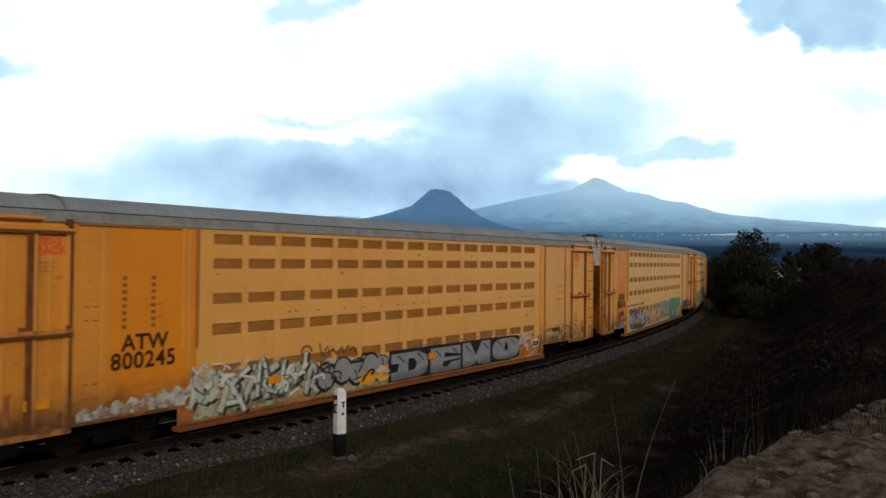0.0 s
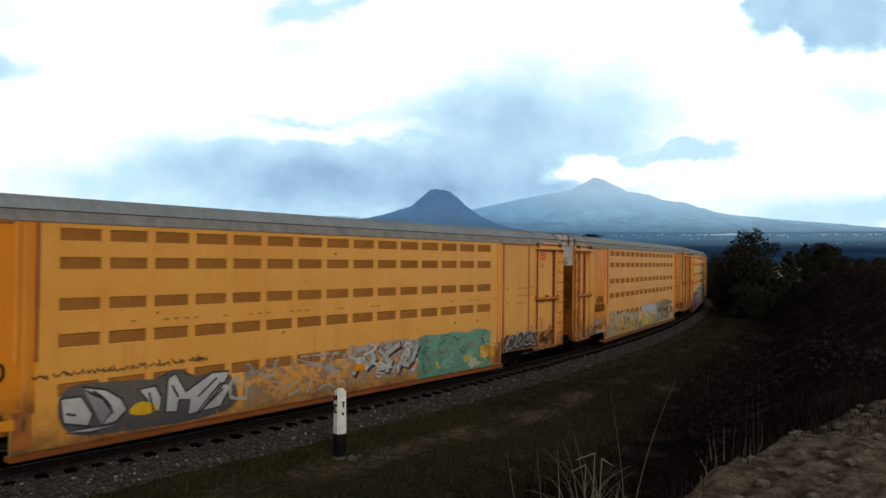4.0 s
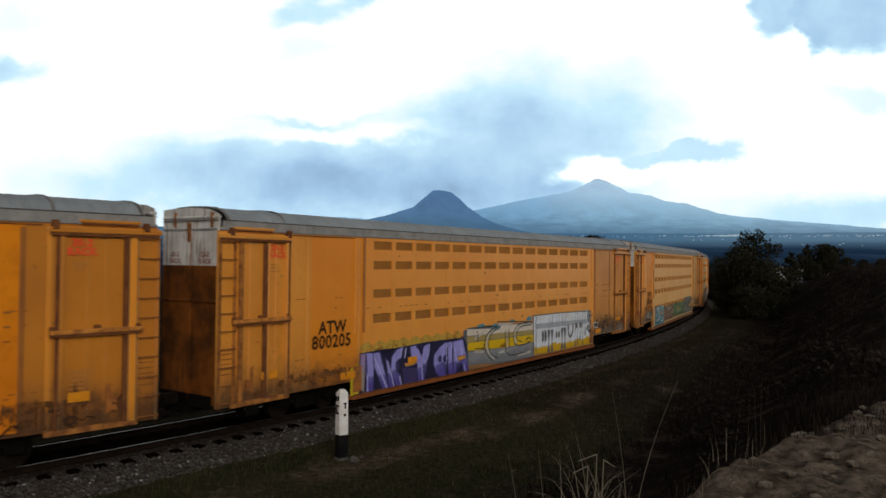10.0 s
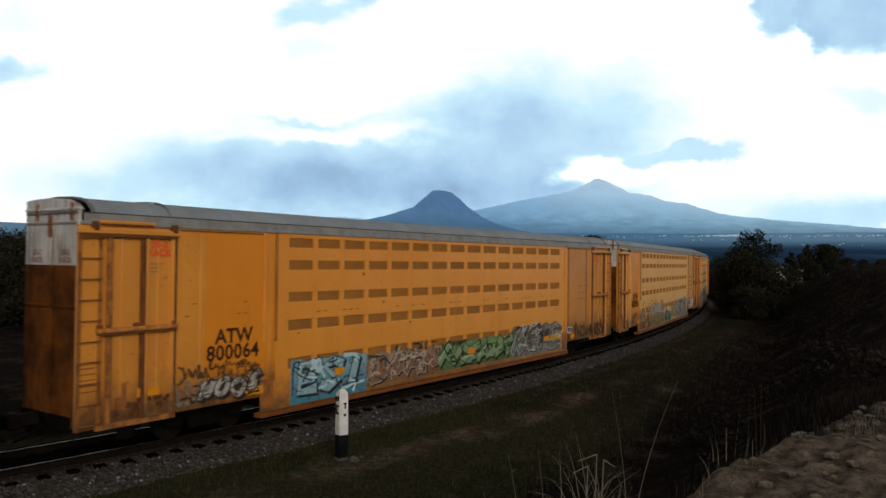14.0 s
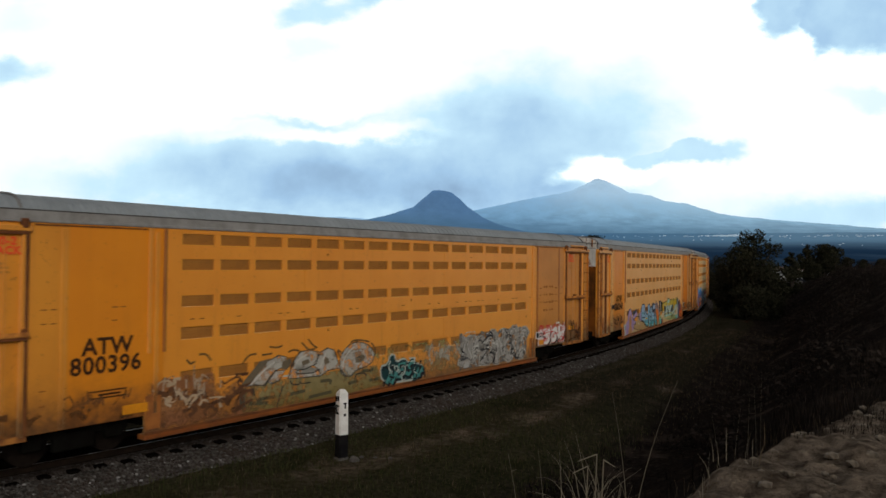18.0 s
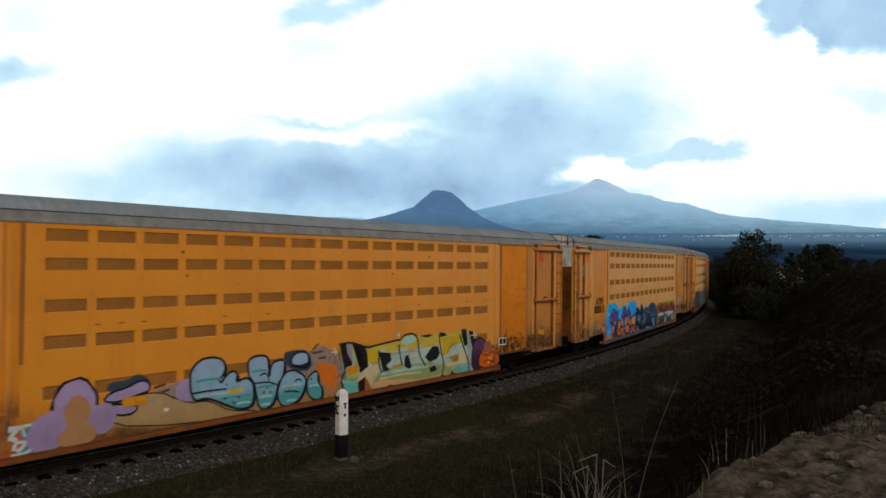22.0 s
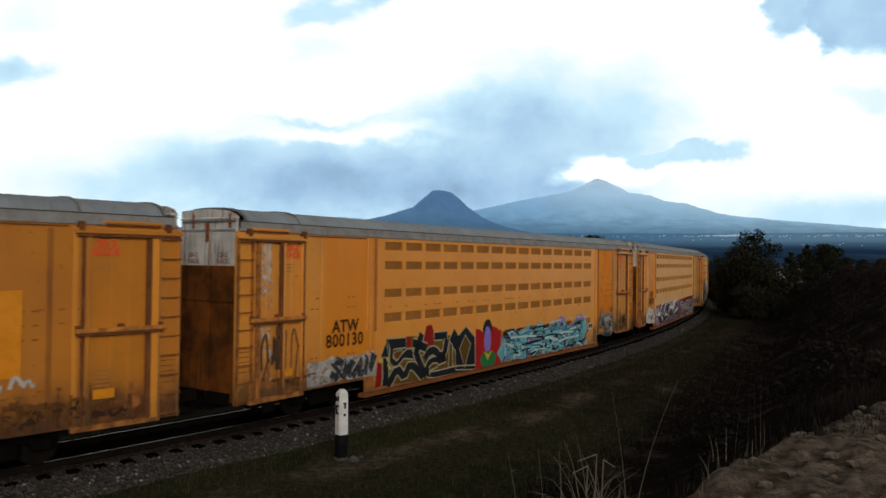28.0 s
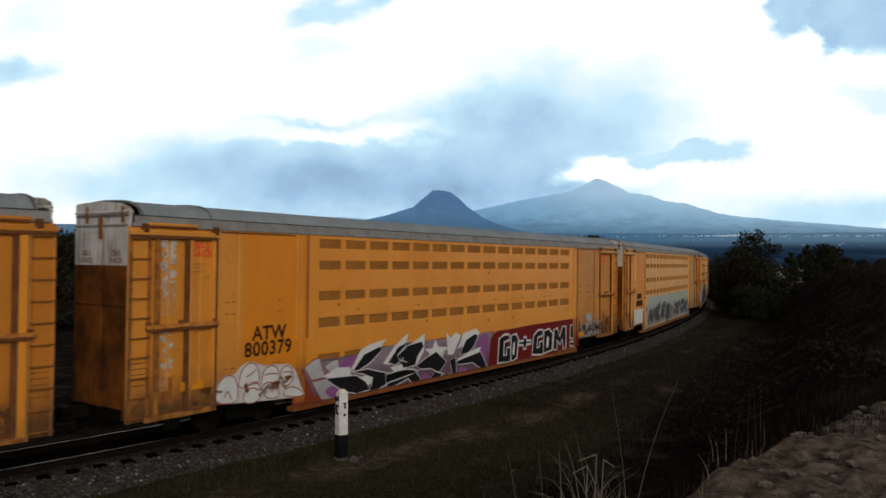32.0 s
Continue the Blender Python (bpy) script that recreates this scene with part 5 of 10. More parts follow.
K, WHT, SILV, GRY = (0.015, 0.015, 0.018), (0.72, 0.72, 0.70), (0.42, 0.43, 0.42), (0.22, 0.22, 0.21)
S_BLACK, S_WHITE, S_SILVER, S_GREY = spray(K, fade=0.15), spray(WHT, fade=0.3), spray(SILV, fade=0.5), spray(GRY, fade=0.6)


def piece(owner, pts, layer, fill, line=None, edge=0.05, soft=0, name="letter", label="", drop=0.0):
    """One sprayed form: a filled outline, with an edge line and a dropped shade where it has them."""
    pts = rounder(list(pts), True, soft)
    xs = [p[0] for p in pts]
    y = -SIDE - 0.007 - 0.0011 * layer - (0.022 if min(xs) > 8.6 or max(xs) < -8.2 else 0.0)
    bm = bmesh.new()
    sets = [((0.0, 0.0), 0, 0.0)] + ([((drop, -drop * 0.7), 1, 0.0022)] if drop else [])
    for (dx, dz), slot, back in sets:
        face = bm.faces.new([bm.verts.new((a + dx, y + back, max(0.36, b + dz))) for a, b in pts])
        face.material_index = slot
    bmesh.ops.triangulate(bm, faces=bm.faces[:])
    bm.normal_update()
    for face in bm.faces:
        if face.normal.y > 0:
            face.normal_flip()
    if line:
        verts, faces = [], []
        ribbon(verts, faces, pts, edge, y - 0.0008, True)
        vs = [bm.verts.new((a, b, max(0.355, d))) for a, b, d in verts]
        for f in faces:
            bm.faces.new([vs[i] for i in f]).material_index = 1
    me = bpy.data.meshes.new(name)
    bm.to_mesh(me)
    bm.free()
    me.materials.append(fill)
    if line or drop:
        me.materials.append(line or S_BLACK)
    return part(name, me, None, owner, label)


def stroke(owner, pts, layer, material, width=0.05, soft=2, name="spray_stroke"):
    """One line drawn with the spray can."""
    xs = [p[0] for p in pts]
    verts, faces = [], []
    ribbon(verts, faces, rounder(list(pts), False, soft), width, -SIDE - 0.007 - 0.0011 * layer - (0.022 if min(xs) > 8.6 or max(xs) < -8.2 else 0.0))
    return part(name, mesh_of(name, verts, faces, material), None, owner)


def piece_blue(c):
    f = piece(c, [(-8.9, 0.61), (-8.72, 1.09), (-8.64, 1.4), (-8.27, 1.54), (-8.34, 1.83), (-8.18, 2.11), (-7.88, 2.21), (-7.51, 2.08), (-7.25, 2.23), (-6.92, 2.25), (-6.5, 2.09), (-6.07, 1.81), (-5.7, 1.82), (-5.32, 2.02), (-4.92, 2.06), (-4.59, 1.75), (-4.25, 2), (-3.82, 2.15), (-3.09, 2.02), (-2.41, 2.17), (-2.3, 1.53), (-2.23, 0.37)], 0, spray((0.0, 0.25, 0.98), (0.0, 0.42, 1.0), 0.5, 1.8, 0.02), soft=1, name="spray_paint", label="bright blue sprayed cloud behind letters")
    lin = spray((0.012, 0.008, 0.02), fade=0.05)
    fill = spray((0.72, 0.14, 0.006), (0.68, 0.32, 0.15), 0.72, 0.95, 0.05, (0.10, 0.055, 0.30), 1.16, 1.26)
    shade = spray((0.05, 0.04, 0.12), fade=0.05)
    for pts in ([(-7.08, 0.41), (-6.82, 0.8), (-6.51, 1.04), (-6.06, 1.26), (-5.61, 1.07), (-5.59, 0.37), (-6.04, 0.37), (-6.58, 0.45)], [(-5.13, 0.54), (-4.74, 0.95), (-4.58, 1.37), (-3.63, 1.59), (-3.51, 0.79), (-3.78, 0.37), (-4.47, 0.37)], [(-3.57, 0.37), (-3.24, 0.43), (-2.51, 0.37), (-2.66, 0.37)]):
        piece(f, pts, 2, shade, lin, 0.04, 1)
    for pts in ([(-7.89, 1.28), (-7.44, 1.85), (-6.94, 1.84), (-6.91, 1.75), (-6.33, 1.72), (-6.34, 1.17), (-6.65, 1.13), (-6.92, 0.97), (-7.14, 1.2), (-7.53, 1.25), (-7.55, 1.06)], [(-7.53, 1.23), (-7.35, 1.23), (-7.34, 0.96), (-7.19, 1.11), (-7, 1.08), (-6.89, 0.94), (-7.05, 0.75), (-7.08, 0.68), (-7.32, 0.45), (-7.47, 0.86)],
                [(-5.73, 1.19), (-5.46, 1.47), (-5.13, 1.83), (-4.93, 1.9), (-4.7, 1.77), (-4.83, 1.48), (-5.18, 1.25), (-5.26, 0.86), (-5.66, 0.89)], [(-4.95, 1.12), (-4.86, 1.35), (-4.63, 1.43), (-4.43, 1.68), (-4.09, 1.8), (-3.7, 1.55), (-3.91, 1.35), (-4.22, 1.16), (-4.45, 0.86), (-4.91, 0.89)]):
        piece(f, pts, 8, fill, lin, 0.085, 0, drop=0.09)
    for pts in ([(-6.5, 0.71), (-6.41, 0.9), (-6.17, 0.94), (-6.34, 1.06), (-6.29, 1.21), (-6.06, 1.27), (-5.79, 1.2), (-5.79, 0.99), (-5.87, 0.84), (-5.75, 0.72), (-5.81, 0.47), (-6.04, 0.38), (-6.33, 0.46)], [(-5.72, 0.8), (-5.51, 0.87), (-5.17, 0.8), (-5.16, 0.5), (-5.69, 0.45)], [(-4.88, 0.73), (-4.82, 0.88), (-4.15, 0.9), (-3.94, 0.79), (-3.96, 0.51), (-4.27, 0.42), (-4.74, 0.49)],
                [(-4.18, 1.02), (-4.02, 1.3), (-3.8, 1.25), (-3.65, 0.81), (-3.79, 0.74), (-3.94, 0.93), (-4.08, 0.84)], [(-3.58, 1.08), (-3.48, 1.3), (-3.07, 1.37), (-2.69, 1.45), (-2.53, 1.46), (-2.57, 1.05), (-2.68, 0.8), (-2.95, 0.74), (-3.1, 0.88), (-3.43, 0.78), (-3.58, 0.85)], [(-3.5, 0.73), (-3.1, 0.82), (-2.56, 0.66), (-2.51, 0.39), (-2.78, 0.37), (-3.32, 0.45)]):
        piece(f, pts, 12, fill, lin, 0.07, 1, drop=0.05)
    for pts in ([(-6.28, 0.8), (-6.14, 0.83), (-6.02, 0.71), (-6.07, 0.59), (-6.19, 0.69)], [(-3.1, 0.62), (-2.91, 0.71), (-2.71, 0.59), (-2.9, 0.5)], [(-7.35, 1.2), (-7.09, 1.19), (-7.29, 1)]):
        piece(f, pts, 16, shade, lin, 0.03)
    gleam, ice = spray((0.85, 0.80, 0.78), fade=0.02), spray((0.40, 0.72, 0.95), fade=0.05)
    for pts in ([(-7.41, 1.79), (-7.28, 1.82), (-7.31, 1.74), (-7.4, 1.74)], [(-7.73, 1.35), (-7.61, 1.43), (-7.66, 1.29)], [(-5.66, 1.28), (-5.54, 1.35), (-5.61, 1.2)], [(-4.47, 1.71), (-4.3, 1.78), (-4.37, 1.65)], [(-4.89, 1.3), (-4.78, 1.36), (-4.82, 1.23)], [(-6.12, 1.19), (-5.94, 1.22), (-6, 1.15)], [(-4.05, 1.36), (-3.95, 1.38), (-3.98, 1.19)], [(-3.37, 1.32), (-3.18, 1.36), (-3.26, 1.28)], [(-5.37, 0.77), (-5.23, 0.8), (-5.26, 0.73)], [(-4.39, 0.88), (-4.21, 0.88), (-4.28, 0.81)], [(-3, 1.42), (-2.81, 1.46), (-2.88, 1.38)]):
        piece(f, pts, 19, gleam, soft=1, name="gleam")
    for pts in ([(-8.34, 1.66), (-8.18, 1.66), (-8.06, 1.7), (-7.81, 1.67)], [(-8.17, 1.59), (-8.06, 1.65), (-7.91, 1.61)], [(-6.06, 1.33), (-5.88, 1.41), (-5.74, 1.55), (-5.5, 1.71)], [(-8.04, 0.79), (-7.79, 0.77), (-7.55, 0.87), (-7.24, 0.87)], [(-8.13, 0.54), (-8.01, 0.64), (-7.97, 0.77), (-7.72, 0.71)]):
        stroke(f, pts, 6, ice, 0.035)


def piece_dark(c):
    blue, black = spray((0.010, 0.022, 0.065), (0.03, 0.06, 0.17), 0.6, 1.5, 0.05), spray((0.008, 0.009, 0.012), fade=0.03)
    k = piece(c, [(-2.51, 0.37), (-2.54, 1.64), (-2, 1.77), (-1.51, 1.55), (-1.37, 1.88), (-1.04, 1.91), (-0.7, 1.69), (-0.58, 1.46), (-0.24, 1.72), (0.36, 1.64), (0.98, 1.79), (1.37, 1.89), (1.64, 1.74), (2.24, 1.8), (2.61, 1.59), (2.9, 1.42), (3.01, 0.37)], 2, blue, name="spray_paint", label="black letters edged in light blue")
    for pts in ([(-2.46, 1.7), (-1.93, 1.74), (-1.79, 1.57), (-1.21, 1.45), (-1.29, 1.27), (-1.97, 1.35), (-2.09, 1.15), (-2.45, 1.25)], [(-1.51, 1.42), (-1.43, 1.73), (-1.21, 1.85), (-0.95, 1.83), (-0.79, 1.57), (-0.94, 1.21), (-1.46, 1.26)], [(-2.52, 0.81), (-2.13, 1.09), (-1.7, 0.67), (-1.33, 1.12), (-0.91, 1.08), (-1.23, 0.64), (-1.53, 0.37), (-2.43, 0.38)], [(-1.49, 0.4), (-1.32, 0.72), (-0.48, 0.97), (-0.19, 0.51), (-0.47, 0.37)],
                [(-0.22, 0.77), (-0.16, 1.32), (0.36, 1.5), (0.77, 1.15), (0.89, 0.37), (0.39, 0.44)], [(0.82, 1.09), (0.86, 1.8), (1.22, 1.84), (1.33, 1.21)], [(0.78, 0.39), (0.98, 0.97), (1.45, 0.47), (1.4, 0.37)], [(1.59, 1.39), (1.69, 1.73), (2.08, 1.6), (1.97, 1.25)], [(2.21, 0.37), (2.31, 1.08), (2.65, 0.87), (2.72, 0.37)]):
        piece(k, pts, 5, black, soft=1)
    piece(k, [(0.18, 0.89), (0.2, 1.22), (0.49, 1.29), (0.75, 1.03), (0.63, 0.77)], 8, spray((0.06, 0.02, 0.035), fade=0.05), soft=1)
    edge, mid = spray((0.18, 0.42, 0.58), fade=0.05), spray((0.08, 0.24, 0.46), fade=0.05)
    for pts in ([(-2, 1.07), (-1.88, 1.31), (-1.59, 1.28), (-1.75, 0.98)], [(-0.71, 1.02), (-0.3, 1.3), (-0.2, 0.97)], [(1.29, 0.73), (1.65, 1), (2.26, 0.84), (2.27, 0.41), (1.94, 0.37), (1.71, 0.65)], [(-2.36, 0.45), (-2.08, 0.75), (-1.87, 0.45)], [(-0.1, 0.46), (0.63, 0.54), (0.89, 0.37)], [(-0.89, 1.17), (-0.58, 1.36), (-0.48, 1.16)]):
        piece(k, pts, 9, mid, soft=1)
    for pts in ([(-2.46, 1.73), (-2.45, 1.22), (-2.08, 1.02), (-1.77, 0.93), (-1.5, 1.17)], [(-2.42, 1.75), (-1.93, 1.75), (-1.79, 1.6), (-1.34, 1.5)], [(-1.47, 1.64), (-1.26, 1.87), (-0.91, 1.84), (-0.77, 1.57)], [(-1.28, 0.74), (-0.8, 0.91), (-0.25, 0.91)], [(-1.01, 0.58), (-0.57, 0.85), (-0.15, 0.96)], [(-0.24, 0.81), (-0.18, 1.32), (0.36, 1.49), (0.77, 1.23)], [(-0.21, 1.65), (0.36, 1.6), (0.86, 1.8), (1.32, 1.86)],
                [(1.18, 1.02), (1.65, 1.14), (2.25, 1.12), (2.65, 0.78), (2.75, 0.37)], [(1.29, 0.66), (1.65, 0.97), (2.09, 0.82)], [(1.94, 0.37), (1.93, 0.59), (1.66, 0.8)], [(-0.14, 0.44), (0.88, 0.41), (1.94, 0.37)], [(1.65, 1.14), (1.91, 1.47), (2.3, 1.58)], [(-2.43, 0.41), (-1.87, 0.45), (-1.45, 0.39)], [(-1.71, 0.7), (-1.54, 1.12), (-1.25, 1.19)], [(0.87, 1.22), (0.86, 1.73)], [(0.18, 0.89), (0.22, 1.28), (0.57, 1.32)]):
        stroke(k, pts, 11, edge, 0.04)
    for pts in ([(-2.34, 1.53), (-2.26, 1.57), (-2.26, 1.5)], [(-2.04, 1.02), (-1.88, 1.12), (-1.96, 0.89)], [(-0.24, 0.74), (-0.15, 0.8), (-0.19, 0.67)], [(0.87, 1.29), (0.97, 1.35), (0.97, 1.21)], [(0.38, 0.75), (0.53, 0.79), (0.48, 0.69)], [(1.92, 1.19), (2.06, 1.25), (2.03, 1.11)]):
        piece(k, pts, 14, S_WHITE, name="gleam")


def piece_spiked(c):
    w = piece(c, [(-11.36, 0.8), (-11.34, 1.16), (-11.21, 1.39), (-10.98, 1.49), (-10.73, 1.44), (-10.6, 1.62), (-10.39, 1.72), (-10.1, 1.7), (-9.91, 1.49), (-9.68, 1.59), (-9.37, 1.54), (-9.18, 1.55), (-8.89, 1.51), (-8.64, 1.2), (-8.47, 0.79), (-8.34, 0.62), (-9.16, 0.64)], 0, spray((0.62, 0.60, 0.58), fade=0.25), soft=1, name="spray_paint", label="white bubble tags with red outlines")
    red_line, white = spray((0.30, 0.07, 0.05), fade=0.15), spray((0.66, 0.66, 0.66), fade=0.12)
    for pts in ([(-11.33, 0.82), (-11.3, 1.16), (-11.19, 1.37), (-10.97, 1.47), (-10.75, 1.4), (-10.64, 1.07), (-10.68, 0.75)], [(-10.64, 1.07), (-10.58, 1.5), (-10.37, 1.69), (-10.13, 1.68), (-10, 1.48), (-9.97, 1.15), (-10.23, 1.16)], [(-10.51, 0.89), (-10.3, 1.2), (-10.01, 1.19), (-9.86, 0.83), (-10.11, 0.67), (-10.44, 0.71)], [(-9.93, 1.06), (-9.87, 1.4), (-9.7, 1.55), (-9.45, 1.54), (-9.31, 1.36), (-9.32, 1.07), (-9.67, 1.15)], [(-9.82, 0.77), (-9.75, 1.04), (-9.48, 1.12), (-9.28, 0.87), (-9.39, 0.68)], [(-9.27, 1.3), (-9.14, 1.5), (-8.89, 1.46), (-8.78, 1.16), (-8.96, 0.97), (-9.2, 0.97)], [(-9.2, 0.71), (-9.04, 0.92), (-8.76, 0.91), (-8.47, 0.76), (-8.42, 0.6)]):
        piece(w, pts, 2, white, red_line, 0.03, 1)
    for pts in ([(-10.41, 1.35), (-10.24, 1.41), (-10.09, 1.51)], [(-10.44, 1.05), (-10.19, 1.07), (-9.97, 0.98)], [(-9.79, 1.33), (-9.56, 1.36), (-9.37, 1.31)], [(-9.17, 1.32), (-8.97, 1.35), (-8.85, 1.25)], [(-11.07, 0.94), (-10.97, 1.12), (-10.86, 0.88)], [(-9.63, 0.94), (-9.48, 1.04), (-9.4, 0.88)]):
        stroke(w, pts, 8, red_line, 0.03)
    f = piece(c, [(-8.75, 0.37), (-8.55, 0.8), (-8.41, 1.35), (-7.92, 1.51), (-7.01, 1.39), (-6.03, 1.52), (-4.71, 1.64), (-3.24, 1.67), (-1.27, 1.59), (0.58, 1.61), (1.47, 1.67), (1.5, 0.37), (-2.58, 0.37), (-6.01, 0.37)], 0, spray((0.13, 0.08, 0.12), (0.27, 0.21, 0.27), 0.5, 1.5, 0.35), name="spray_paint", label="lilac ground with black and white spiked letters")
    rust, silver, plum = spray((0.24, 0.045, 0.02), fade=0.2), spray((0.36, 0.36, 0.37), (0.46, 0.46, 0.48), 0.6, 1.6, 0.15), spray((0.26, 0.09, 0.26), fade=0.15)
    piece(f, [(-8.85, 0.37), (-8.72, 0.82), (-8.46, 1.39), (-8.01, 0.58), (-7.08, 0.37), (-7.9, 0.37)], 2, rust)
    for pts in ([(-8.39, 1.35), (-8.01, 1.55), (-7.79, 1.56), (-7.56, 1.01), (-8.09, 0.98)], [(-8.09, 0.95), (-7.28, 0.98), (-6.9, 0.42), (-7.22, 0.37), (-7.72, 0.41)], [(-7.61, 1.3), (-7.29, 1.45), (-7.06, 1.46), (-6.96, 1.19), (-7.33, 1.08)]):
        piece(f, pts, 3, silver, rust, 0.035)
    for pts in ([(-7.15, 1.18), (-6.77, 1.46), (-6.09, 1.53), (-6.38, 1.13)], [(-7.64, 0.65), (-7.18, 0.78), (-6.94, 0.46), (-7.31, 0.37)], [(0.28, 1.22), (0.66, 1.6), (1.22, 1.6), (0.92, 0.59), (1.17, 0.37), (0.61, 0.38)], [(-3.15, 0.37), (-2.91, 0.65), (-2.45, 0.37)], [(-0.96, 0.37), (-0.68, 0.63), (-0.08, 0.37)], [(-5.49, 0.37), (-5.01, 0.44), (-4.62, 0.37)]):
        piece(f, pts, 4, plum, soft=1)
    for pts in ([(-7.69, 1.03), (-7.1, 1.23), (-6.53, 1.18), (-6.47, 0.95), (-7, 0.94)], [(-6.52, 1.07), (-6.09, 1.63), (-5.73, 1.75), (-4.88, 1.86), (-5.09, 1.68), (-5.77, 1.2)], [(-5.03, 1.12), (-4.48, 1.62), (-3.73, 1.99), (-3.9, 1.68), (-4.69, 1.05)], [(-3.95, 1.19), (-3.55, 1.65), (-2.87, 1.89), (-2.92, 1.31), (-3.29, 0.91)], [(-2.86, 1.38), (-2.41, 1.37), (-2.29, 1.66), (-2.08, 1.38), (-1.47, 1.33), (-1.94, 1.18), (-1.87, 0.99), (-2.47, 1.12)],
                [(-1.62, 1.84), (-1.37, 1.63), (-1.03, 1.8), (-0.7, 1.66), (-1.19, 1.04), (-1.53, 1.07)], [(-0.91, 1.21), (-0.55, 1.73), (0.27, 1.85), (0.58, 1.65), (0.12, 1.48)], [(-0.97, 0.86), (0.21, 1.11), (0.67, 1.15), (0.44, 0.92), (-0.53, 0.74)], [(-6.22, 0.85), (-5.56, 0.86), (-5.45, 0.73), (-5.81, 0.47)], [(-4.69, 0.98), (-4.01, 1.02), (-3.83, 0.86), (-4.41, 0.78)]):
        piece(f, pts, 6, white)
    black = spray((0.010, 0.010, 0.013), fade=0.03)
    for pts in ([(-7.55, 0.98), (-7, 0.96), (-6.27, 0.92), (-5.81, 0.67), (-5.65, 0.42), (-6.26, 0.38), (-6.85, 0.54), (-7.23, 0.75)], [(-6.4, 1.09), (-5.93, 1.5), (-5.2, 1.67), (-5.09, 1.56), (-5.62, 1.22), (-6.18, 1.03)], [(-6.47, 1.04), (-5.77, 1.05), (-4.69, 0.79), (-4, 0.86), (-3.16, 0.71), (-3.76, 0.62), (-4.68, 0.53), (-5.28, 0.37), (-5.7, 0.37), (-5.58, 0.58), (-5.5, 0.75), (-6.02, 0.93)],
                [(-4.81, 1.13), (-4.31, 1.57), (-3.73, 1.72), (-3.9, 1.58), (-4.3, 1.33), (-4.01, 1.19), (-4.41, 1.02)], [(-4.36, 1.3), (-3.78, 1.58), (-3.05, 1.65), (-2.93, 1.47), (-3.29, 1.16), (-3.38, 0.9), (-3.98, 0.87), (-3.83, 1.05), (-4.19, 1.14)], [(-4.91, 0.77), (-4.41, 0.83), (-3.47, 0.82), (-3.03, 0.37), (-3.58, 0.37), (-3.76, 0.53), (-4.34, 0.39), (-4.85, 0.37)],
                [(-3.35, 0.88), (-2.73, 1.11), (-2.21, 1.24), (-1.6, 0.84), (-2.06, 0.51), (-2.53, 0.71), (-3.04, 0.73)], [(-2.58, 0.37), (-2.26, 0.59), (-1.76, 0.44), (-2.03, 0.37), (-1.58, 0.37), (-1.24, 0.42), (-1.39, 0.86), (-1.04, 0.94), (-0.96, 0.37), (-1.58, 0.37)], [(-0.76, 1), (-0.4, 1.48), (0.2, 1.66), (0.43, 1.58), (0.13, 1.2), (-0.24, 1.01)], [(-1.04, 0.79), (-0.09, 0.91), (0.6, 0.99), (1.09, 0.37), (0.61, 0.37), (0.06, 0.64), (-0.82, 0.65)]):
        piece(f, pts, 10, black, white, 0.03)
    d = piece(c, [(1.17, 0.37), (1.31, 1.39), (1.72, 1.63), (2.88, 1.66), (4.52, 1.71), (6.31, 1.72), (9, 1.75), (9.15, 0.48), (5.55, 0.37), (2.69, 0.37)], 8, spray((0.15, 0.010, 0.010), fade=0.08), name="spray_paint", label="black letters with white outlines on dark red")
    for pts in ([(1.83, 0.43), (1.93, 1.34), (2.32, 1.48), (2.71, 1.45), (2.72, 1.24), (2.32, 1.18), (2.29, 0.67), (2.51, 0.69), (2.5, 0.95), (2.81, 0.97), (2.87, 0.37)], [(2.82, 0.38), (2.85, 1.4), (3.25, 1.44), (3.44, 1.22), (3.32, 0.48)], [(3.44, 0.98), (3.49, 1.13), (3.86, 1.12), (3.86, 1.26), (4.09, 1.26), (4.14, 1.1), (4.53, 1.09), (4.49, 0.94), (4.1, 0.95), (4.06, 0.77), (3.87, 0.79), (3.82, 0.95)],
                [(4.59, 0.49), (4.72, 1.26), (5.12, 1.47), (5.53, 1.44), (5.53, 1.2), (5.08, 1.15), (5.03, 0.73), (5.23, 0.76), (5.28, 0.97), (5.59, 0.97), (5.6, 0.4)], [(5.6, 0.45), (5.63, 1.39), (6.1, 1.45), (6.48, 1.23), (6.39, 0.52)], [(6.5, 0.51), (6.58, 1.37), (6.91, 1.42), (7.14, 1.04), (7.41, 1.46), (7.76, 1.46), (7.78, 0.49), (7.49, 0.49), (7.43, 0.92), (7.15, 0.69), (6.87, 0.91), (6.88, 0.5)], [(8.18, 0.86), (8.22, 1.46), (8.58, 1.46), (8.53, 0.88)], [(8.18, 0.53), (8.18, 0.73), (8.53, 0.73), (8.54, 0.53)]):
        piece(d, pts, 15, black, white, 0.085)
    for pts in ([(2.95, 0.6), (2.99, 1.11), (3.17, 1.14), (3.13, 0.63)], [(5.85, 0.66), (5.9, 1.11), (6.11, 1.14), (6.06, 0.67)]):
        piece(d, pts, 19, white, soft=1)


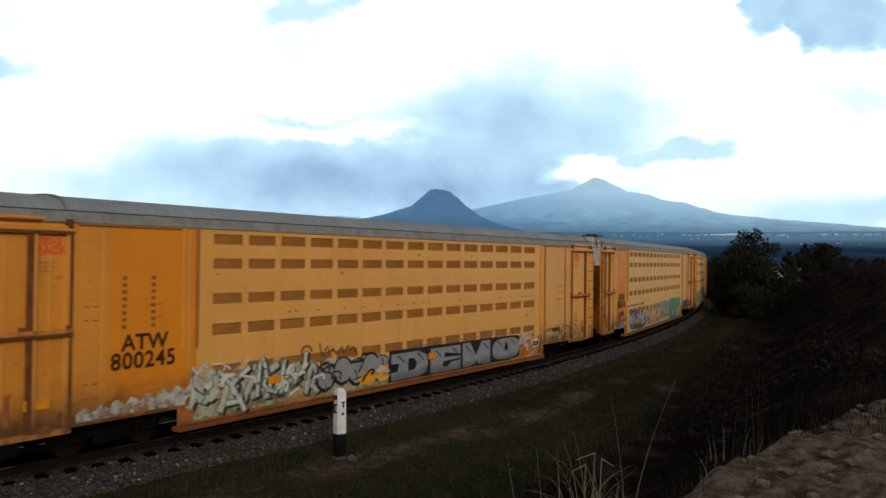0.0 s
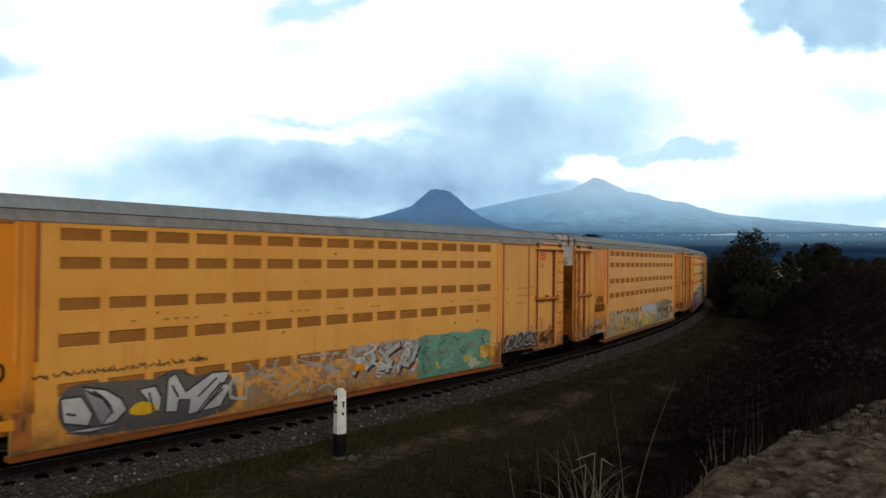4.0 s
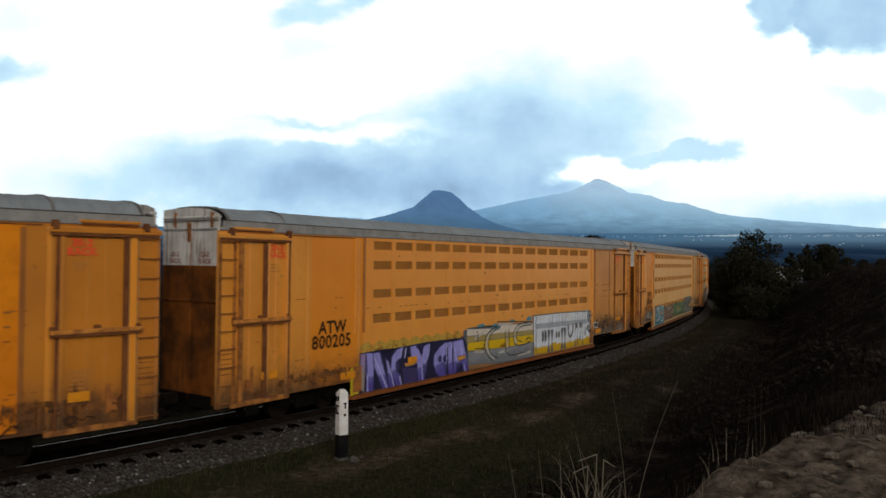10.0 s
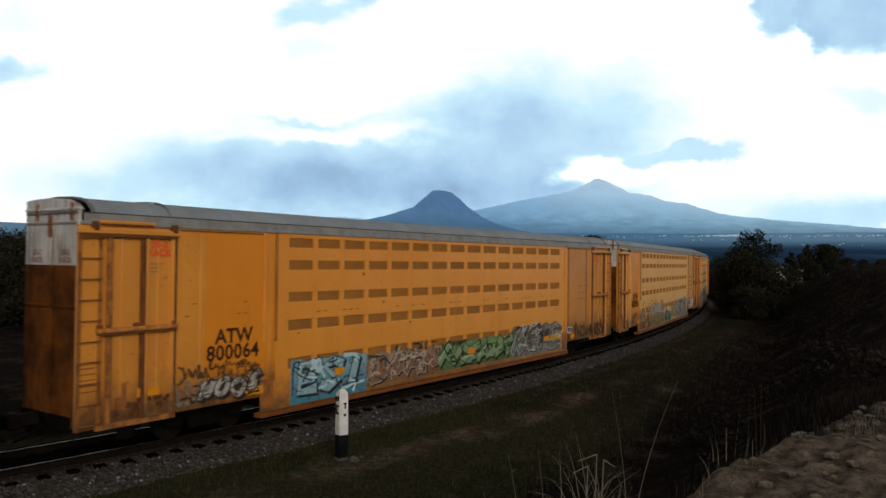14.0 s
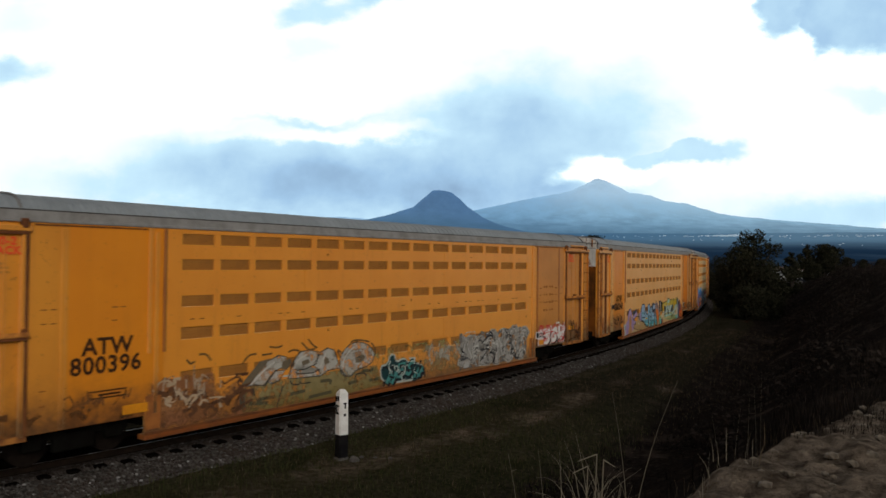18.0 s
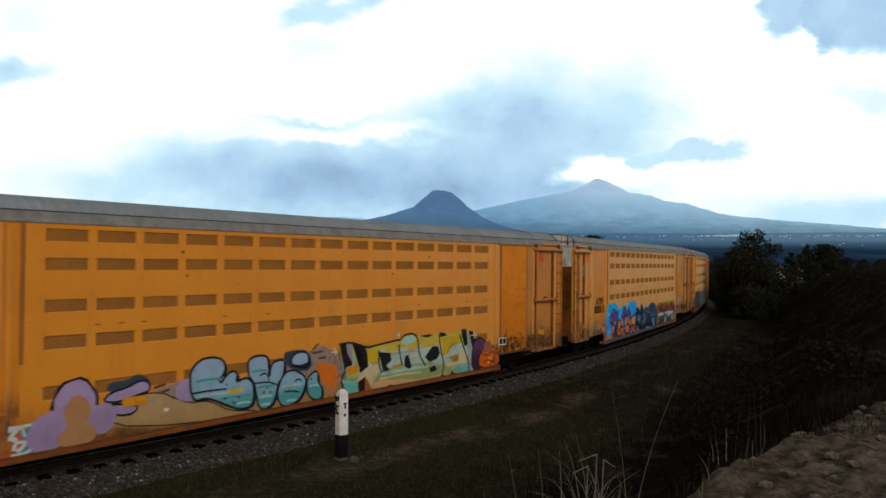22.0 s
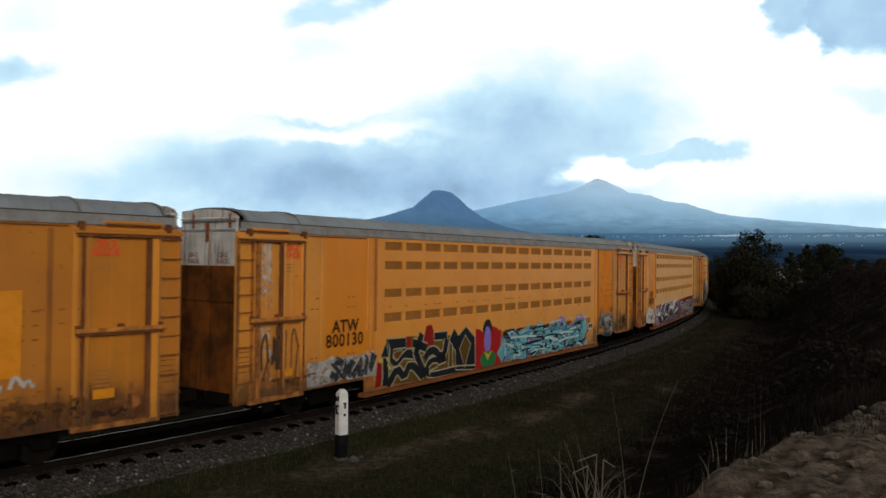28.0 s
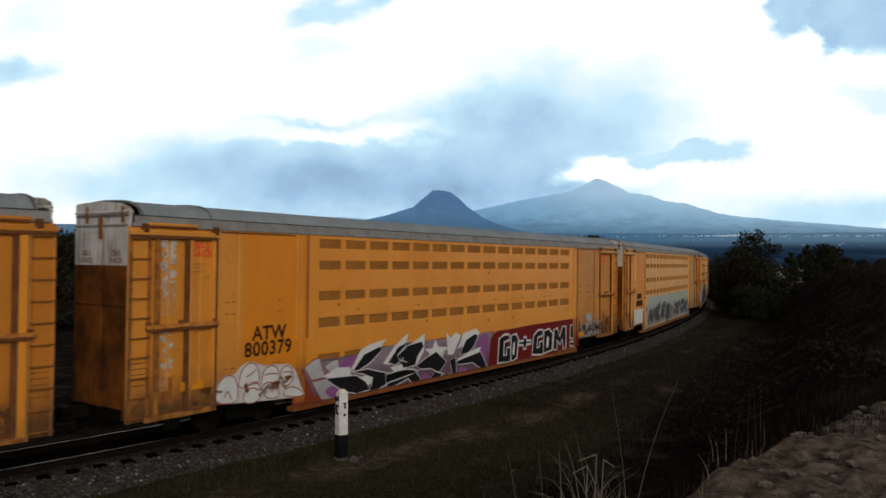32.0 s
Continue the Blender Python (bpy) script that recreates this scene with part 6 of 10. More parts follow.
def piece_olive(c):
    f = piece(c, [(-8.26, 0.5), (-8.08, 1.18), (-7.92, 1.36), (-7.73, 1.88), (-6.47, 1.87), (-5.31, 1.72), (-4.23, 1.73), (-2.56, 1.51), (-2.52, 0.37), (-5.63, 0.4)], 1, spray((0.12, 0.066, 0.010), (0.15, 0.085, 0.014), 0.5, 1.5, 0.12), name="spray_paint", label="olive-brown ground with dark navy letters")
    navy, cream, red = spray((0.011, 0.014, 0.018), fade=0.04), spray((0.40, 0.36, 0.24), fade=0.15), spray((0.26, 0.012, 0.010), fade=0.08)
    brown, lime = spray((0.10, 0.055, 0.010), fade=0.1), spray((0.50, 0.46, 0.12), fade=0.1)
    for pts in ([(-8.28, 0.45), (-8.16, 1.22), (-7.92, 1.18), (-7.81, 0.5)], [(-6.76, 1.83), (-6.47, 1.87), (-6.46, 1.54), (-6.74, 1.52)], [(-5.75, 1.54), (-5.73, 1.84), (-5.63, 2.13), (-5.34, 2.17), (-5.2, 1.96), (-5.22, 1.49)]):
        piece(f, pts, 3, red)
    for pts in ([(-8.03, 1.35), (-7.77, 1.77), (-7.6, 1.31)], [(-7.69, 1.88), (-6.75, 1.85), (-6.74, 1.53), (-7.37, 1.53), (-7.42, 1.29), (-7.21, 1.15), (-6.95, 1.36), (-6.68, 1.49), (-6.43, 1.47), (-6.2, 1.14), (-6.46, 1.14), (-6.84, 1.2), (-7.18, 0.99), (-7.43, 1), (-7.6, 1.19), (-7.57, 1.54)], [(-5.18, 1.89), (-4.38, 1.89), (-4.37, 1.48), (-4.63, 1.48), (-4.67, 1.61), (-5.17, 1.62)], [(-4.26, 1.59), (-3.94, 1.95), (-3.68, 1.68), (-3.16, 1.96), (-2.56, 1.54), (-2.52, 0.38), (-3.82, 0.51), (-3.87, 1.16), (-4.18, 1.46)], [(-5.62, 0.62), (-4.94, 0.61), (-3.82, 0.64), (-2.52, 0.54), (-2.52, 0.37), (-5.11, 0.39), (-5.56, 0.45)]):
        piece(f, pts, 5, navy, cream, 0.045)
    piece(f, [(-7.39, 1.45), (-6.83, 1.49), (-7.07, 1.25), (-7.24, 1.18), (-7.39, 1.29)], 8, spray((0.14, 0.05, 0.014), fade=0.1), cream, 0.03, 1)
    for pts in ([(-7.68, 0.45), (-7.17, 0.96), (-6.84, 0.58), (-6.5, 1.05), (-5.8, 0.5)], [(-7.81, 1.29), (-7.76, 0.89), (-7.8, 0.47)], [(-6.37, 1.65), (-5.62, 1.42)], [(-5.89, 1.91), (-6.21, 1.32)], [(-6.24, 1.38), (-6.07, 1.09), (-5.67, 0.52)], [(-5.71, 1.07), (-5.48, 1.29), (-5.13, 1.31), (-4.82, 1.06), (-4.55, 1.13), (-4.41, 1.6)], [(-5.58, 0.53), (-5.55, 0.82), (-5.33, 0.95), (-4.91, 0.94), (-4.48, 1)]):
        stroke(f, pts, 10, cream, 0.36, 1)
        stroke(f, pts, 11, navy, 0.26, 1)
    for pts in ([(-5.47, 0.78), (-5.23, 0.89), (-4.95, 0.86), (-4.98, 0.73), (-5.4, 0.66)], [(-4.26, 1.44), (-4.07, 1.45), (-4.03, 0.65), (-4.3, 0.66)], [(-3.6, 1.22), (-3.24, 1.67), (-2.86, 1.32), (-3.26, 0.52)]):
        piece(f, pts, 13, brown, cream, 0.05)
    for pts in ([(-8.1, 1.33), (-7.92, 1.31), (-7.92, 1.16), (-8.1, 1.18)], [(-7.76, 1.31), (-7.62, 1.32), (-7.61, 1.17), (-7.74, 1.21)], [(-7.67, 1.15), (-7.47, 0.94), (-7.55, 0.91), (-7.7, 1.05)]):
        piece(f, pts, 15, lime)


def piece_bubbles(c):
    black = spray((0.010, 0.012, 0.018), fade=0.03)
    lilac, navy = spray((0.34, 0.24, 0.44), (0.40, 0.31, 0.52), 0.6, 1.6, 0.2), spray((0.045, 0.06, 0.085), fade=0.15)
    b = piece(c, [(-6.51, 0.64), (-6.62, 1.16), (-6.22, 1.2), (-5.49, 1.24), (-4.81, 1.4), (-4.45, 1.47), (-2.73, 1.25), (-1.84, 1.48), (-0.71, 1.7), (-0.19, 1.87), (0.4, 1.6), (0.71, 0.83), (0.2, 0.37), (-2.57, 0.37), (-5.13, 0.41)], 0, spray((0.40, 0.23, 0.08), (0.34, 0.24, 0.22), 0.6, 1.4, 0.45), name="spray_paint", label="blue bubble letters over painted dunes")
    piece(b, [(-6.51, 0.66), (-6.52, 1.14), (-5.81, 1.22), (-5.49, 1.24), (-5.15, 1.19), (-4.86, 1.03), (-4.44, 0.86), (-4.07, 0.87), (-3.74, 0.76), (-3.34, 0.52), (-2.5, 0.41), (-2.57, 0.37), (-4.67, 0.39)], 1, spray((0.40, 0.25, 0.10), (0.46, 0.32, 0.16), 0.4, 1.1, 0.2), black, 0.03, 1)
    piece(b, [(-6.53, 1.36), (-6.48, 1.59), (-6.02, 1.58), (-5.87, 1.69), (-5.66, 1.66), (-5.47, 1.48), (-5.6, 1.43), (-6.02, 1.39)], 3, navy, soft=1)
    for pts in ([(-6.62, 1.19), (-6.43, 1.37), (-6.02, 1.43), (-5.81, 1.53), (-5.62, 1.54), (-5.49, 1.42), (-5.51, 1.29), (-5.76, 1.24), (-6.22, 1.13)], [(-6.52, 0.92), (-6.52, 1.13), (-5.86, 1.04), (-5.78, 0.92), (-6.01, 0.81)]):
        piece(b, pts, 5, lilac, black, 0.05, 1)
    piece(b, [(-4.87, 0.99), (-4.81, 1.4), (-4.45, 1.47), (-4.34, 0.88)], 2, lilac, soft=1)
    body = spray((0.09, 0.33, 0.36), (0.26, 0.43, 0.58), 0.72, 0.98, 0.12, (0.30, 0.42, 0.60), 1.25, 1.5)
    piece(b, [(-1.69, 1.77), (-1.3, 1.84), (-0.71, 1.79), (-0.56, 1.21), (-1.37, 1.28)], 4, navy, soft=1)
    for pts in ([(-4.47, 1.35), (-4.45, 1.64), (-4.21, 1.85), (-3.9, 1.89), (-3.57, 1.82), (-3.47, 1.62), (-3.53, 1.42), (-3.66, 1.32), (-3.57, 1.22), (-3.51, 1.35), (-3.29, 1.5), (-3.1, 1.43), (-3.15, 1.19), (-3.01, 1.24), (-2.8, 1.28), (-2.61, 1.11), (-2.58, 0.78), (-2.65, 0.54), (-3, 0.5), (-3.41, 0.66), (-3.75, 0.83), (-4.07, 0.93), (-4.32, 0.88), (-4.44, 1.09)],
                [(-2.77, 1.72), (-2.53, 1.8), (-2.18, 1.77), (-2.12, 1.57), (-2.1, 1.12), (-2.04, 1.57), (-1.66, 1.63), (-1.56, 1.51), (-1.65, 1.12), (-1.8, 1.01), (-1.9, 0.55), (-2.2, 0.38), (-2.43, 0.46), (-2.52, 0.84), (-2.58, 1.11), (-2.73, 1.25), (-2.79, 1.52)],
                [(-1.76, 1), (-1.6, 1.25), (-1.29, 1.32), (-0.97, 1.17), (-0.8, 1.01), (-0.83, 0.81), (-1.02, 0.49), (-1.35, 0.37), (-1.67, 0.38), (-1.83, 0.67)], [(-0.77, 1.01), (-0.53, 1.19), (-0.36, 1.16), (-0.38, 0.89), (-0.21, 0.73), (-0.2, 0.44), (-0.37, 0.37), (-0.65, 0.46), (-0.79, 0.71)], [(-1.37, 1.49), (-1.31, 1.69), (-1.05, 1.78), (-0.75, 1.71), (-0.71, 1.45), (-0.87, 1.33), (-1.21, 1.37)]):
        piece(b, pts, 7, body, black, 0.058, 1, drop=0.07)
    for pts in ([(-2.56, 1.1), (-2.14, 1.09), (-1.83, 0.98)], [(-2.41, 1.27), (-2.3, 1.33), (-2.15, 1.29), (-2.11, 1.1)], [(-4.39, 1.08), (-3.94, 1.09), (-3.42, 1.07)], [(-1.23, 0.99), (-1.1, 1.05), (-0.97, 0.98)], [(-1.58, 0.76), (-1.29, 0.75), (-1.06, 0.69)], [(-1.37, 1.47), (-1.07, 1.38), (-0.77, 1.43)]):
        stroke(b, pts, 12, black, 0.045)
    for z, x0, x1, m in ((0.98, -4.2, -3.3, 0), (0.84, -3.6, -2.7, 1), (0.66, -3.1, -2.7, 0), (0.98, -2.5, -1.95, 1), (0.72, -2.4, -2.0, 0), (0.9, -1.7, -0.95, 0), (0.62, -1.65, -1.05, 1), (1.35, -4.3, -3.6, 1), (0.8, -0.7, -0.35, 0), (1.4, -2.65, -2.2, 1), (0.52, -2.35, -2.05, 0), (0.5, -1.5, -1.15, 0)):
        stroke(b, [(x0, z), (0.5 * x0 + 0.5 * x1, z + 0.015), (x1, z - 0.01)], 10, (spray((0.36, 0.56, 0.62), fade=0.4), spray((0.08, 0.34, 0.36), fade=0.4))[m], 0.06)
    piece(b, [(-3.42, 1.03), (-2.94, 1.05), (-2.94, 0.95), (-3.35, 0.93)], 13, spray((0.66, 0.42, 0.02), fade=0.05))
    for pts in ([(-3.48, 1.19), (-3.41, 1.2), (-3.41, 1.14)], [(-3.12, 0.82), (-3.03, 0.86), (-3.03, 0.77)], [(-3.25, 0.72), (-3.17, 0.73), (-3.2, 0.65)], [(-2.32, 0.84), (-2.23, 0.88), (-2.24, 0.79)], [(-2.2, 0.95), (-2.14, 0.97), (-2.14, 0.9)], [(-0.68, 1), (-0.6, 1.03), (-0.59, 0.95)], [(-3.52, 0.86), (-3.44, 0.87), (-3.47, 0.79)], [(-3.94, 1.09), (-3.87, 1.1), (-3.89, 1.04)], [(-2.11, 0.83), (-2.03, 0.86), (-2.04, 0.77)]):
        piece(b, pts, 14, black, name="spray_dot")
    piece(b, [(-5.17, 0.83), (-5.1, 0.86), (-5.01, 0.83), (-5.03, 0.76), (-5.12, 0.76)], 14, S_WHITE, soft=1, name="spray_dot")
    piece(b, [(-0.5, 1.35), (-0.3, 1.42), (-0.05, 1.36), (0.25, 1.3), (0.42, 0.95), (0.3, 0.6), (0.05, 0.38), (-0.05, 0.7), (-0.28, 0.98)], 15, spray((0.52, 0.20, 0.10), (0.70, 0.17, 0.012), 0.55, 0.85, 0.3), soft=2)
    for pts in ([(-0.59, 1.8), (-0.37, 1.93)], [(-0.61, 1.69), (-0.19, 1.71)], [(-0.36, 1.53), (-0.08, 1.53)], [(-5.42, 1.34), (-5.11, 1.39)], [(-5.26, 1.21), (-5.01, 1.26)]):
        stroke(b, pts, 12, spray((0.10, 0.06, 0.04), fade=0.3), 0.06)


def piece_angular(c):
    black = spray((0.014, 0.014, 0.016), fade=0.03)
    tint = {"gold": spray((0.58, 0.42, 0.03), (0.60, 0.40, 0.02), 0.8, 1.4, 0.1), "aqua": spray((0.12, 0.44, 0.42), (0.34, 0.60, 0.56), 0.5, 0.9, 0.1), "cream": spray((0.60, 0.46, 0.26), (0.64, 0.54, 0.36), 0.5, 1.2, 0.1),
            "violet": spray((0.30, 0.27, 0.34), fade=0.1), "leafy": spray((0.36, 0.36, 0.10), (0.42, 0.46, 0.22), 0.9, 1.6, 0.1), "rust": spray((0.40, 0.11, 0.02), fade=0.06), "brown": spray((0.40, 0.22, 0.04), fade=0.1),
            "steel": spray((0.34, 0.38, 0.38), fade=0.1), "peach": spray((0.62, 0.36, 0.16), (0.60, 0.42, 0.22), 0.4, 0.8, 0.2)}
    w = piece(c, [(0.44, 1.84), (0.98, 1.86), (1.55, 1.64), (2.13, 1.71), (3.10, 1.78), (3.37, 1.94), (3.94, 1.92), (4.09, 1.81), (5.14, 1.83), (5.67, 1.78), (6.67, 1.89), (7.15, 1.79), (7.57, 1.14), (7.54, 0.37), (5.60, 0.37), (4.66, 0.37), (2.95, 0.37), (2.16, 0.37), (0.70, 0.37), (0.50, 0.82), (0.76, 1.06), (0.68, 1.50)], 2, spray((0.28, 0.34, 0.13), (0.42, 0.54, 0.50), 0.72, 0.98, 0.1, (0.58, 0.44, 0.06), 1.38, 1.52), name="spray_paint", label="many-coloured angular letters")
    for m, pts in (("violet", [(0.73, 1.88), (0.96, 1.86), (1.02, 1.29), (0.85, 1.31)]), ("leafy", [(1.00, 1.80), (1.34, 1.69), (1.44, 1.49), (1.31, 1.17), (1.07, 1.14), (1.03, 1.52)]), ("gold", [(0.75, 1.13), (0.96, 1.18), (1.28, 1.09), (1.21, 0.89), (0.84, 0.86)]), ("aqua", [(0.52, 0.82), (1.20, 0.71), (1.23, 0.37), (0.78, 0.37), (0.66, 0.56)]), ("cream", [(1.19, 0.73), (1.56, 1.11), (1.90, 0.71), (1.84, 0.43), (1.58, 0.76), (1.29, 0.53)]), ("rust", [(1.50, 0.69), (1.61, 0.77), (1.84, 0.43), (1.82, 0.37), (1.52, 0.37)]), ("gold", [(1.65, 1.61), (2.13, 1.56), (2.16, 1.14), (1.89, 1.10), (1.64, 1.25)]), ("cream", [(1.64, 1.24), (2.14, 1.14), (2.13, 0.86), (1.94, 0.60), (1.81, 0.78)]), ("brown", [(2.76, 1.01), (3.23, 1.01), (3.21, 0.87), (2.81, 0.89)]), ("aqua", [(3.18, 1.67), (3.38, 1.85), (3.75, 1.89), (3.94, 1.75), (3.87, 1.66), (3.47, 1.59)]), ("gold", [(5.33, 1.69), (6.35, 1.70), (6.47, 1.43), (5.70, 1.33), (5.58, 1.10), (5.30, 1.08)]), ("brown", [(5.67, 1.01), (6.30, 1.05), (6.26, 0.82), (6.02, 0.81)]), ("cream", [(6.32, 1.18), (6.62, 1.27), (6.87, 0.70), (6.15, 0.68), (5.59, 0.68), (5.58, 0.83), (6.07, 0.80)]), ("aqua", [(6.11, 0.64), (6.87, 0.67), (6.83, 0.37), (6.27, 0.37)]), ("steel", [(6.76, 1.74), (6.92, 1.74), (7.22, 0.97), (7.25, 0.37), (6.95, 0.39), (6.87, 0.87)]), ("peach", [(1.88, 0.59), (2.41, 0.61), (4.26, 0.43), (5.54, 0.47), (5.59, 0.37), (4.26, 0.37), (2.20, 0.37), (1.89, 0.37)])):
        piece(w, pts, 5, tint[m])
    for pts in ([(0.46, 1.87), (0.71, 1.87), (0.79, 1.55), (0.99, 1.28), (0.99, 1.19), (0.76, 1.17), (0.69, 1.07), (0.60, 1.51)], [(0.94, 1.89), (1.38, 1.77), (1.61, 1.58), (1.57, 1.25), (1.68, 1.10), (1.36, 0.94), (1.28, 1.01), (1.47, 1.26), (1.35, 1.55)], [(1.23, 0.68), (1.56, 0.81), (1.53, 0.37), (1.27, 0.37)], [(2.14, 1.48), (2.68, 1.41), (2.73, 1.17), (2.49, 1.04), (2.67, 0.89), (2.34, 0.86)], [(3.37, 1.23), (3.55, 1.28), (3.73, 0.86), (3.56, 0.83), (3.35, 0.93)], [(4.40, 1.13), (4.79, 1.44), (5.10, 1.41), (4.90, 1.15), (5.21, 1.18), (5.06, 1.01), (4.65, 0.92)], [(4.63, 0.74), (4.94, 0.81), (5.06, 0.63), (4.72, 0.58)], [(6.42, 1.89), (6.72, 1.89), (6.82, 1.34), (6.63, 1.29), (6.47, 1.63)], [(6.87, 1.82), (7.13, 1.79), (7.52, 1.08), (7.54, 0.37), (7.34, 0.37), (7.27, 0.97), (7.02, 1.39)], [(2.44, 0.37), (2.68, 0.44), (2.93, 0.37)], [(3.39, 0.37), (3.59, 0.41), (3.86, 0.37)], [(5.23, 0.37), (5.36, 0.49), (5.49, 0.37)], [(5.83, 0.53), (6.16, 0.37), (5.83, 0.37)], [(4.09, 1.83), (4.63, 1.85), (4.84, 1.81), (4.53, 1.75)], [(5.14, 1.88), (5.51, 1.83), (5.57, 1.74), (5.25, 1.71)]):
        piece(w, pts, 8, black)
    for pts in ([(0.43, 1.85), (0.98, 1.87), (1.56, 1.64), (2.13, 1.71), (3.10, 1.78)], [(3.10, 1.75), (3.28, 1.90), (3.75, 1.95), (4.02, 1.79), (4.07, 1.25), (4.43, 0.84)], [(5.16, 1.81), (5.22, 1.34), (5.44, 0.80), (5.36, 0.51)], [(3.09, 1.63), (3.11, 1.34), (3.25, 0.97)], [(2.15, 1.54), (2.14, 1.14), (2.28, 0.84)], [(6.33, 1.70), (6.51, 1.36), (6.90, 0.70), (6.88, 0.37)], [(0.69, 1.07), (0.52, 0.82), (0.66, 0.56), (0.78, 0.37)], [(1.91, 0.37), (2.95, 0.37), (4.27, 0.37), (5.60, 0.37), (7.52, 0.37)]):
        stroke(w, pts, 11, black, 0.06, 1)
    for m, pts in (("aqua", [(2.3, 0.78), (3.6, 0.82), (4.6, 0.8)]), ("cream", [(2.2, 0.66), (3.3, 0.7), (4.2, 0.64)]), ("leafy", [(2.4, 0.9), (3.5, 0.95), (4.9, 0.88)]), ("cream", [(3.4, 1.2), (4.0, 1.22)]), ("steel", [(2.6, 1.35), (3.3, 1.38), (3.9, 1.36)]), ("aqua", [(5.9, 0.62), (6.6, 0.6)]), ("gold", [(4.2, 1.45), (4.9, 1.5)])):
        stroke(w, pts, 7, tint[m], 0.07)
    for pts in ([(0.14, 1.65), (0.39, 1.64)], [(0.26, 1.76), (0.29, 1.55)], [(2.98, 1.93), (3.11, 1.94)], [(3.04, 2.02), (3.05, 1.83)], [(6.97, 1.65), (7.39, 1.64)], [(7.17, 1.76), (7.21, 1.52)]):
        stroke(c, pts, 14, S_WHITE, 0.035)
    piece(w, [(7.05, 0.4), (7.1, 1.2), (7.35, 1.55), (7.75, 1.5), (8.05, 1.25), (7.8, 0.95), (7.75, 0.4)], 11, spray((0.035, 0.018, 0.045), (0.12, 0.05, 0.11), 0.7, 1.3, 0.1), black, 0.06, 1)
    end = piece(c, [(7.55, 0.4), (7.5, 0.85), (7.95, 1.2), (8.2, 1.05), (8.45, 1.15), (8.8, 0.95), (8.9, 0.4)], 12, spray((0.64, 0.11, 0.006), (0.58, 0.15, 0.02), 0.7, 1.1, 0.12), black, 0.05, 1, name="spray_paint", label="orange spray end with black outline")
    for pts in ([(7.7, 0.95), (8.0, 0.82), (8.3, 0.98), (8.7, 0.85)], [(7.8, 0.6), (8.1, 0.7), (8.5, 0.55)], [(8.2, 0.42), (8.35, 0.65), (8.6, 0.72)]):
        stroke(end, pts, 16, spray((0.10, 0.02, 0.01), fade=0.1), 0.05)
    piece(end, [(7.75, 0.95), (7.9, 1.35), (8.25, 1.4), (8.4, 1.05), (8.2, 0.95)], 14, spray((0.36, 0.12, 0.07), fade=0.5), soft=1)
    piece(end, [(8.0, 0.55), (8.15, 0.8), (8.4, 0.75), (8.3, 0.5)], 15, spray((0.78, 0.30, 0.02), fade=0.1), soft=1)


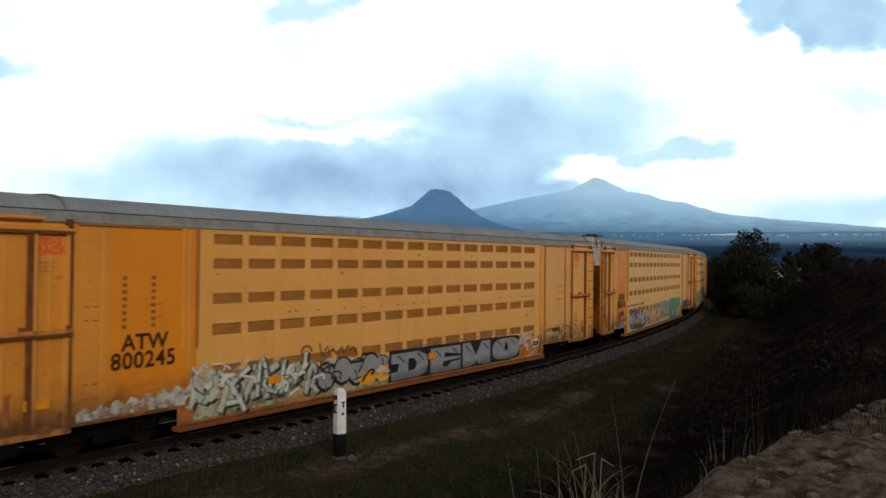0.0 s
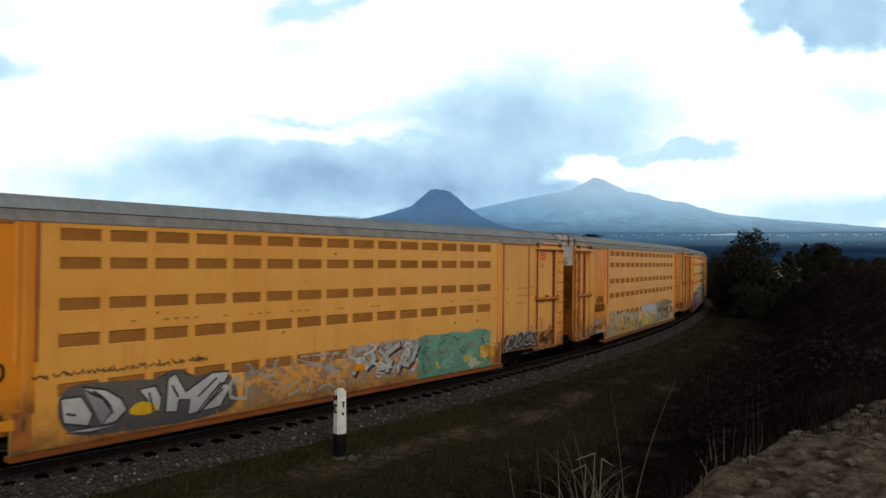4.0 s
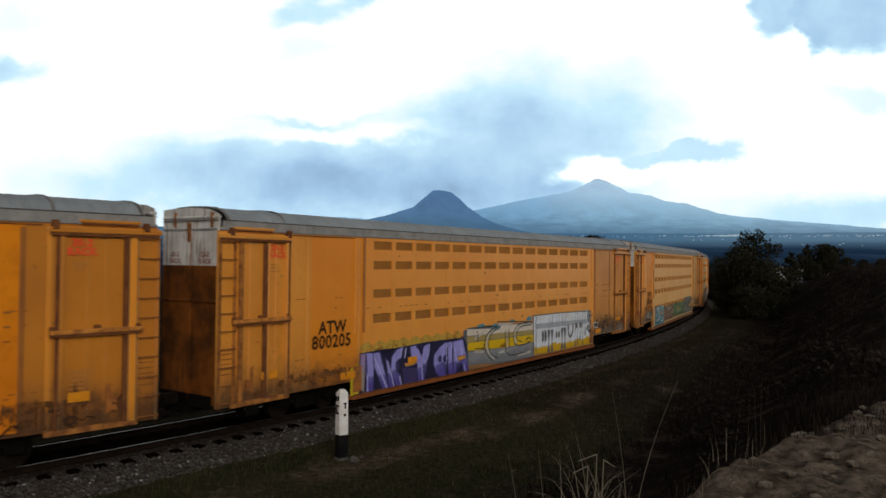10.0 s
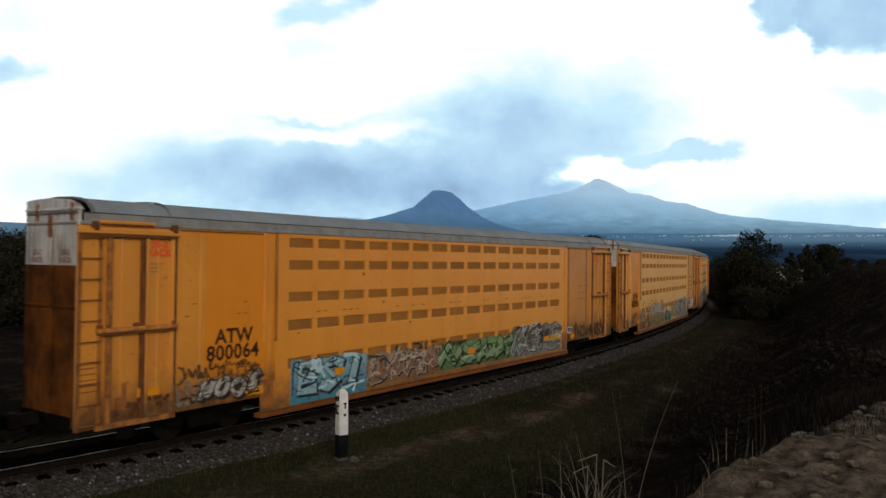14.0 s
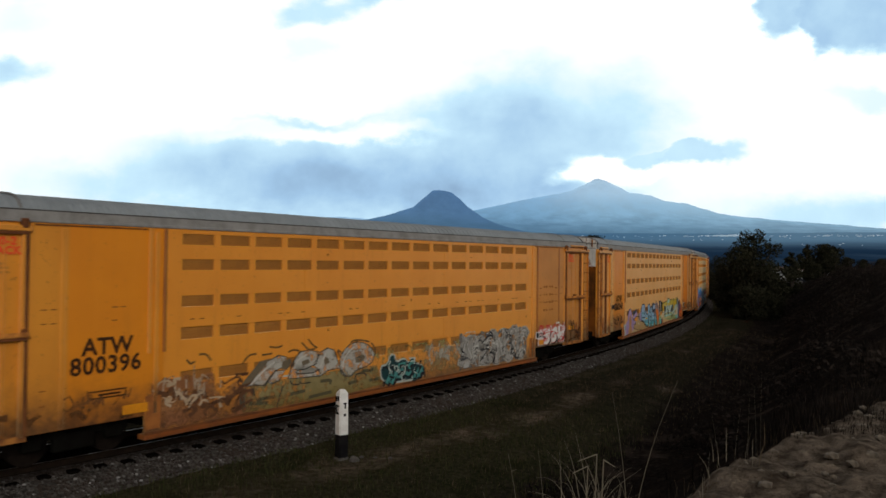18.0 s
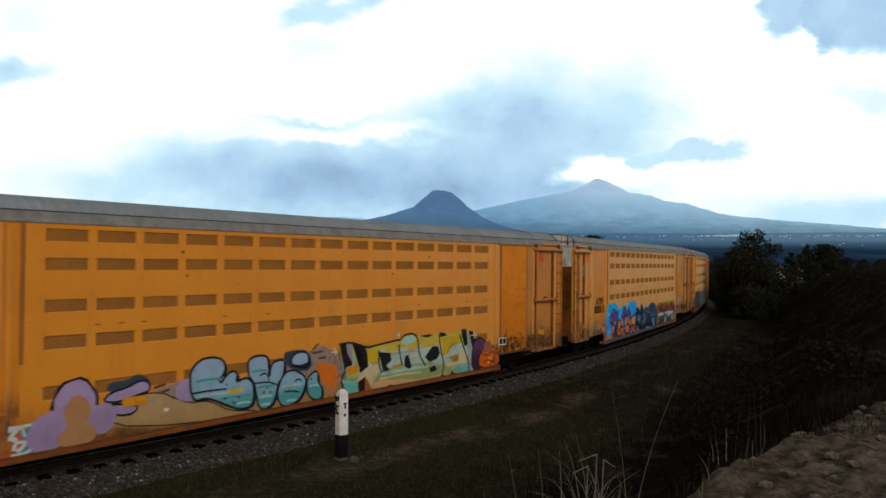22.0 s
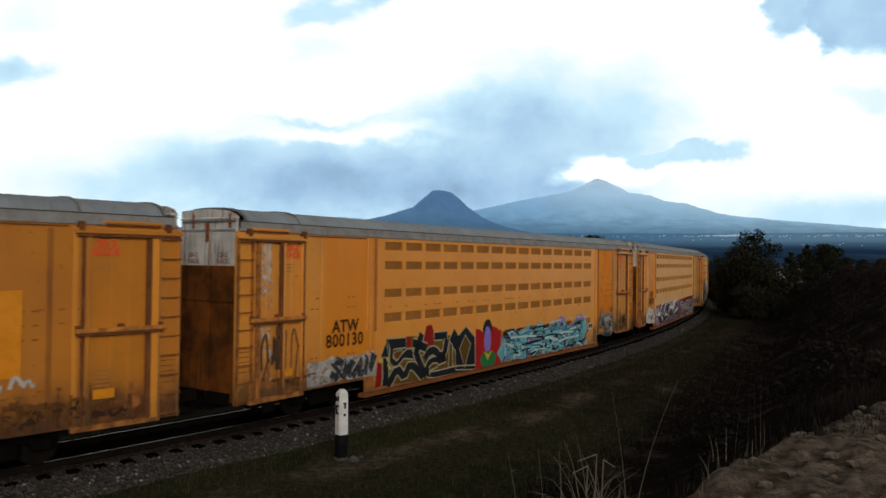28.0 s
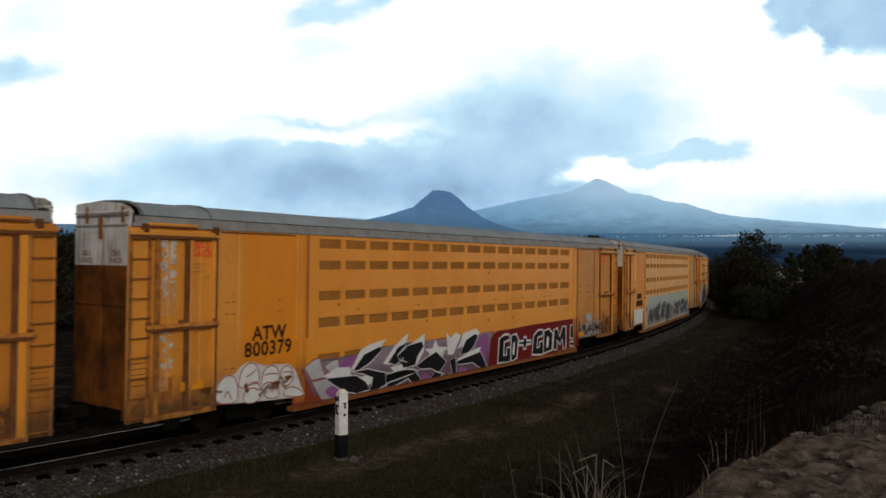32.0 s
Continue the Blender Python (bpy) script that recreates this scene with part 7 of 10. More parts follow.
def piece_violet(c):
    p = piece(c, [(-8.49, 0.37), (-8.45, 1.55), (-7.52, 1.58), (-7.25, 1.35), (-6.69, 1.56), (-4.98, 1.61), (-3.93, 1.57), (-2.78, 1.59), (-2.61, 1.36), (-2.47, 0.38), (-6.52, 0.37)], 2, spray((0.022, 0.020, 0.055), fade=0.06), name="spray_paint", label="violet letters on a dark ground")
    fill = spray((0.085, 0.065, 0.30), (0.12, 0.11, 0.36), 0.5, 0.72, 0.06, (0.29, 0.28, 0.66), 0.78, 0.86)
    pale, dark = spray((0.42, 0.42, 0.80), fade=0.06), spray((0.045, 0.04, 0.13), fade=0.05)
    piece(p, [(-8.44, 0.57), (-8.41, 1.51), (-8.19, 1.53), (-8.21, 1.21), (-8.24, 0.37)], 4, spray((0.30, 0.26, 0.22), (0.30, 0.22, 0.42), 0.9, 1.2, 0.3))
    for pts in ([(-8.17, 1.54), (-7.84, 1.51), (-7.8, 1.11), (-7.81, 0.37), (-8.17, 0.37), (-8.11, 0.98)], [(-7.85, 1.51), (-7.53, 1.51), (-7.04, 0.37), (-7.36, 0.37), (-7.8, 1.11)], [(-7.25, 1.33), (-7.08, 1.18), (-6.75, 0.37), (-7.04, 0.37)], [(-6.99, 0.94), (-6.94, 1.31), (-6.69, 1.51), (-6.35, 1.57), (-6.45, 1.22), (-6.68, 1.15), (-6.71, 0.87), (-6.5, 0.72), (-6.38, 0.37), (-6.67, 0.37), (-6.87, 0.61)],
                [(-5.99, 1.53), (-5.63, 1.57), (-5.34, 1.16), (-5.23, 1.5), (-4.93, 1.55), (-5, 1.09), (-5.27, 0.89), (-5.16, 0.38), (-5.53, 0.37), (-5.59, 0.94), (-5.91, 1.11)], [(-4.68, 0.88), (-4.63, 1.16), (-4.29, 1.4), (-3.87, 1.54), (-3.86, 0.92), (-4.09, 0.81), (-3.87, 0.37), (-4.26, 0.37), (-4.53, 0.56)], [(-3.83, 1.49), (-3.57, 1.52), (-3.5, 0.73), (-3.4, 0.37), (-3.72, 0.37), (-3.8, 0.77)], [(-3.5, 1.49), (-2.86, 1.54), (-2.6, 0.91), (-2.45, 0.37), (-2.77, 0.37), (-2.92, 0.72), (-3.23, 0.72), (-3.28, 0.37), (-3.44, 0.37)]):
        piece(p, pts, 6, fill, dark, 0.045)
    piece(p, [(-6.39, 0.91), (-5.59, 0.82), (-5.58, 0.37), (-6.29, 0.37)], 5, spray((0.05, 0.04, 0.13), fade=0.05))
    for pts in ([(-6.77, 1.11), (-6.63, 1.16), (-6.52, 1.03), (-6.56, 0.83), (-6.71, 0.82)], [(-4.13, 0.95), (-4.05, 1.08), (-3.86, 1.09), (-3.77, 0.91), (-3.97, 0.8)], [(-4.42, 0.99), (-4.32, 1.12), (-4.17, 1.07), (-4.2, 0.86), (-4.36, 0.88)], [(-5.71, 1.53), (-5.6, 1.57), (-5.5, 1.45), (-5.63, 1.44)], [(-5.47, 1.53), (-5.31, 1.54), (-5.31, 1.43)]):
        piece(p, pts, 10, dark, soft=1)
    for pts in ([(-6.3, 1.05), (-5.75, 1.07), (-5.68, 0.94), (-6.21, 0.92)], [(-3.22, 0.94), (-2.74, 0.99), (-2.62, 0.84), (-3.12, 0.78)]):
        piece(p, pts, 11, spray((0.56, 0.27, 0.06), fade=0.1), dark, 0.03)
    for pts in ([(-8.1, 0.92), (-8.09, 0.37)], [(-7.81, 1.42), (-7.48, 0.89), (-7.15, 0.37)], [(-7.16, 1.19), (-6.93, 0.74), (-6.81, 0.38)], [(-6.43, 1.53), (-6.48, 1.25)], [(-6.53, 0.68), (-6.43, 0.37)], [(-4.91, 1.52), (-4.97, 1.12), (-5.23, 0.93)], [(-5.33, 0.89), (-5.29, 0.37)], [(-3.87, 1.47), (-3.88, 0.86)], [(-3.55, 1.46), (-3.62, 0.89)], [(-3.05, 1.47), (-2.88, 0.94)], [(-6.22, 1.51), (-6.27, 1.2)], [(-3.36, 1.24), (-3.27, 0.84)], [(-2.76, 0.63), (-2.67, 0.37)]):
        stroke(p, pts, 12, pale, 0.05)
    q = piece(c, [(-2.76, 0.63), (-2.82, 1.81), (-2.48, 1.9), (-0.24, 1.78), (-0.12, 1.9), (2.63, 1.8), (2.72, 0.37), (-0.09, 0.4)], 1, spray((0.12, 0.125, 0.14), fade=0.15), name="spray_paint", label="grey and yellow block letters")
    for m, pts in ((spray((0.58, 0.52, 0.45), fade=0.12), [(-2.58, 1.85), (-0.21, 1.74), (-0.11, 1.85), (2.64, 1.75), (2.64, 1.49), (-0.11, 1.55), (-2.57, 1.62)]), (spray((0.34, 0.27, 0.10), fade=0.12), [(-2.57, 1.6), (-0.11, 1.54), (2.64, 1.48), (2.64, 1.33), (0.14, 1.35), (-2.57, 1.39)]), (spray((0.62, 0.41, 0.008), fade=0.06), [(-2.51, 1.37), (0.14, 1.33), (2.64, 1.31), (2.65, 1), (0.15, 0.98), (-2.5, 1.08)]),
                   (spray((0.17, 0.18, 0.20), (0.24, 0.25, 0.28), 0.6, 1.0, 0.12), [(-2.46, 1.03), (0.15, 0.96), (2.65, 0.96), (2.66, 0.42), (-0.09, 0.47), (-2.45, 0.56)]), (spray((0.08, 0.22, 0.27), fade=0.1), [(-0.92, 1.82), (-0.26, 1.88), (-0.26, 1.68), (-0.78, 1.69)]), (spray((0.36, 0.16, 0.02), fade=0.1), [(-0.2, 1.11), (0.15, 1.16), (0.35, 1.06), (0.1, 0.95), (-0.15, 0.99)])):
        piece(q, pts, 4, m)
    for pts in ([(-0.46, 1.78), (-0.88, 1.75), (-1.28, 1.52), (-1.38, 1.19), (-1.20, 0.82), (-0.72, 0.57)], [(-0.39, 1.71), (-0.74, 1.67), (-1.01, 1.42), (-1.08, 1.08), (-0.86, 0.77), (-0.37, 0.62)], [(0.17, 1.63), (0.24, 0.67), (1.10, 0.61), (1.79, 0.66)], [(0.48, 1.67), (0.53, 0.92)], [(2.12, 1.82), (1.33, 1.82), (0.92, 1.63), (0.81, 1.26), (1.02, 0.97), (1.78, 0.94), (2.37, 1.07)], [(2.40, 1.71), (1.51, 1.72), (1.13, 1.53), (1.05, 1.31), (1.26, 1.13), (1.60, 1.08)], [(-2.06, 1.84), (-1.36, 1.87), (-0.46, 1.83)], [(-0.42, 1.99), (0.92, 1.92), (2.42, 1.84)], [(-0.42, 1.99), (-0.39, 1.70)], [(-2.04, 1.11), (-1.67, 1.11), (-1.34, 1.05)], [(-1.51, 1.07), (-1.34, 1.15), (-1.44, 1.27)], [(1.87, 1.09), (2.09, 1.22), (2.41, 1.14)], [(-1.93, 1.73), (-1.80, 1.65), (-1.86, 1.33)]):
        stroke(q, pts, 7, spray((0.05, 0.05, 0.052), fade=0.2), 0.045)
    for pts in ([(-0.64, 1.71), (-1.09, 1.60), (-1.23, 1.24), (-1.07, 0.87), (-0.62, 0.62)], [(0.32, 1.62), (0.38, 0.79)], [(2.26, 1.76), (1.42, 1.76), (1.02, 1.58), (0.93, 1.28), (1.14, 1.03)], [(-2.05, 1.48), (-1.68, 1.57), (-1.48, 1.68)], [(1.19, 0.60), (1.79, 0.57), (2.33, 0.63)], [(-0.39, 1.90), (0.75, 1.83)], [(-0.30, 0.82), (0.15, 0.83)], [(-2.04, 1.01), (-1.41, 0.96)]):
        stroke(q, pts, 6, spray((0.46, 0.45, 0.42), fade=0.5), 0.09)
    for pts in ([(-1.93, 1.95), (-1.36, 2.00), (-1.32, 1.90), (-1.87, 1.86)], [(-0.89, 1.86), (-0.47, 1.98), (-0.45, 1.82)], [(0.47, 1.96), (0.75, 2.04), (1.08, 1.93)], [(1.85, 1.92), (2.12, 2.08), (2.41, 2.04), (2.42, 1.87)]):
        piece(q, pts, 3, spray((0.10, 0.26, 0.33), fade=0.4), soft=1)


def piece_silver(c):
    f = piece(c, [(-7.84, 0.91), (-7.85, 1.35), (-7.58, 1.64), (-6.44, 1.56), (-5.44, 1.49), (-5.13, 1.74), (-4.8, 1.43), (-3.9, 1.53), (-3.47, 1.29), (-3.28, 0.55), (-4.78, 0.4), (-6.03, 0.46), (-7.52, 0.51)], 0, spray((0.07, 0.07, 0.075), (0.12, 0.11, 0.10), 0.5, 1.2, 0.3), soft=1, name="spray_paint", label="silver letters with dark outlines")
    silver, dark = spray((0.34, 0.35, 0.37), (0.52, 0.52, 0.52), 0.5, 1.4, 0.2), spray((0.03, 0.03, 0.035), fade=0.15)
    for pts in ([(-7.8, 1.35), (-7.36, 1.35), (-7.1, 0.95), (-7.21, 0.71), (-7.73, 0.84)], [(-7.33, 1.54), (-6.82, 1.42), (-6.47, 1.19), (-6.33, 0.93), (-6.58, 0.7), (-6.9, 0.68), (-6.68, 0.93), (-6.89, 1.24), (-7.18, 1.4)], [(-5.39, 0.73), (-5.34, 1.48), (-5.13, 1.58), (-4.86, 1.12), (-4.13, 1.49), (-3.62, 1.47), (-3.75, 1.22), (-4.43, 0.6), (-4.79, 0.57), (-4.75, 0.92), (-5.03, 0.96), (-5.09, 0.69)], [(-4.52, 0.62), (-3.89, 1.21), (-3.56, 1.11), (-3.88, 0.63)], [(-6.05, 1.32), (-5.65, 1.36), (-5.48, 1.07), (-5.55, 0.75), (-5.8, 0.99)], [(-7.7, 0.65), (-7.17, 0.68), (-6.61, 0.63), (-7.17, 0.57)]):
        piece(f, pts, 3, silver, dark, 0.05)
    piece(f, [(-6.35, 0.85), (-6.08, 1.08), (-5.64, 0.97), (-5.57, 0.78), (-6.04, 0.74)], 7, spray((0.62, 0.38, 0.02), fade=0.1), soft=1)
    for pts in ([(-7.67, 1.03), (-7.46, 0.97)], [(-5.23, 1.32), (-5.05, 1.02)], [(-4.53, 0.96), (-3.99, 1.35)], [(-4.34, 0.69), (-3.8, 1.07)], [(-7.11, 1.43), (-6.77, 1.17), (-6.66, 0.89)], [(-5.81, 1.23), (-5.68, 0.77)]):
        stroke(f, pts, 8, dark, 0.05)


def piece_tall(c):
    v = piece(c, [(-6.08, 1.03), (-5.01, 1.12), (-4.08, 1.08), (-2.62, 1.13), (-0.98, 1.09), (-0.71, 0.49), (-2.29, 0.41), (-4.06, 0.42), (-4.99, 0.41), (-6.18, 0.44)], 0, spray((0.21, 0.16, 0.055), (0.27, 0.22, 0.10), 0.4, 0.9, 0.65), name="spray_paint", label="worn white and olive slanted letters")
    white, dark = spray((0.28, 0.26, 0.17), (0.44, 0.43, 0.39), 0.75, 1.05, 0.75), spray((0.05, 0.045, 0.035), fade=0.3)
    for pts in ([(-6.08, 1.06), (-5.75, 1.21), (-5.27, 1.63), (-4.89, 1.75), (-4.61, 1.68), (-4.74, 1.43), (-5.01, 1.36), (-5.20, 1.21), (-5.38, 1.02), (-5.69, 1.08)], [(-5.26, 1.09), (-5.01, 1.35), (-4.67, 1.34), (-4.85, 1.10), (-5.13, 1.03)], [(-4.56, 1.10), (-4.42, 1.49), (-4.16, 1.77), (-3.81, 1.80), (-3.44, 1.71), (-3.50, 1.40), (-3.94, 1.29), (-4.22, 1.29), (-4.27, 1.19), (-3.66, 1.16), (-3.36, 1.23), (-3.35, 1.04), (-4.08, 1.07)], [(-3.62, 1.35), (-3.38, 1.70), (-3.09, 1.79), (-2.84, 1.71), (-2.56, 1.17), (-2.85, 1.17), (-3.07, 1.16), (-3.33, 1.05), (-3.44, 1.23)], [(-2.58, 1.14), (-2.59, 1.47), (-2.32, 1.77), (-1.92, 1.88), (-1.42, 1.78), (-1.09, 1.50), (-1.14, 1.22), (-1.49, 1.09), (-1.91, 1.04), (-2.13, 0.87), (-2.52, 0.97)]):
        piece(v, pts, 3, white, dark, 0.03, 1 if len(pts) == 11 else 0)
    for pts in ([(-6.18, 1.06), (-5.82, 1.40), (-5.52, 1.65), (-5.18, 1.70), (-5.39, 1.50), (-5.75, 1.21), (-6.06, 1.05)], [(-6.15, 1.02), (-5.98, 1.04), (-5.98, 0.55), (-6.15, 0.51)], [(-3.24, 1.47), (-3.10, 1.53), (-2.99, 1.37), (-3.20, 1.33)], [(-1.95, 1.40), (-1.67, 1.49), (-1.48, 1.40), (-1.65, 1.26), (-1.91, 1.25)], [(-4.76, 1.58), (-4.49, 1.63), (-4.43, 1.54), (-4.59, 1.34), (-4.79, 1.38)], [(-4.08, 1.51), (-3.81, 1.56), (-3.77, 1.45), (-4.05, 1.38)]):
        piece(v, pts, 5, spray((0.08, 0.07, 0.05), (0.15, 0.12, 0.08), 0.6, 1.2, 0.4))
    for pts in ([(-5.35, 1.00), (-5.17, 1.21), (-4.98, 1.38)], [(-4.73, 0.94), (-4.84, 0.70), (-4.93, 0.40)], [(-4.56, 1.10), (-4.37, 1.59), (-4.08, 1.80)], [(-2.58, 1.15), (-2.38, 0.95), (-2.34, 0.80)], [(-1.25, 1.79), (-1.06, 1.61), (-1.08, 1.41)], [(-2.59, 1.47), (-2.71, 1.75), (-2.51, 1.57)], [(-1.94, 0.78), (-1.94, 0.94), (-1.49, 0.93), (-1.47, 0.78)], [(-4.48, 1.05), (-4.41, 0.92), (-4.14, 0.91)], [(-2.04, 1.92), (-1.76, 1.92), (-1.34, 1.83)], [(-5.75, 1.01), (-5.69, 0.82)], [(-4.14, 1.04), (-4.14, 0.91), (-3.72, 0.91)]):
        stroke(v, pts, 8, dark, 0.04)
    for pts in ([(-5.62, 0.69), (-5.00, 0.69)], [(-4.47, 0.68), (-3.93, 0.71)], [(-3.36, 0.89), (-2.92, 0.89), (-2.99, 0.77)], [(-2.22, 0.69), (-1.82, 0.73)], [(-5.86, 0.63), (-5.25, 0.57)], [(-1.66, 0.99), (-1.15, 0.97)], [(-3.79, 0.51), (-2.91, 0.55)], [(-1.32, 0.68), (-0.89, 0.68)]):
        stroke(v, pts, 7, spray((0.09, 0.08, 0.045), fade=0.5), 0.09)
    for pts in ([(-6.09, 1.65), (-5.89, 1.85), (-5.63, 1.86)], [(-5.46, 1.81), (-5.12, 1.82)], [(-4.09, 2.02), (-3.81, 1.78), (-3.56, 1.82)], [(-3.85, 2.10), (-3.67, 1.91), (-3.49, 1.83)], [(-5.22, 2.00), (-4.93, 1.95), (-4.77, 2.00)], [(-7.70, 1.91), (-7.60, 1.79), (-7.47, 1.85)], [(-7.37, 2.00), (-7.16, 2.00), (-7.02, 1.82)], [(-2.16, 1.87), (-2.00, 1.93), (-1.84, 1.87)], [(-4.56, 1.81), (-4.36, 1.86), (-4.16, 1.80)]):
        stroke(v, pts, 9, spray((0.14, 0.08, 0.03), fade=0.4), 0.05)
    for pts in ([(-5.81, 1.09), (-5.39, 1.42), (-5.02, 1.60)], [(-4.35, 1.34), (-4.22, 1.58), (-3.88, 1.68)], [(-3.37, 1.28), (-3.16, 1.66)], [(-2.46, 1.19), (-2.39, 1.51), (-2.00, 1.73)], [(-4.75, 1.18), (-4.49, 1.19)]):
        stroke(v, pts, 6, spray((0.52, 0.50, 0.45), fade=0.4), 0.05)


def piece_arches(c):
    m = piece(c, [(2.04, 0.59), (2.11, 1.63), (2.6, 1.68), (3.22, 1.61), (3.65, 1.81), (4.82, 1.83), (6.14, 1.82), (7, 1.77), (7.5, 1.56), (7.58, 0.68), (6.16, 0.55), (4.25, 0.49)], 0, spray((0.13, 0.09, 0.05), (0.24, 0.17, 0.09), 0.5, 1.3, 0.8), soft=1, name="spray_paint", label="dark bubble letters with pale outlines")
    pale, blue = spray((0.50, 0.51, 0.46), fade=0.3), spray((0.17, 0.24, 0.27), (0.26, 0.31, 0.32), 0.6, 1.3, 0.4)
    piece(m, [(2.04, 0.57), (2.12, 1.58), (2.6, 1.68), (3.01, 1.7), (3.52, 1.46), (3.62, 0.99), (3.79, 0.5), (3.24, 0.46)], 1, blue, soft=1)
    grey = spray((0.26, 0.17, 0.09), (0.34, 0.27, 0.17), 0.6, 1.4, 0.95)
    for pts in ([(3.63, 0.65), (3.57, 1.39), (3.7, 1.71), (3.9, 1.73), (4.04, 1.51), (4.06, 0.65)], [(4.06, 0.65), (4.06, 1.48), (4.22, 1.75), (4.51, 1.79), (4.68, 1.55), (4.67, 0.69)], [(4.67, 0.69), (4.7, 1.53), (4.9, 1.75), (5.15, 1.75), (5.31, 1.53), (5.32, 0.69)], [(5.32, 0.69), (5.34, 1.53), (5.57, 1.75), (5.89, 1.75), (6.09, 1.52), (6.1, 0.68)], [(6.1, 0.68), (6.12, 1.44), (6.36, 1.73), (6.86, 1.76), (7.31, 1.66), (7.47, 1.35), (7.42, 0.76)]):
        piece(m, pts, 3, grey, pale, 0.045, 2)
    for pts in ([(3.88, 1.53), (3.84, 1.19), (3.94, 0.71)], [(4.34, 1.59), (4.4, 1.23), (4.33, 0.84)], [(4.98, 1.57), (4.93, 1.18), (5.04, 0.83)], [(5.62, 1.52), (5.76, 1.18), (5.66, 0.84)], [(6.57, 1.5), (6.52, 1.08), (6.9, 0.9)], [(6.89, 1.54), (7.02, 1.16), (6.87, 0.96)], [(3.22, 1.49), (3.02, 1.08), (3.28, 0.59)], [(3.68, 0.5), (4.6, 0.53), (6.16, 0.57), (7.48, 0.67)], [(2.8, 1.55), (2.92, 1.09), (2.72, 0.68)]):
        stroke(m, pts, 7, pale, 0.035)
    g = random.Random(202)
    tangle(m, 3.6, 7.6, 0.5, 1.3, spray((0.09, 0.07, 0.05), fade=0.4), g, 26, 0.07, 0.5, 6)
    tangle(m, 1.8, 7.6, 0.5, 1.6, pale, g, 22, 0.03, 0.6, 10)
    tangle(m, 1.6, 3.6, 0.45, 1.5, blue, g, 10, 0.08, 0.5, 8)
    piece(c, [(7.39, 0.92), (7.44, 1.21), (7.63, 1.33), (7.95, 1.29), (8.12, 1.05), (7.96, 0.88), (7.67, 0.78)], 2, spray((0.20, 0.11, 0.05), fade=0.5), pale, 0.045, 2, name="spray_paint", label="small round tag with a pale outline")
    stroke(c, [(7.57, 1.04), (7.73, 1.15), (7.89, 1.05), (7.7, 0.91)], 6, pale, 0.035)


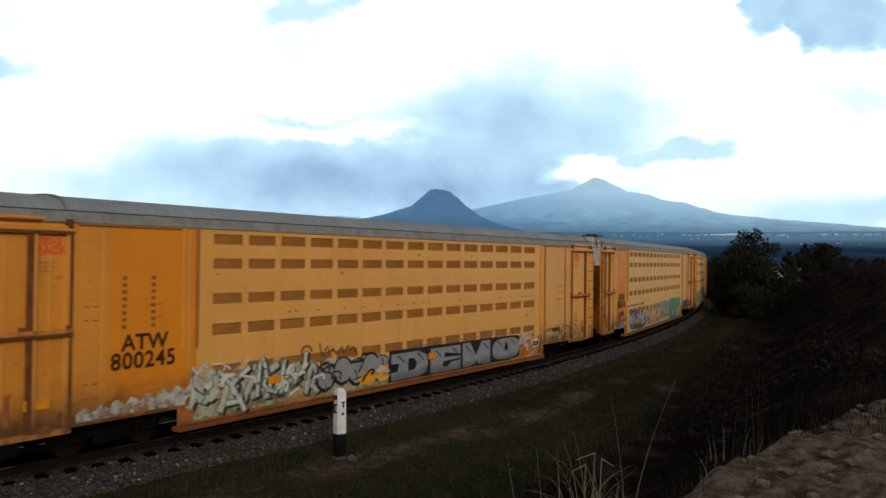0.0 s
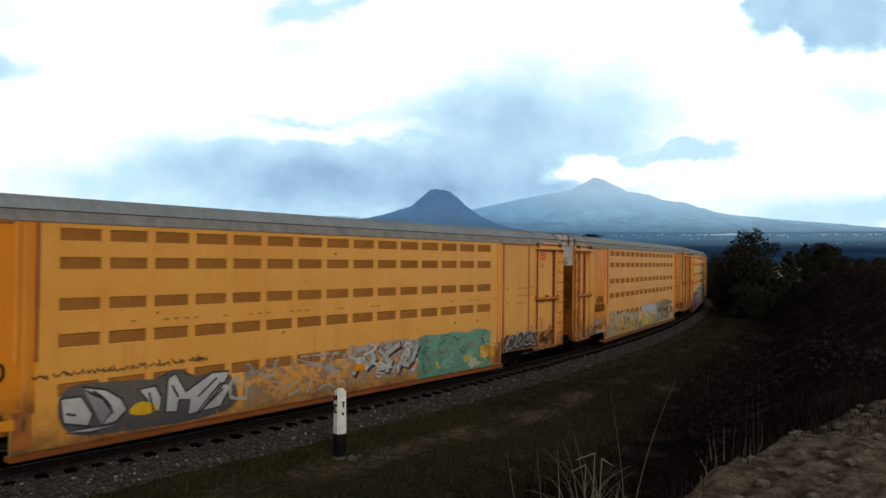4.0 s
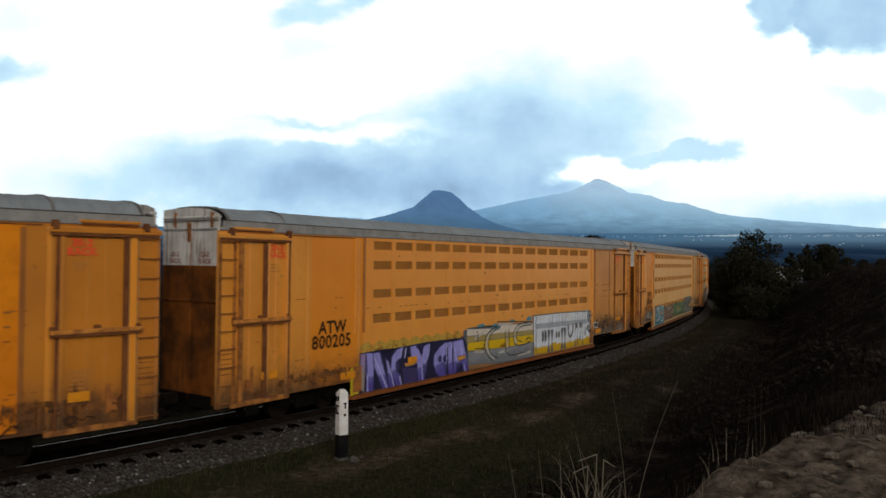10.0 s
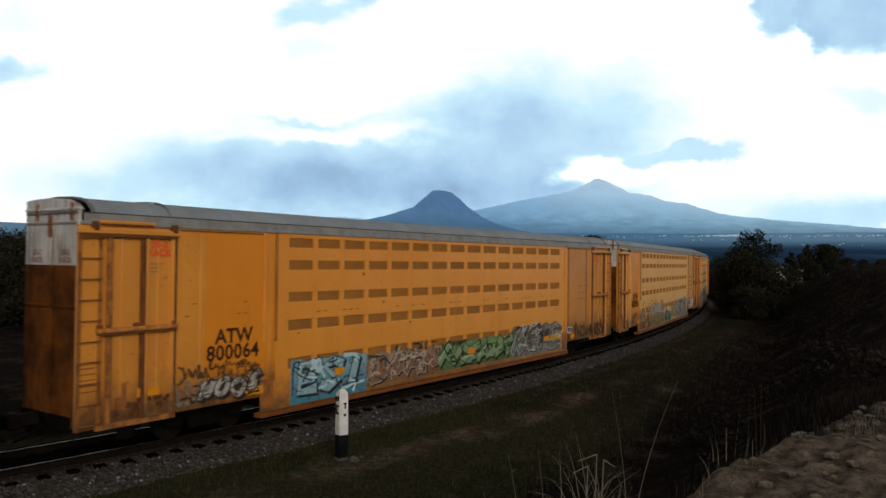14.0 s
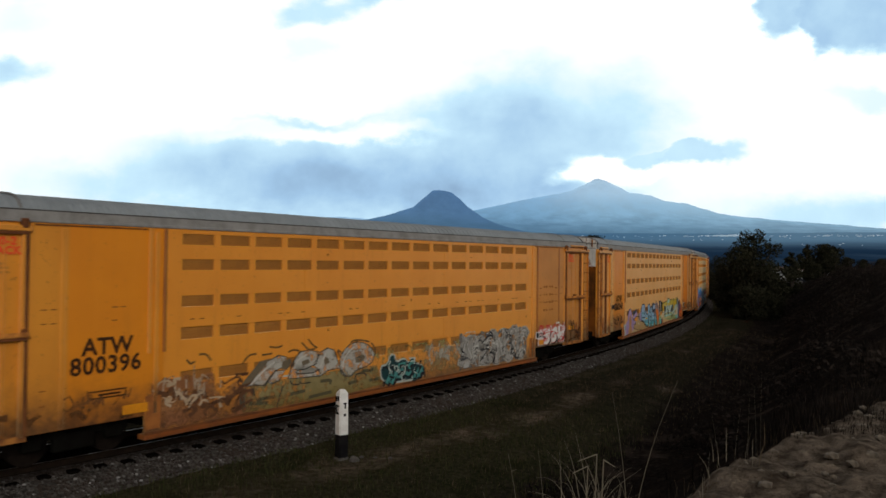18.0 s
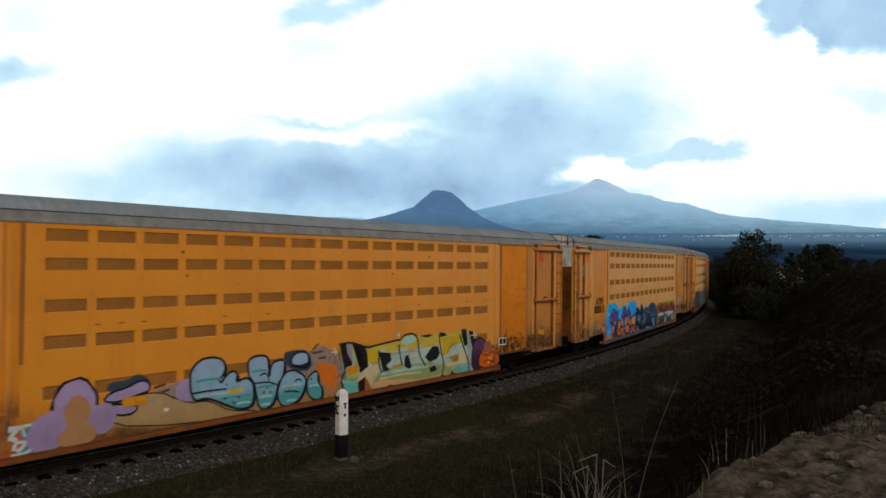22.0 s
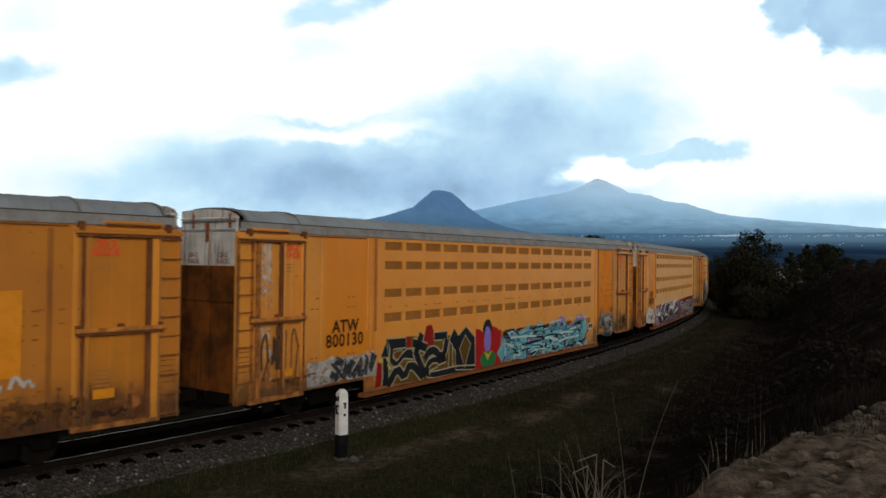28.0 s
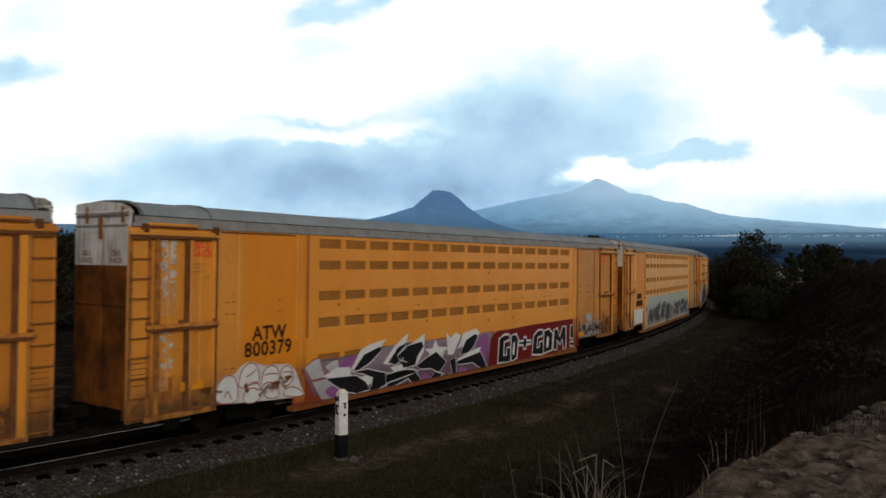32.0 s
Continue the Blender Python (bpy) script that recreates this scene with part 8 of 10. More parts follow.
def paint_car_0(c):
    g = random.Random(100)
    f = field(c, -8.5, -1.3, 0.45, 1.62, spray((0.40, 0.42, 0.28), (0.5, 0.52, 0.44), 0.5, 1.5, 0.8), g, 9, 0.3, -0.25, "pale green and grey tangle of spray paint", 0)
    letters(f, "*%&*%", -8.5, -3.9, 0.5, 1.55, spray((0.50, 0.53, 0.42), fade=0.6), spray((0.24, 0.25, 0.20), fade=0.6), g, 0.14, 0.035, 0.2, 0.0, 1, 4, 0.12)
    letters(f, "&%*", -7.6, -4.6, 0.55, 1.75, spray((0.62, 0.64, 0.58), fade=0.5), spray((0.2, 0.22, 0.18), fade=0.5), g, 0.09, 0.03, 0.0, 0.0, 1, 11, 0.15)
    shards(f, -8.4, -4.2, 0.5, 1.4, [spray((0.52, 0.54, 0.42), fade=0.5), spray((0.62, 0.62, 0.56), fade=0.5), spray((0.16, 0.17, 0.14), fade=0.5), spray((0.6, 0.34, 0.05), fade=0.3)], g, 14, 0.4, 1)
    for i, x in enumerate((-4.0, -3.3, -2.7, -2.1, -1.6)):
        blob(f, x, 0.95 + 0.1 * (i % 2), 0.42, 0.42, S_BLACK, g, 16 + i, 0.06)
        blob(f, x, 0.98 + 0.1 * (i % 2), 0.34, 0.34, spray((0.30, 0.30, 0.30), fade=0.4), g, 22 + i, 0.06)
    scribble(f, -4.9, -2.9, 1.45, 1.98, spray((0.16, 0.09, 0.04), fade=0.5), g, 3, 0.05, 6)
    smear = spray((0.52, 0.50, 0.45), fade=0.75)
    field(c, -11.2, -8.6, 0.86, 1.12, smear, g, 7, 0.16, 0.22, "pale spray smear running on to the end panel", 1)
    stroke(c, [(-8.75, 0.95), (-8.45, 1.2), (-8.2, 1.55), (-7.95, 1.72)], 12, smear, 0.2, 1)
    d = shape("spray_paint", [(-1.25, 0.44), (5.9, 0.44), (6.8, 0.5), (7.12, 0.8), (7.1, 1.1), (6.8, 1.34), (6.0, 1.38), (2.0, 1.40), (-1.2, 1.42)], -SIDE - 0.0085, spray((0.022, 0.02, 0.02), fade=0.12), c, "black-backed silver block letters")
    block = spray((0.15, 0.155, 0.165), (0.27, 0.28, 0.31), 0.52, 0.8, 0.3)
    ring = [(5.85 + 1.0 * math.copysign(abs(math.cos(t)) ** 0.7, math.cos(t)), 0.9 + 0.4 * math.copysign(abs(math.sin(t)) ** 0.7, math.sin(t))) for t in [k * math.tau / 20 for k in range(20)]]
    for pts in ([(-1.1, 0.48), (-1.1, 1.3), (0.3, 1.3), (0.75, 1.15), (0.82, 0.85), (0.7, 0.58), (0.3, 0.48)], [(0.95, 0.48), (0.95, 1.3), (2.72, 1.3), (2.72, 0.48)],
                [(2.88, 0.48), (2.85, 1.32), (3.35, 1.32), (3.72, 0.85), (4.1, 1.32), (4.68, 1.32), (4.72, 0.48), (4.2, 0.48), (3.75, 0.56), (3.3, 0.48)], ring):
        shape("letter", pts, -SIDE - 0.013, block, d)
    for pts in ([(-0.25, 0.7), (-0.25, 1.1), (0.05, 1.1), (0.22, 0.92), (0.1, 0.74)], [(1.7, 0.97), (1.8, 1.12), (2.0, 1.08), (2.7, 1.0), (2.7, 0.92)], [(1.62, 0.66), (1.7, 0.82), (2.7, 0.85), (2.7, 0.79), (2.1, 0.75), (1.95, 0.62)],
                [(5.75, 0.82), (5.95, 0.82), (5.98, 1.0), (5.85, 1.18), (5.72, 1.0)], [(3.65, 0.5), (3.85, 0.5), (3.75, 0.72)], [(-1.1, 1.0), (-0.7, 0.98), (-0.8, 0.75), (-1.1, 0.72)]):
        shape("letter_gap", pts, -SIDE - 0.0165, S_BLACK, d)
    for x in (-0.8, 0.2, 1.2, 2.2, 3.0, 4.2, 5.2, 6.2):
        shape("gleam", [(x, 1.22), (x + 0.06, 1.24), (x + 0.42, 0.98), (x + 0.38, 0.97)], -SIDE - 0.0185, S_BLACK, d)
    shards(f, -1.9, -1.2, 0.5, 1.1, [spray((0.70, 0.20, 0.03), fade=0.1), spray((0.62, 0.42, 0.08), fade=0.1), spray((0.55, 0.5, 0.4), fade=0.2)], g, 9, 0.3, 34)
    scribble(c, -0.5, 6.0, 1.42, 1.55, S_GREY, g, 8, 0.03, 3)
    tags = stroke(c, [(8.88, 1.23), (9.18, 1.38), (9.57, 1.45), (9.90, 1.30), (9.91, 0.73)], 9, spray((0.16, 0.07, 0.03), fade=0.35), 0.05, name="tag")
    for pts in ([(9.01, 1.10), (8.92, 1.29), (9.35, 1.40)], [(9.45, 0.83), (9.49, 1.04), (9.67, 1.06), (9.72, 0.79)], [(10.09, 0.78), (10.18, 1.16), (10.41, 1.21), (10.56, 0.96), (10.47, 0.78)], [(10.46, 1.36), (10.85, 1.52), (11.25, 1.36), (11.36, 0.87)], [(10.66, 0.79), (10.71, 1.10), (11.00, 1.15), (11.01, 0.79)], [(11.25, 1.52), (11.66, 1.52), (12.04, 1.32), (11.88, 1.18), (11.51, 1.17)], [(11.47, 0.73), (11.46, 1.26), (11.15, 1.45)], [(11.57, 0.92), (11.93, 1.13)], [(9.01, 1.06), (9.23, 0.82)], [(10.22, 1.23), (10.51, 1.32), (10.61, 1.03)]):
        stroke(tags, pts, 9, spray((0.16, 0.07, 0.03), fade=0.35), 0.045, name="tag")
    for pts in ([(9.18, 1.19), (9.53, 1.26), (9.90, 1.11)], [(10.09, 0.94), (10.46, 1.05)], [(10.75, 1.25), (11.15, 1.29)], [(11.56, 1.33), (11.88, 1.34)]):
        stroke(tags, pts, 8, spray((0.50, 0.44, 0.36), fade=0.6), 0.10, name="tag")
    piece(tags, [(9.62, 1.43), (10.28, 1.45), (10.31, 1.27), (9.64, 1.28)], 10, spray((0.06, 0.05, 0.05), fade=0.3))
    swirl = piece(c, [(6.82, 1.29), (7.10, 1.39), (7.55, 1.31), (7.73, 1.08), (7.68, 0.74), (7.95, 0.56), (7.42, 0.46), (6.90, 0.45), (6.84, 0.92)], 6, spray((0.52, 0.15, 0.03), (0.50, 0.40, 0.34), 0.7, 1.15, 0.5), soft=1, name="spray_paint", label="orange and pale pink spray swirl")
    tangle(swirl, 7.1, 8.0, 0.45, 1.4, spray((0.55, 0.48, 0.42), fade=0.3), g, 14, 0.05, 0.35, 9)
    tangle(swirl, 7.1, 8.0, 0.45, 1.3, spray((0.24, 0.06, 0.03), fade=0.3), g, 9, 0.035, 0.35, 12)
    tangle(f, -8.4, -4.0, 0.5, 1.6, spray((0.12, 0.12, 0.10), fade=0.4), g, 22, 0.026, 0.5, 24)
    tangle(f, -8.4, -4.0, 0.5, 1.7, spray((0.66, 0.68, 0.60), fade=0.3), g, 14, 0.05, 0.4, 22)
    tangle(f, -4.2, -1.4, 0.5, 1.45, S_BLACK, g, 12, 0.05, 0.5, 32)
    blob(f, -2.2, 0.75, 0.4, 0.2, spray((0.75, 0.32, 0.02), fade=0.1), g, 30, 0.2)


def paint_car_1(c):
    g = random.Random(101)
    field(c, -10.3, -9.2, 0.75, 1.15, spray((0.25, 0.33, 0.5), fade=0.6), g, 3, 0.2, 0, "faded blue spray smudge", 0)
    piece_silver(c)
    field(c, -3.2, 0.6, 0.5, 1.55, spray((0.30, 0.20, 0.11), (0.28, 0.25, 0.22), 0.5, 1.5, 0.9), g, 5, 0.2, 0.05, "faded grey spray paint", 0)
    m = field(c, 0.6, 3.9, 0.6, 1.75, spray((0.30, 0.28, 0.26), (0.42, 0.42, 0.42), 0.7, 1.6, 0.8), g, 4, 0.12, 0.0, "faded grey and white spray paint", 1)
    letters(m, "*&%", 0.8, 3.8, 0.7, 1.65, S_SILVER, spray((0.2, 0.18, 0.15), fade=0.6), g, 0.15, 0.03, 0.2, 0, 1, 6, 0.1)
    t = field(c, 3.8, 8.1, 0.38, 1.8, spray((0.12, 0.27, 0.20), (0.15, 0.34, 0.26), 0.5, 1.6, 0.5), g, 3, 0.10, 0.0, "faded teal letter block with pale edge", 2)
    shards(t, 3.9, 8.0, 0.42, 1.65, [spray((0.16, 0.36, 0.29), fade=0.3), spray((0.42, 0.36, 0.10), fade=0.3), spray((0.08, 0.20, 0.17), fade=0.3), spray((0.38, 0.42, 0.30), fade=0.3)], g, 9, 0.4, 3)
    tangle(t, 3.9, 8.0, 0.42, 1.7, spray((0.07, 0.15, 0.12), fade=0.3), g, 12, 0.04, 0.5, 26)
    tangle(t, 7.4, 8.5, 0.5, 1.5, spray((0.62, 0.50, 0.20), fade=0.2), g, 8, 0.04, 0.5, 29)
    field(c, 7.4, 8.4, 0.75, 1.2, spray((0.62, 0.30, 0.03), fade=0.2), g, 2, 0.05, 0, "", 7, t)
    e = field(c, 8.85, 11.7, 0.82, 1.42, spray((0.10, 0.07, 0.05), fade=0.7), g, 4, 0.12, 0.05, "dark letters with white outlines", 0)
    letters(e, "%OC&", 9.2, 11.6, 0.85, 1.5, spray((0.07, 0.06, 0.055), fade=0.4), spray((0.45, 0.43, 0.40), fade=0.5), g, 0.2, 0.035, 0.2, 0.0, 1, 6, 0.05)
    tangle(c, -3.6, 0.5, 0.6, 1.6, spray((0.40, 0.38, 0.34), fade=0.5), g, 24, 0.05, 0.6, 6)
    tangle(m, 0.6, 3.8, 0.7, 1.7, spray((0.6, 0.6, 0.58), fade=0.4), g, 14, 0.04, 0.5, 20)
    scribble(c, -8.2, -4.2, 1.75, 1.95, spray((0.12, 0.07, 0.03), fade=0.5), g, 12, 0.03, 5, False)


def paint_car_2(c):
    g = random.Random(102)
    field(c, -10.4, -9.2, 1.2, 1.55, spray((0.30, 0.38, 0.48), fade=0.8), g, 6, 0.2, 0, "pale blue tags", 0)
    field(c, -10.3, -8.75, 0.78, 1.02, spray((0.32, 0.43, 0.50), fade=0.5), g, 4, 0.12, 0, "pale blue tags", 0)
    field(c, -8.4, -7.6, 0.45, 1.15, spray((0.25, 0.30, 0.27), fade=0.8), g, 2, 0.2, 0, "faded grey spray smear", 0)
    p = field(c, -7.9, -1.6, 0.72, 1.6, spray((0.46, 0.30, 0.11), (0.42, 0.35, 0.20), 0.6, 1.5, 0.6), g, 6, 0.18, -0.1, "pale bubble letters with black outlines", 0)
    letters(p, "DUECMO", -7.9, -1.7, 0.62, 1.72, spray((0.54, 0.34, 0.12), (0.52, 0.46, 0.30), 0.7, 1.3, 0.5), spray((0.05, 0.045, 0.03), fade=0.2), g, 0.38, 0.022, 0.0, -0.2, 2, 6, 0.06, drop=0.0)
    y = field(c, -1.0, 3.0, 0.5, 1.75, spray((0.55, 0.40, 0.03), (0.55, 0.55, 0.62), 1.0, 1.45, 0.3), g, 5, 0.22, -0.05, "yellow and white bubble letters on blue", 2)
    field(c, -1.7, 3.2, 0.42, 0.95, spray((0.16, 0.22, 0.30), fade=0.6), g, 4, 0.2, 0, "blue-grey spray shadow", 1)
    letters(y, "OOOD", -0.9, 2.8, 0.62, 1.45, spray((0.60, 0.45, 0.04), (0.6, 0.56, 0.36), 0.7, 1.3, 0.3), spray((0.18, 0.16, 0.12), fade=0.4), g, 0.32, 0.02, 0.0, -0.05, 2, 6, 0.05, drop=0.0)
    letters(y, "WILEM", -0.6, 2.8, 1.3, 1.85, spray((0.58, 0.64, 0.74), fade=0.3), spray((0.25, 0.28, 0.36), fade=0.4), g, 0.22, 0.02, 0.0, -0.1, 2, 16, 0.05, drop=0.0)
    tangle(y, -0.9, 2.8, 0.6, 1.7, spray((0.66, 0.68, 0.66), fade=0.2), g, 14, 0.06, 0.4, 14)
    tangle(y, -0.9, 2.9, 0.5, 1.75, spray((0.16, 0.18, 0.18), fade=0.2), g, 14, 0.025, 0.5, 26)
    piece_arches(c)
    tangle(p, -7.8, -1.7, 0.65, 1.6, spray((0.05, 0.045, 0.03), fade=0.3), g, 10, 0.025, 0.6, 24)
    tangle(p, -7.8, -1.7, 0.75, 1.7, spray((0.60, 0.50, 0.30), fade=0.5), g, 14, 0.05, 0.5, 22)


def paint_car_3(c):
    g = random.Random(103)
    field(c, -8.85, -8.2, 0.36, 1.15, spray((0.55, 0.42, 0.02), fade=0.3), g, 2, 0.1, 0.3, "yellow spray edge", 0)
    field(c, -8.5, -3.0, 1.4, 1.85, spray((0.50, 0.33, 0.06), fade=0.7), g, 9, 0.12, 0.0, "yellow spray halo", 0)
    piece_violet(c)
    w = field(c, 2.6, 8.55, 0.44, 2.08, spray((0.56, 0.34, 0.012), (0.62, 0.68, 0.77), 0.70, 0.80, 0.12), g, 6, 0.05, -0.04, "white and yellow block letters with grey gaps", 2)
    dark, mid = spray((0.11, 0.115, 0.13), fade=0.15), spray((0.36, 0.40, 0.46), fade=0.2)
    shape("grey_band", [(2.75, 1.5), (8.2, 1.42), (8.2, 1.62), (2.75, 1.72)], -SIDE - 0.0125, mid, w)
    for x in (4.0, 4.32, 5.33, 5.62):
        shape("letter_gap", [(x - 0.13, 0.46), (x + 0.13, 0.46), (x + 0.025, 0.85), (x - 0.025, 0.85)], -SIDE - 0.015, dark, w)
        shape("letter_gap", [(x - 0.025, 0.85), (x + 0.025, 0.85), (x + 0.14, 1.38), (x - 0.14, 1.38)], -SIDE - 0.015, dark, w)
        shape("letter_gap", [(x - 0.016, 1.38), (x + 0.016, 1.38), (x + 0.016, 2.0), (x - 0.016, 2.0)], -SIDE - 0.015, dark, w)
    for x in (4.76, 5.0):
        shape("letter_gap", [(x, 1.3), (x - 0.08, 1.22), (x - 0.09, 1.04), (x, 0.96), (x + 0.09, 1.04), (x + 0.08, 1.22)], -SIDE - 0.015, dark, w)
        shape("letter_gap", [(x - 0.014, 1.29), (x + 0.014, 1.29), (x + 0.014, 2.0), (x - 0.014, 2.0)], -SIDE - 0.015, dark, w)
    for x in (3.45, 3.7):
        shape("letter_gap", [(x - 0.1, 0.9), (x + 0.05, 0.95), (x + 0.12, 1.14), (x + 0.05, 1.35), (x - 0.12, 1.42)], -SIDE - 0.015, dark, w)
    for x, z0 in ((6.72, 0.46), (6.98, 0.5), (7.28, 0.7), (7.55, 0.46), (7.85, 0.9)):
        shape("letter_gap", [(x - 0.07, z0), (x + 0.09, z0), (x + 0.016, z0 + 0.4), (x - 0.016, z0 + 0.4)], -SIDE - 0.015, dark, w)
        shape("letter_gap", [(x - 0.015, z0 + 0.4), (x + 0.015, z0 + 0.4), (x + 0.015, 1.98), (x - 0.015, 1.98)], -SIDE - 0.015, dark, w)
    for x in (6.85, 7.3):
        shape("letter_gap", [(x - 0.12, 1.28), (x + 0.14, 1.28), (x + 0.14, 1.5), (x - 0.12, 1.5)], -SIDE - 0.0158, dark, w)
    verts, faces = [], []
    ribbon(verts, faces, rounder([(5.95, 1.5), (5.98, 1.1), (6.2, 0.9), (6.45, 1.1), (6.48, 1.5)], False, 1), 0.13, -SIDE - 0.0152)
    ribbon(verts, faces, [(2.52, 2.06), (5.0, 2.06), (8.4, 1.99)], 0.05, -SIDE - 0.0162)
    ribbon(verts, faces, [(2.58, 0.46), (2.52, 2.08)], 0.07, -SIDE - 0.0164)
    ribbon(verts, faces, [(2.82, 0.46), (2.78, 2.05)], 0.05, -SIDE - 0.0166)
    part("letter_outline", mesh_of("letter_outline", verts, faces, dark), None, w)
    letters(w, "S", 8.0, 8.6, 1.0, 2.1, spray((0.3, 0.3, 0.3), fade=0.3), S_BLACK, g, 0.12, 0.05, 0, 0, 2, 14)
    e = field(c, 9.0, 12.7, 0.82, 1.25, spray((0.30, 0.27, 0.22), fade=0.8), g, 9, 0.22, 0.0, "grey and black tags", 0)
    scribble(e, 9.0, 12.7, 1.1, 1.75, spray((0.16, 0.11, 0.06), fade=0.6), g, 10, 0.04)
    tangle(e, 9.0, 12.6, 0.9, 1.5, spray((0.05, 0.04, 0.03), fade=0.3), g, 20, 0.03, 0.4, 14)


def paint_car_4(c):
    g = random.Random(104)
    e = field(c, -11.3, -8.75, 0.88, 1.45, spray((0.26, 0.22, 0.17), fade=0.8), g, 7, 0.25, 0.0, "grey and black tags", 0)
    letters(e, "%OO&", -10.7, -8.8, 0.92, 1.5, spray((0.42, 0.40, 0.36), fade=0.6), spray((0.1, 0.08, 0.06), fade=0.6), g, 0.13, 0.03, 0.1, 0, 1, 6, 0.08)
    scribble(e, -11.3, -8.9, 1.3, 1.85, spray((0.12, 0.06, 0.03), fade=0.6), g, 8, 0.04)
    b = field(c, -7.75, -4.7, 0.4, 1.6, spray((0.07, 0.25, 0.33), (0.20, 0.42, 0.50), 0.5, 1.4, 0.5), g, 4, 0.11, -0.02, "turquoise letter block", 2)
    letters(b, "FSI".replace("F", "E"), -7.6, -4.8, 0.55, 1.55, spray((0.30, 0.48, 0.53), fade=0.5), spray((0.03, 0.06, 0.10), fade=0.3), g, 0.2, 0.03, 0.15, 0, 0, 6, 0.06)
    m = field(c, -4.7, -0.9, 0.5, 1.5, spray((0.24, 0.13, 0.07), (0.28, 0.22, 0.17), 0.6, 1.4, 0.7), g, 6, 0.14, 0.0, "brown letters with pale outlines", 0)
    letters(m, "B%AN", -4.6, -1.0, 0.58, 1.5, spray((0.24, 0.13, 0.08), fade=0.5), spray((0.42, 0.36, 0.29), fade=0.5), g, 0.2, 0.03, 0.15, 0, 1, 6, 0.06)
    k = field(c, -0.9, 4.0, 0.55, 1.5, spray((0.10, 0.17, 0.07), (0.20, 0.32, 0.15), 0.5, 1.3, 0.5), g, 8, 0.2, 0.0, "green spiky letters", 1)
    letters(k, "%&*X", -0.8, 3.9, 0.6, 1.45, spray((0.22, 0.34, 0.17), fade=0.4), spray((0.06, 0.08, 0.04), fade=0.4), g, 0.22, 0.04, 0.4, 0, 0, 6, 0.12)
    w = field(c, 4.0, 8.2, 0.5, 1.75, spray((0.22, 0.22, 0.20), (0.18, 0.17, 0.15), 0.6, 1.5, 0.6), g, 5, 0.14, 0.0, "grey letters with white outlines", 0)
    letters(w, "%EMS", 4.1, 8.2, 0.55, 1.72, spray((0.16, 0.18, 0.165), (0.10, 0.08, 0.06), 0.8, 1.5, 0.4), spray((0.5, 0.5, 0.47), fade=0.4), g, 0.26, 0.03, 0.25, 0, 1, 6, 0.09)
    field(c, 7.2, 8.1, 0.95, 1.2, spray((0.6, 0.30, 0.03), fade=0.2), g, 2, 0.02, 0, "", 22, w)
    scribble(c, 9.6, 12.6, 1.0, 1.6, spray((0.14, 0.07, 0.03), fade=0.6), g, 6, 0.05)
    tangle(b, -7.7, -4.8, 0.45, 1.55, spray((0.03, 0.05, 0.07), fade=0.2), g, 14, 0.035, 0.6, 24)
    tangle(b, -7.7, -4.8, 0.45, 1.55, spray((0.5, 0.68, 0.74), fade=0.2), g, 8, 0.07, 0.5, 22)
    tangle(m, -4.6, -1.0, 0.6, 1.6, spray((0.52, 0.46, 0.38), fade=0.3), g, 14, 0.035, 0.5, 24)
    tangle(m, -4.6, -1.0, 0.6, 1.6, spray((0.05, 0.03, 0.02), fade=0.3), g, 16, 0.04, 0.5, 22)
    tangle(k, -0.8, 3.9, 0.6, 1.5, spray((0.02, 0.03, 0.015), fade=0.2), g, 22, 0.045, 0.5, 24)
    tangle(w, 4.1, 8.2, 0.55, 1.7, S_BLACK, g, 18, 0.04, 0.5, 23)
    tangle(w, 4.1, 8.2, 0.55, 1.75, spray((0.55, 0.55, 0.53), fade=0.2), g, 14, 0.035, 0.5, 25)
    tangle(e, -11.2, -8.8, 0.9, 1.5, spray((0.05, 0.03, 0.02), fade=0.3), g, 18, 0.03, 0.4, 14)


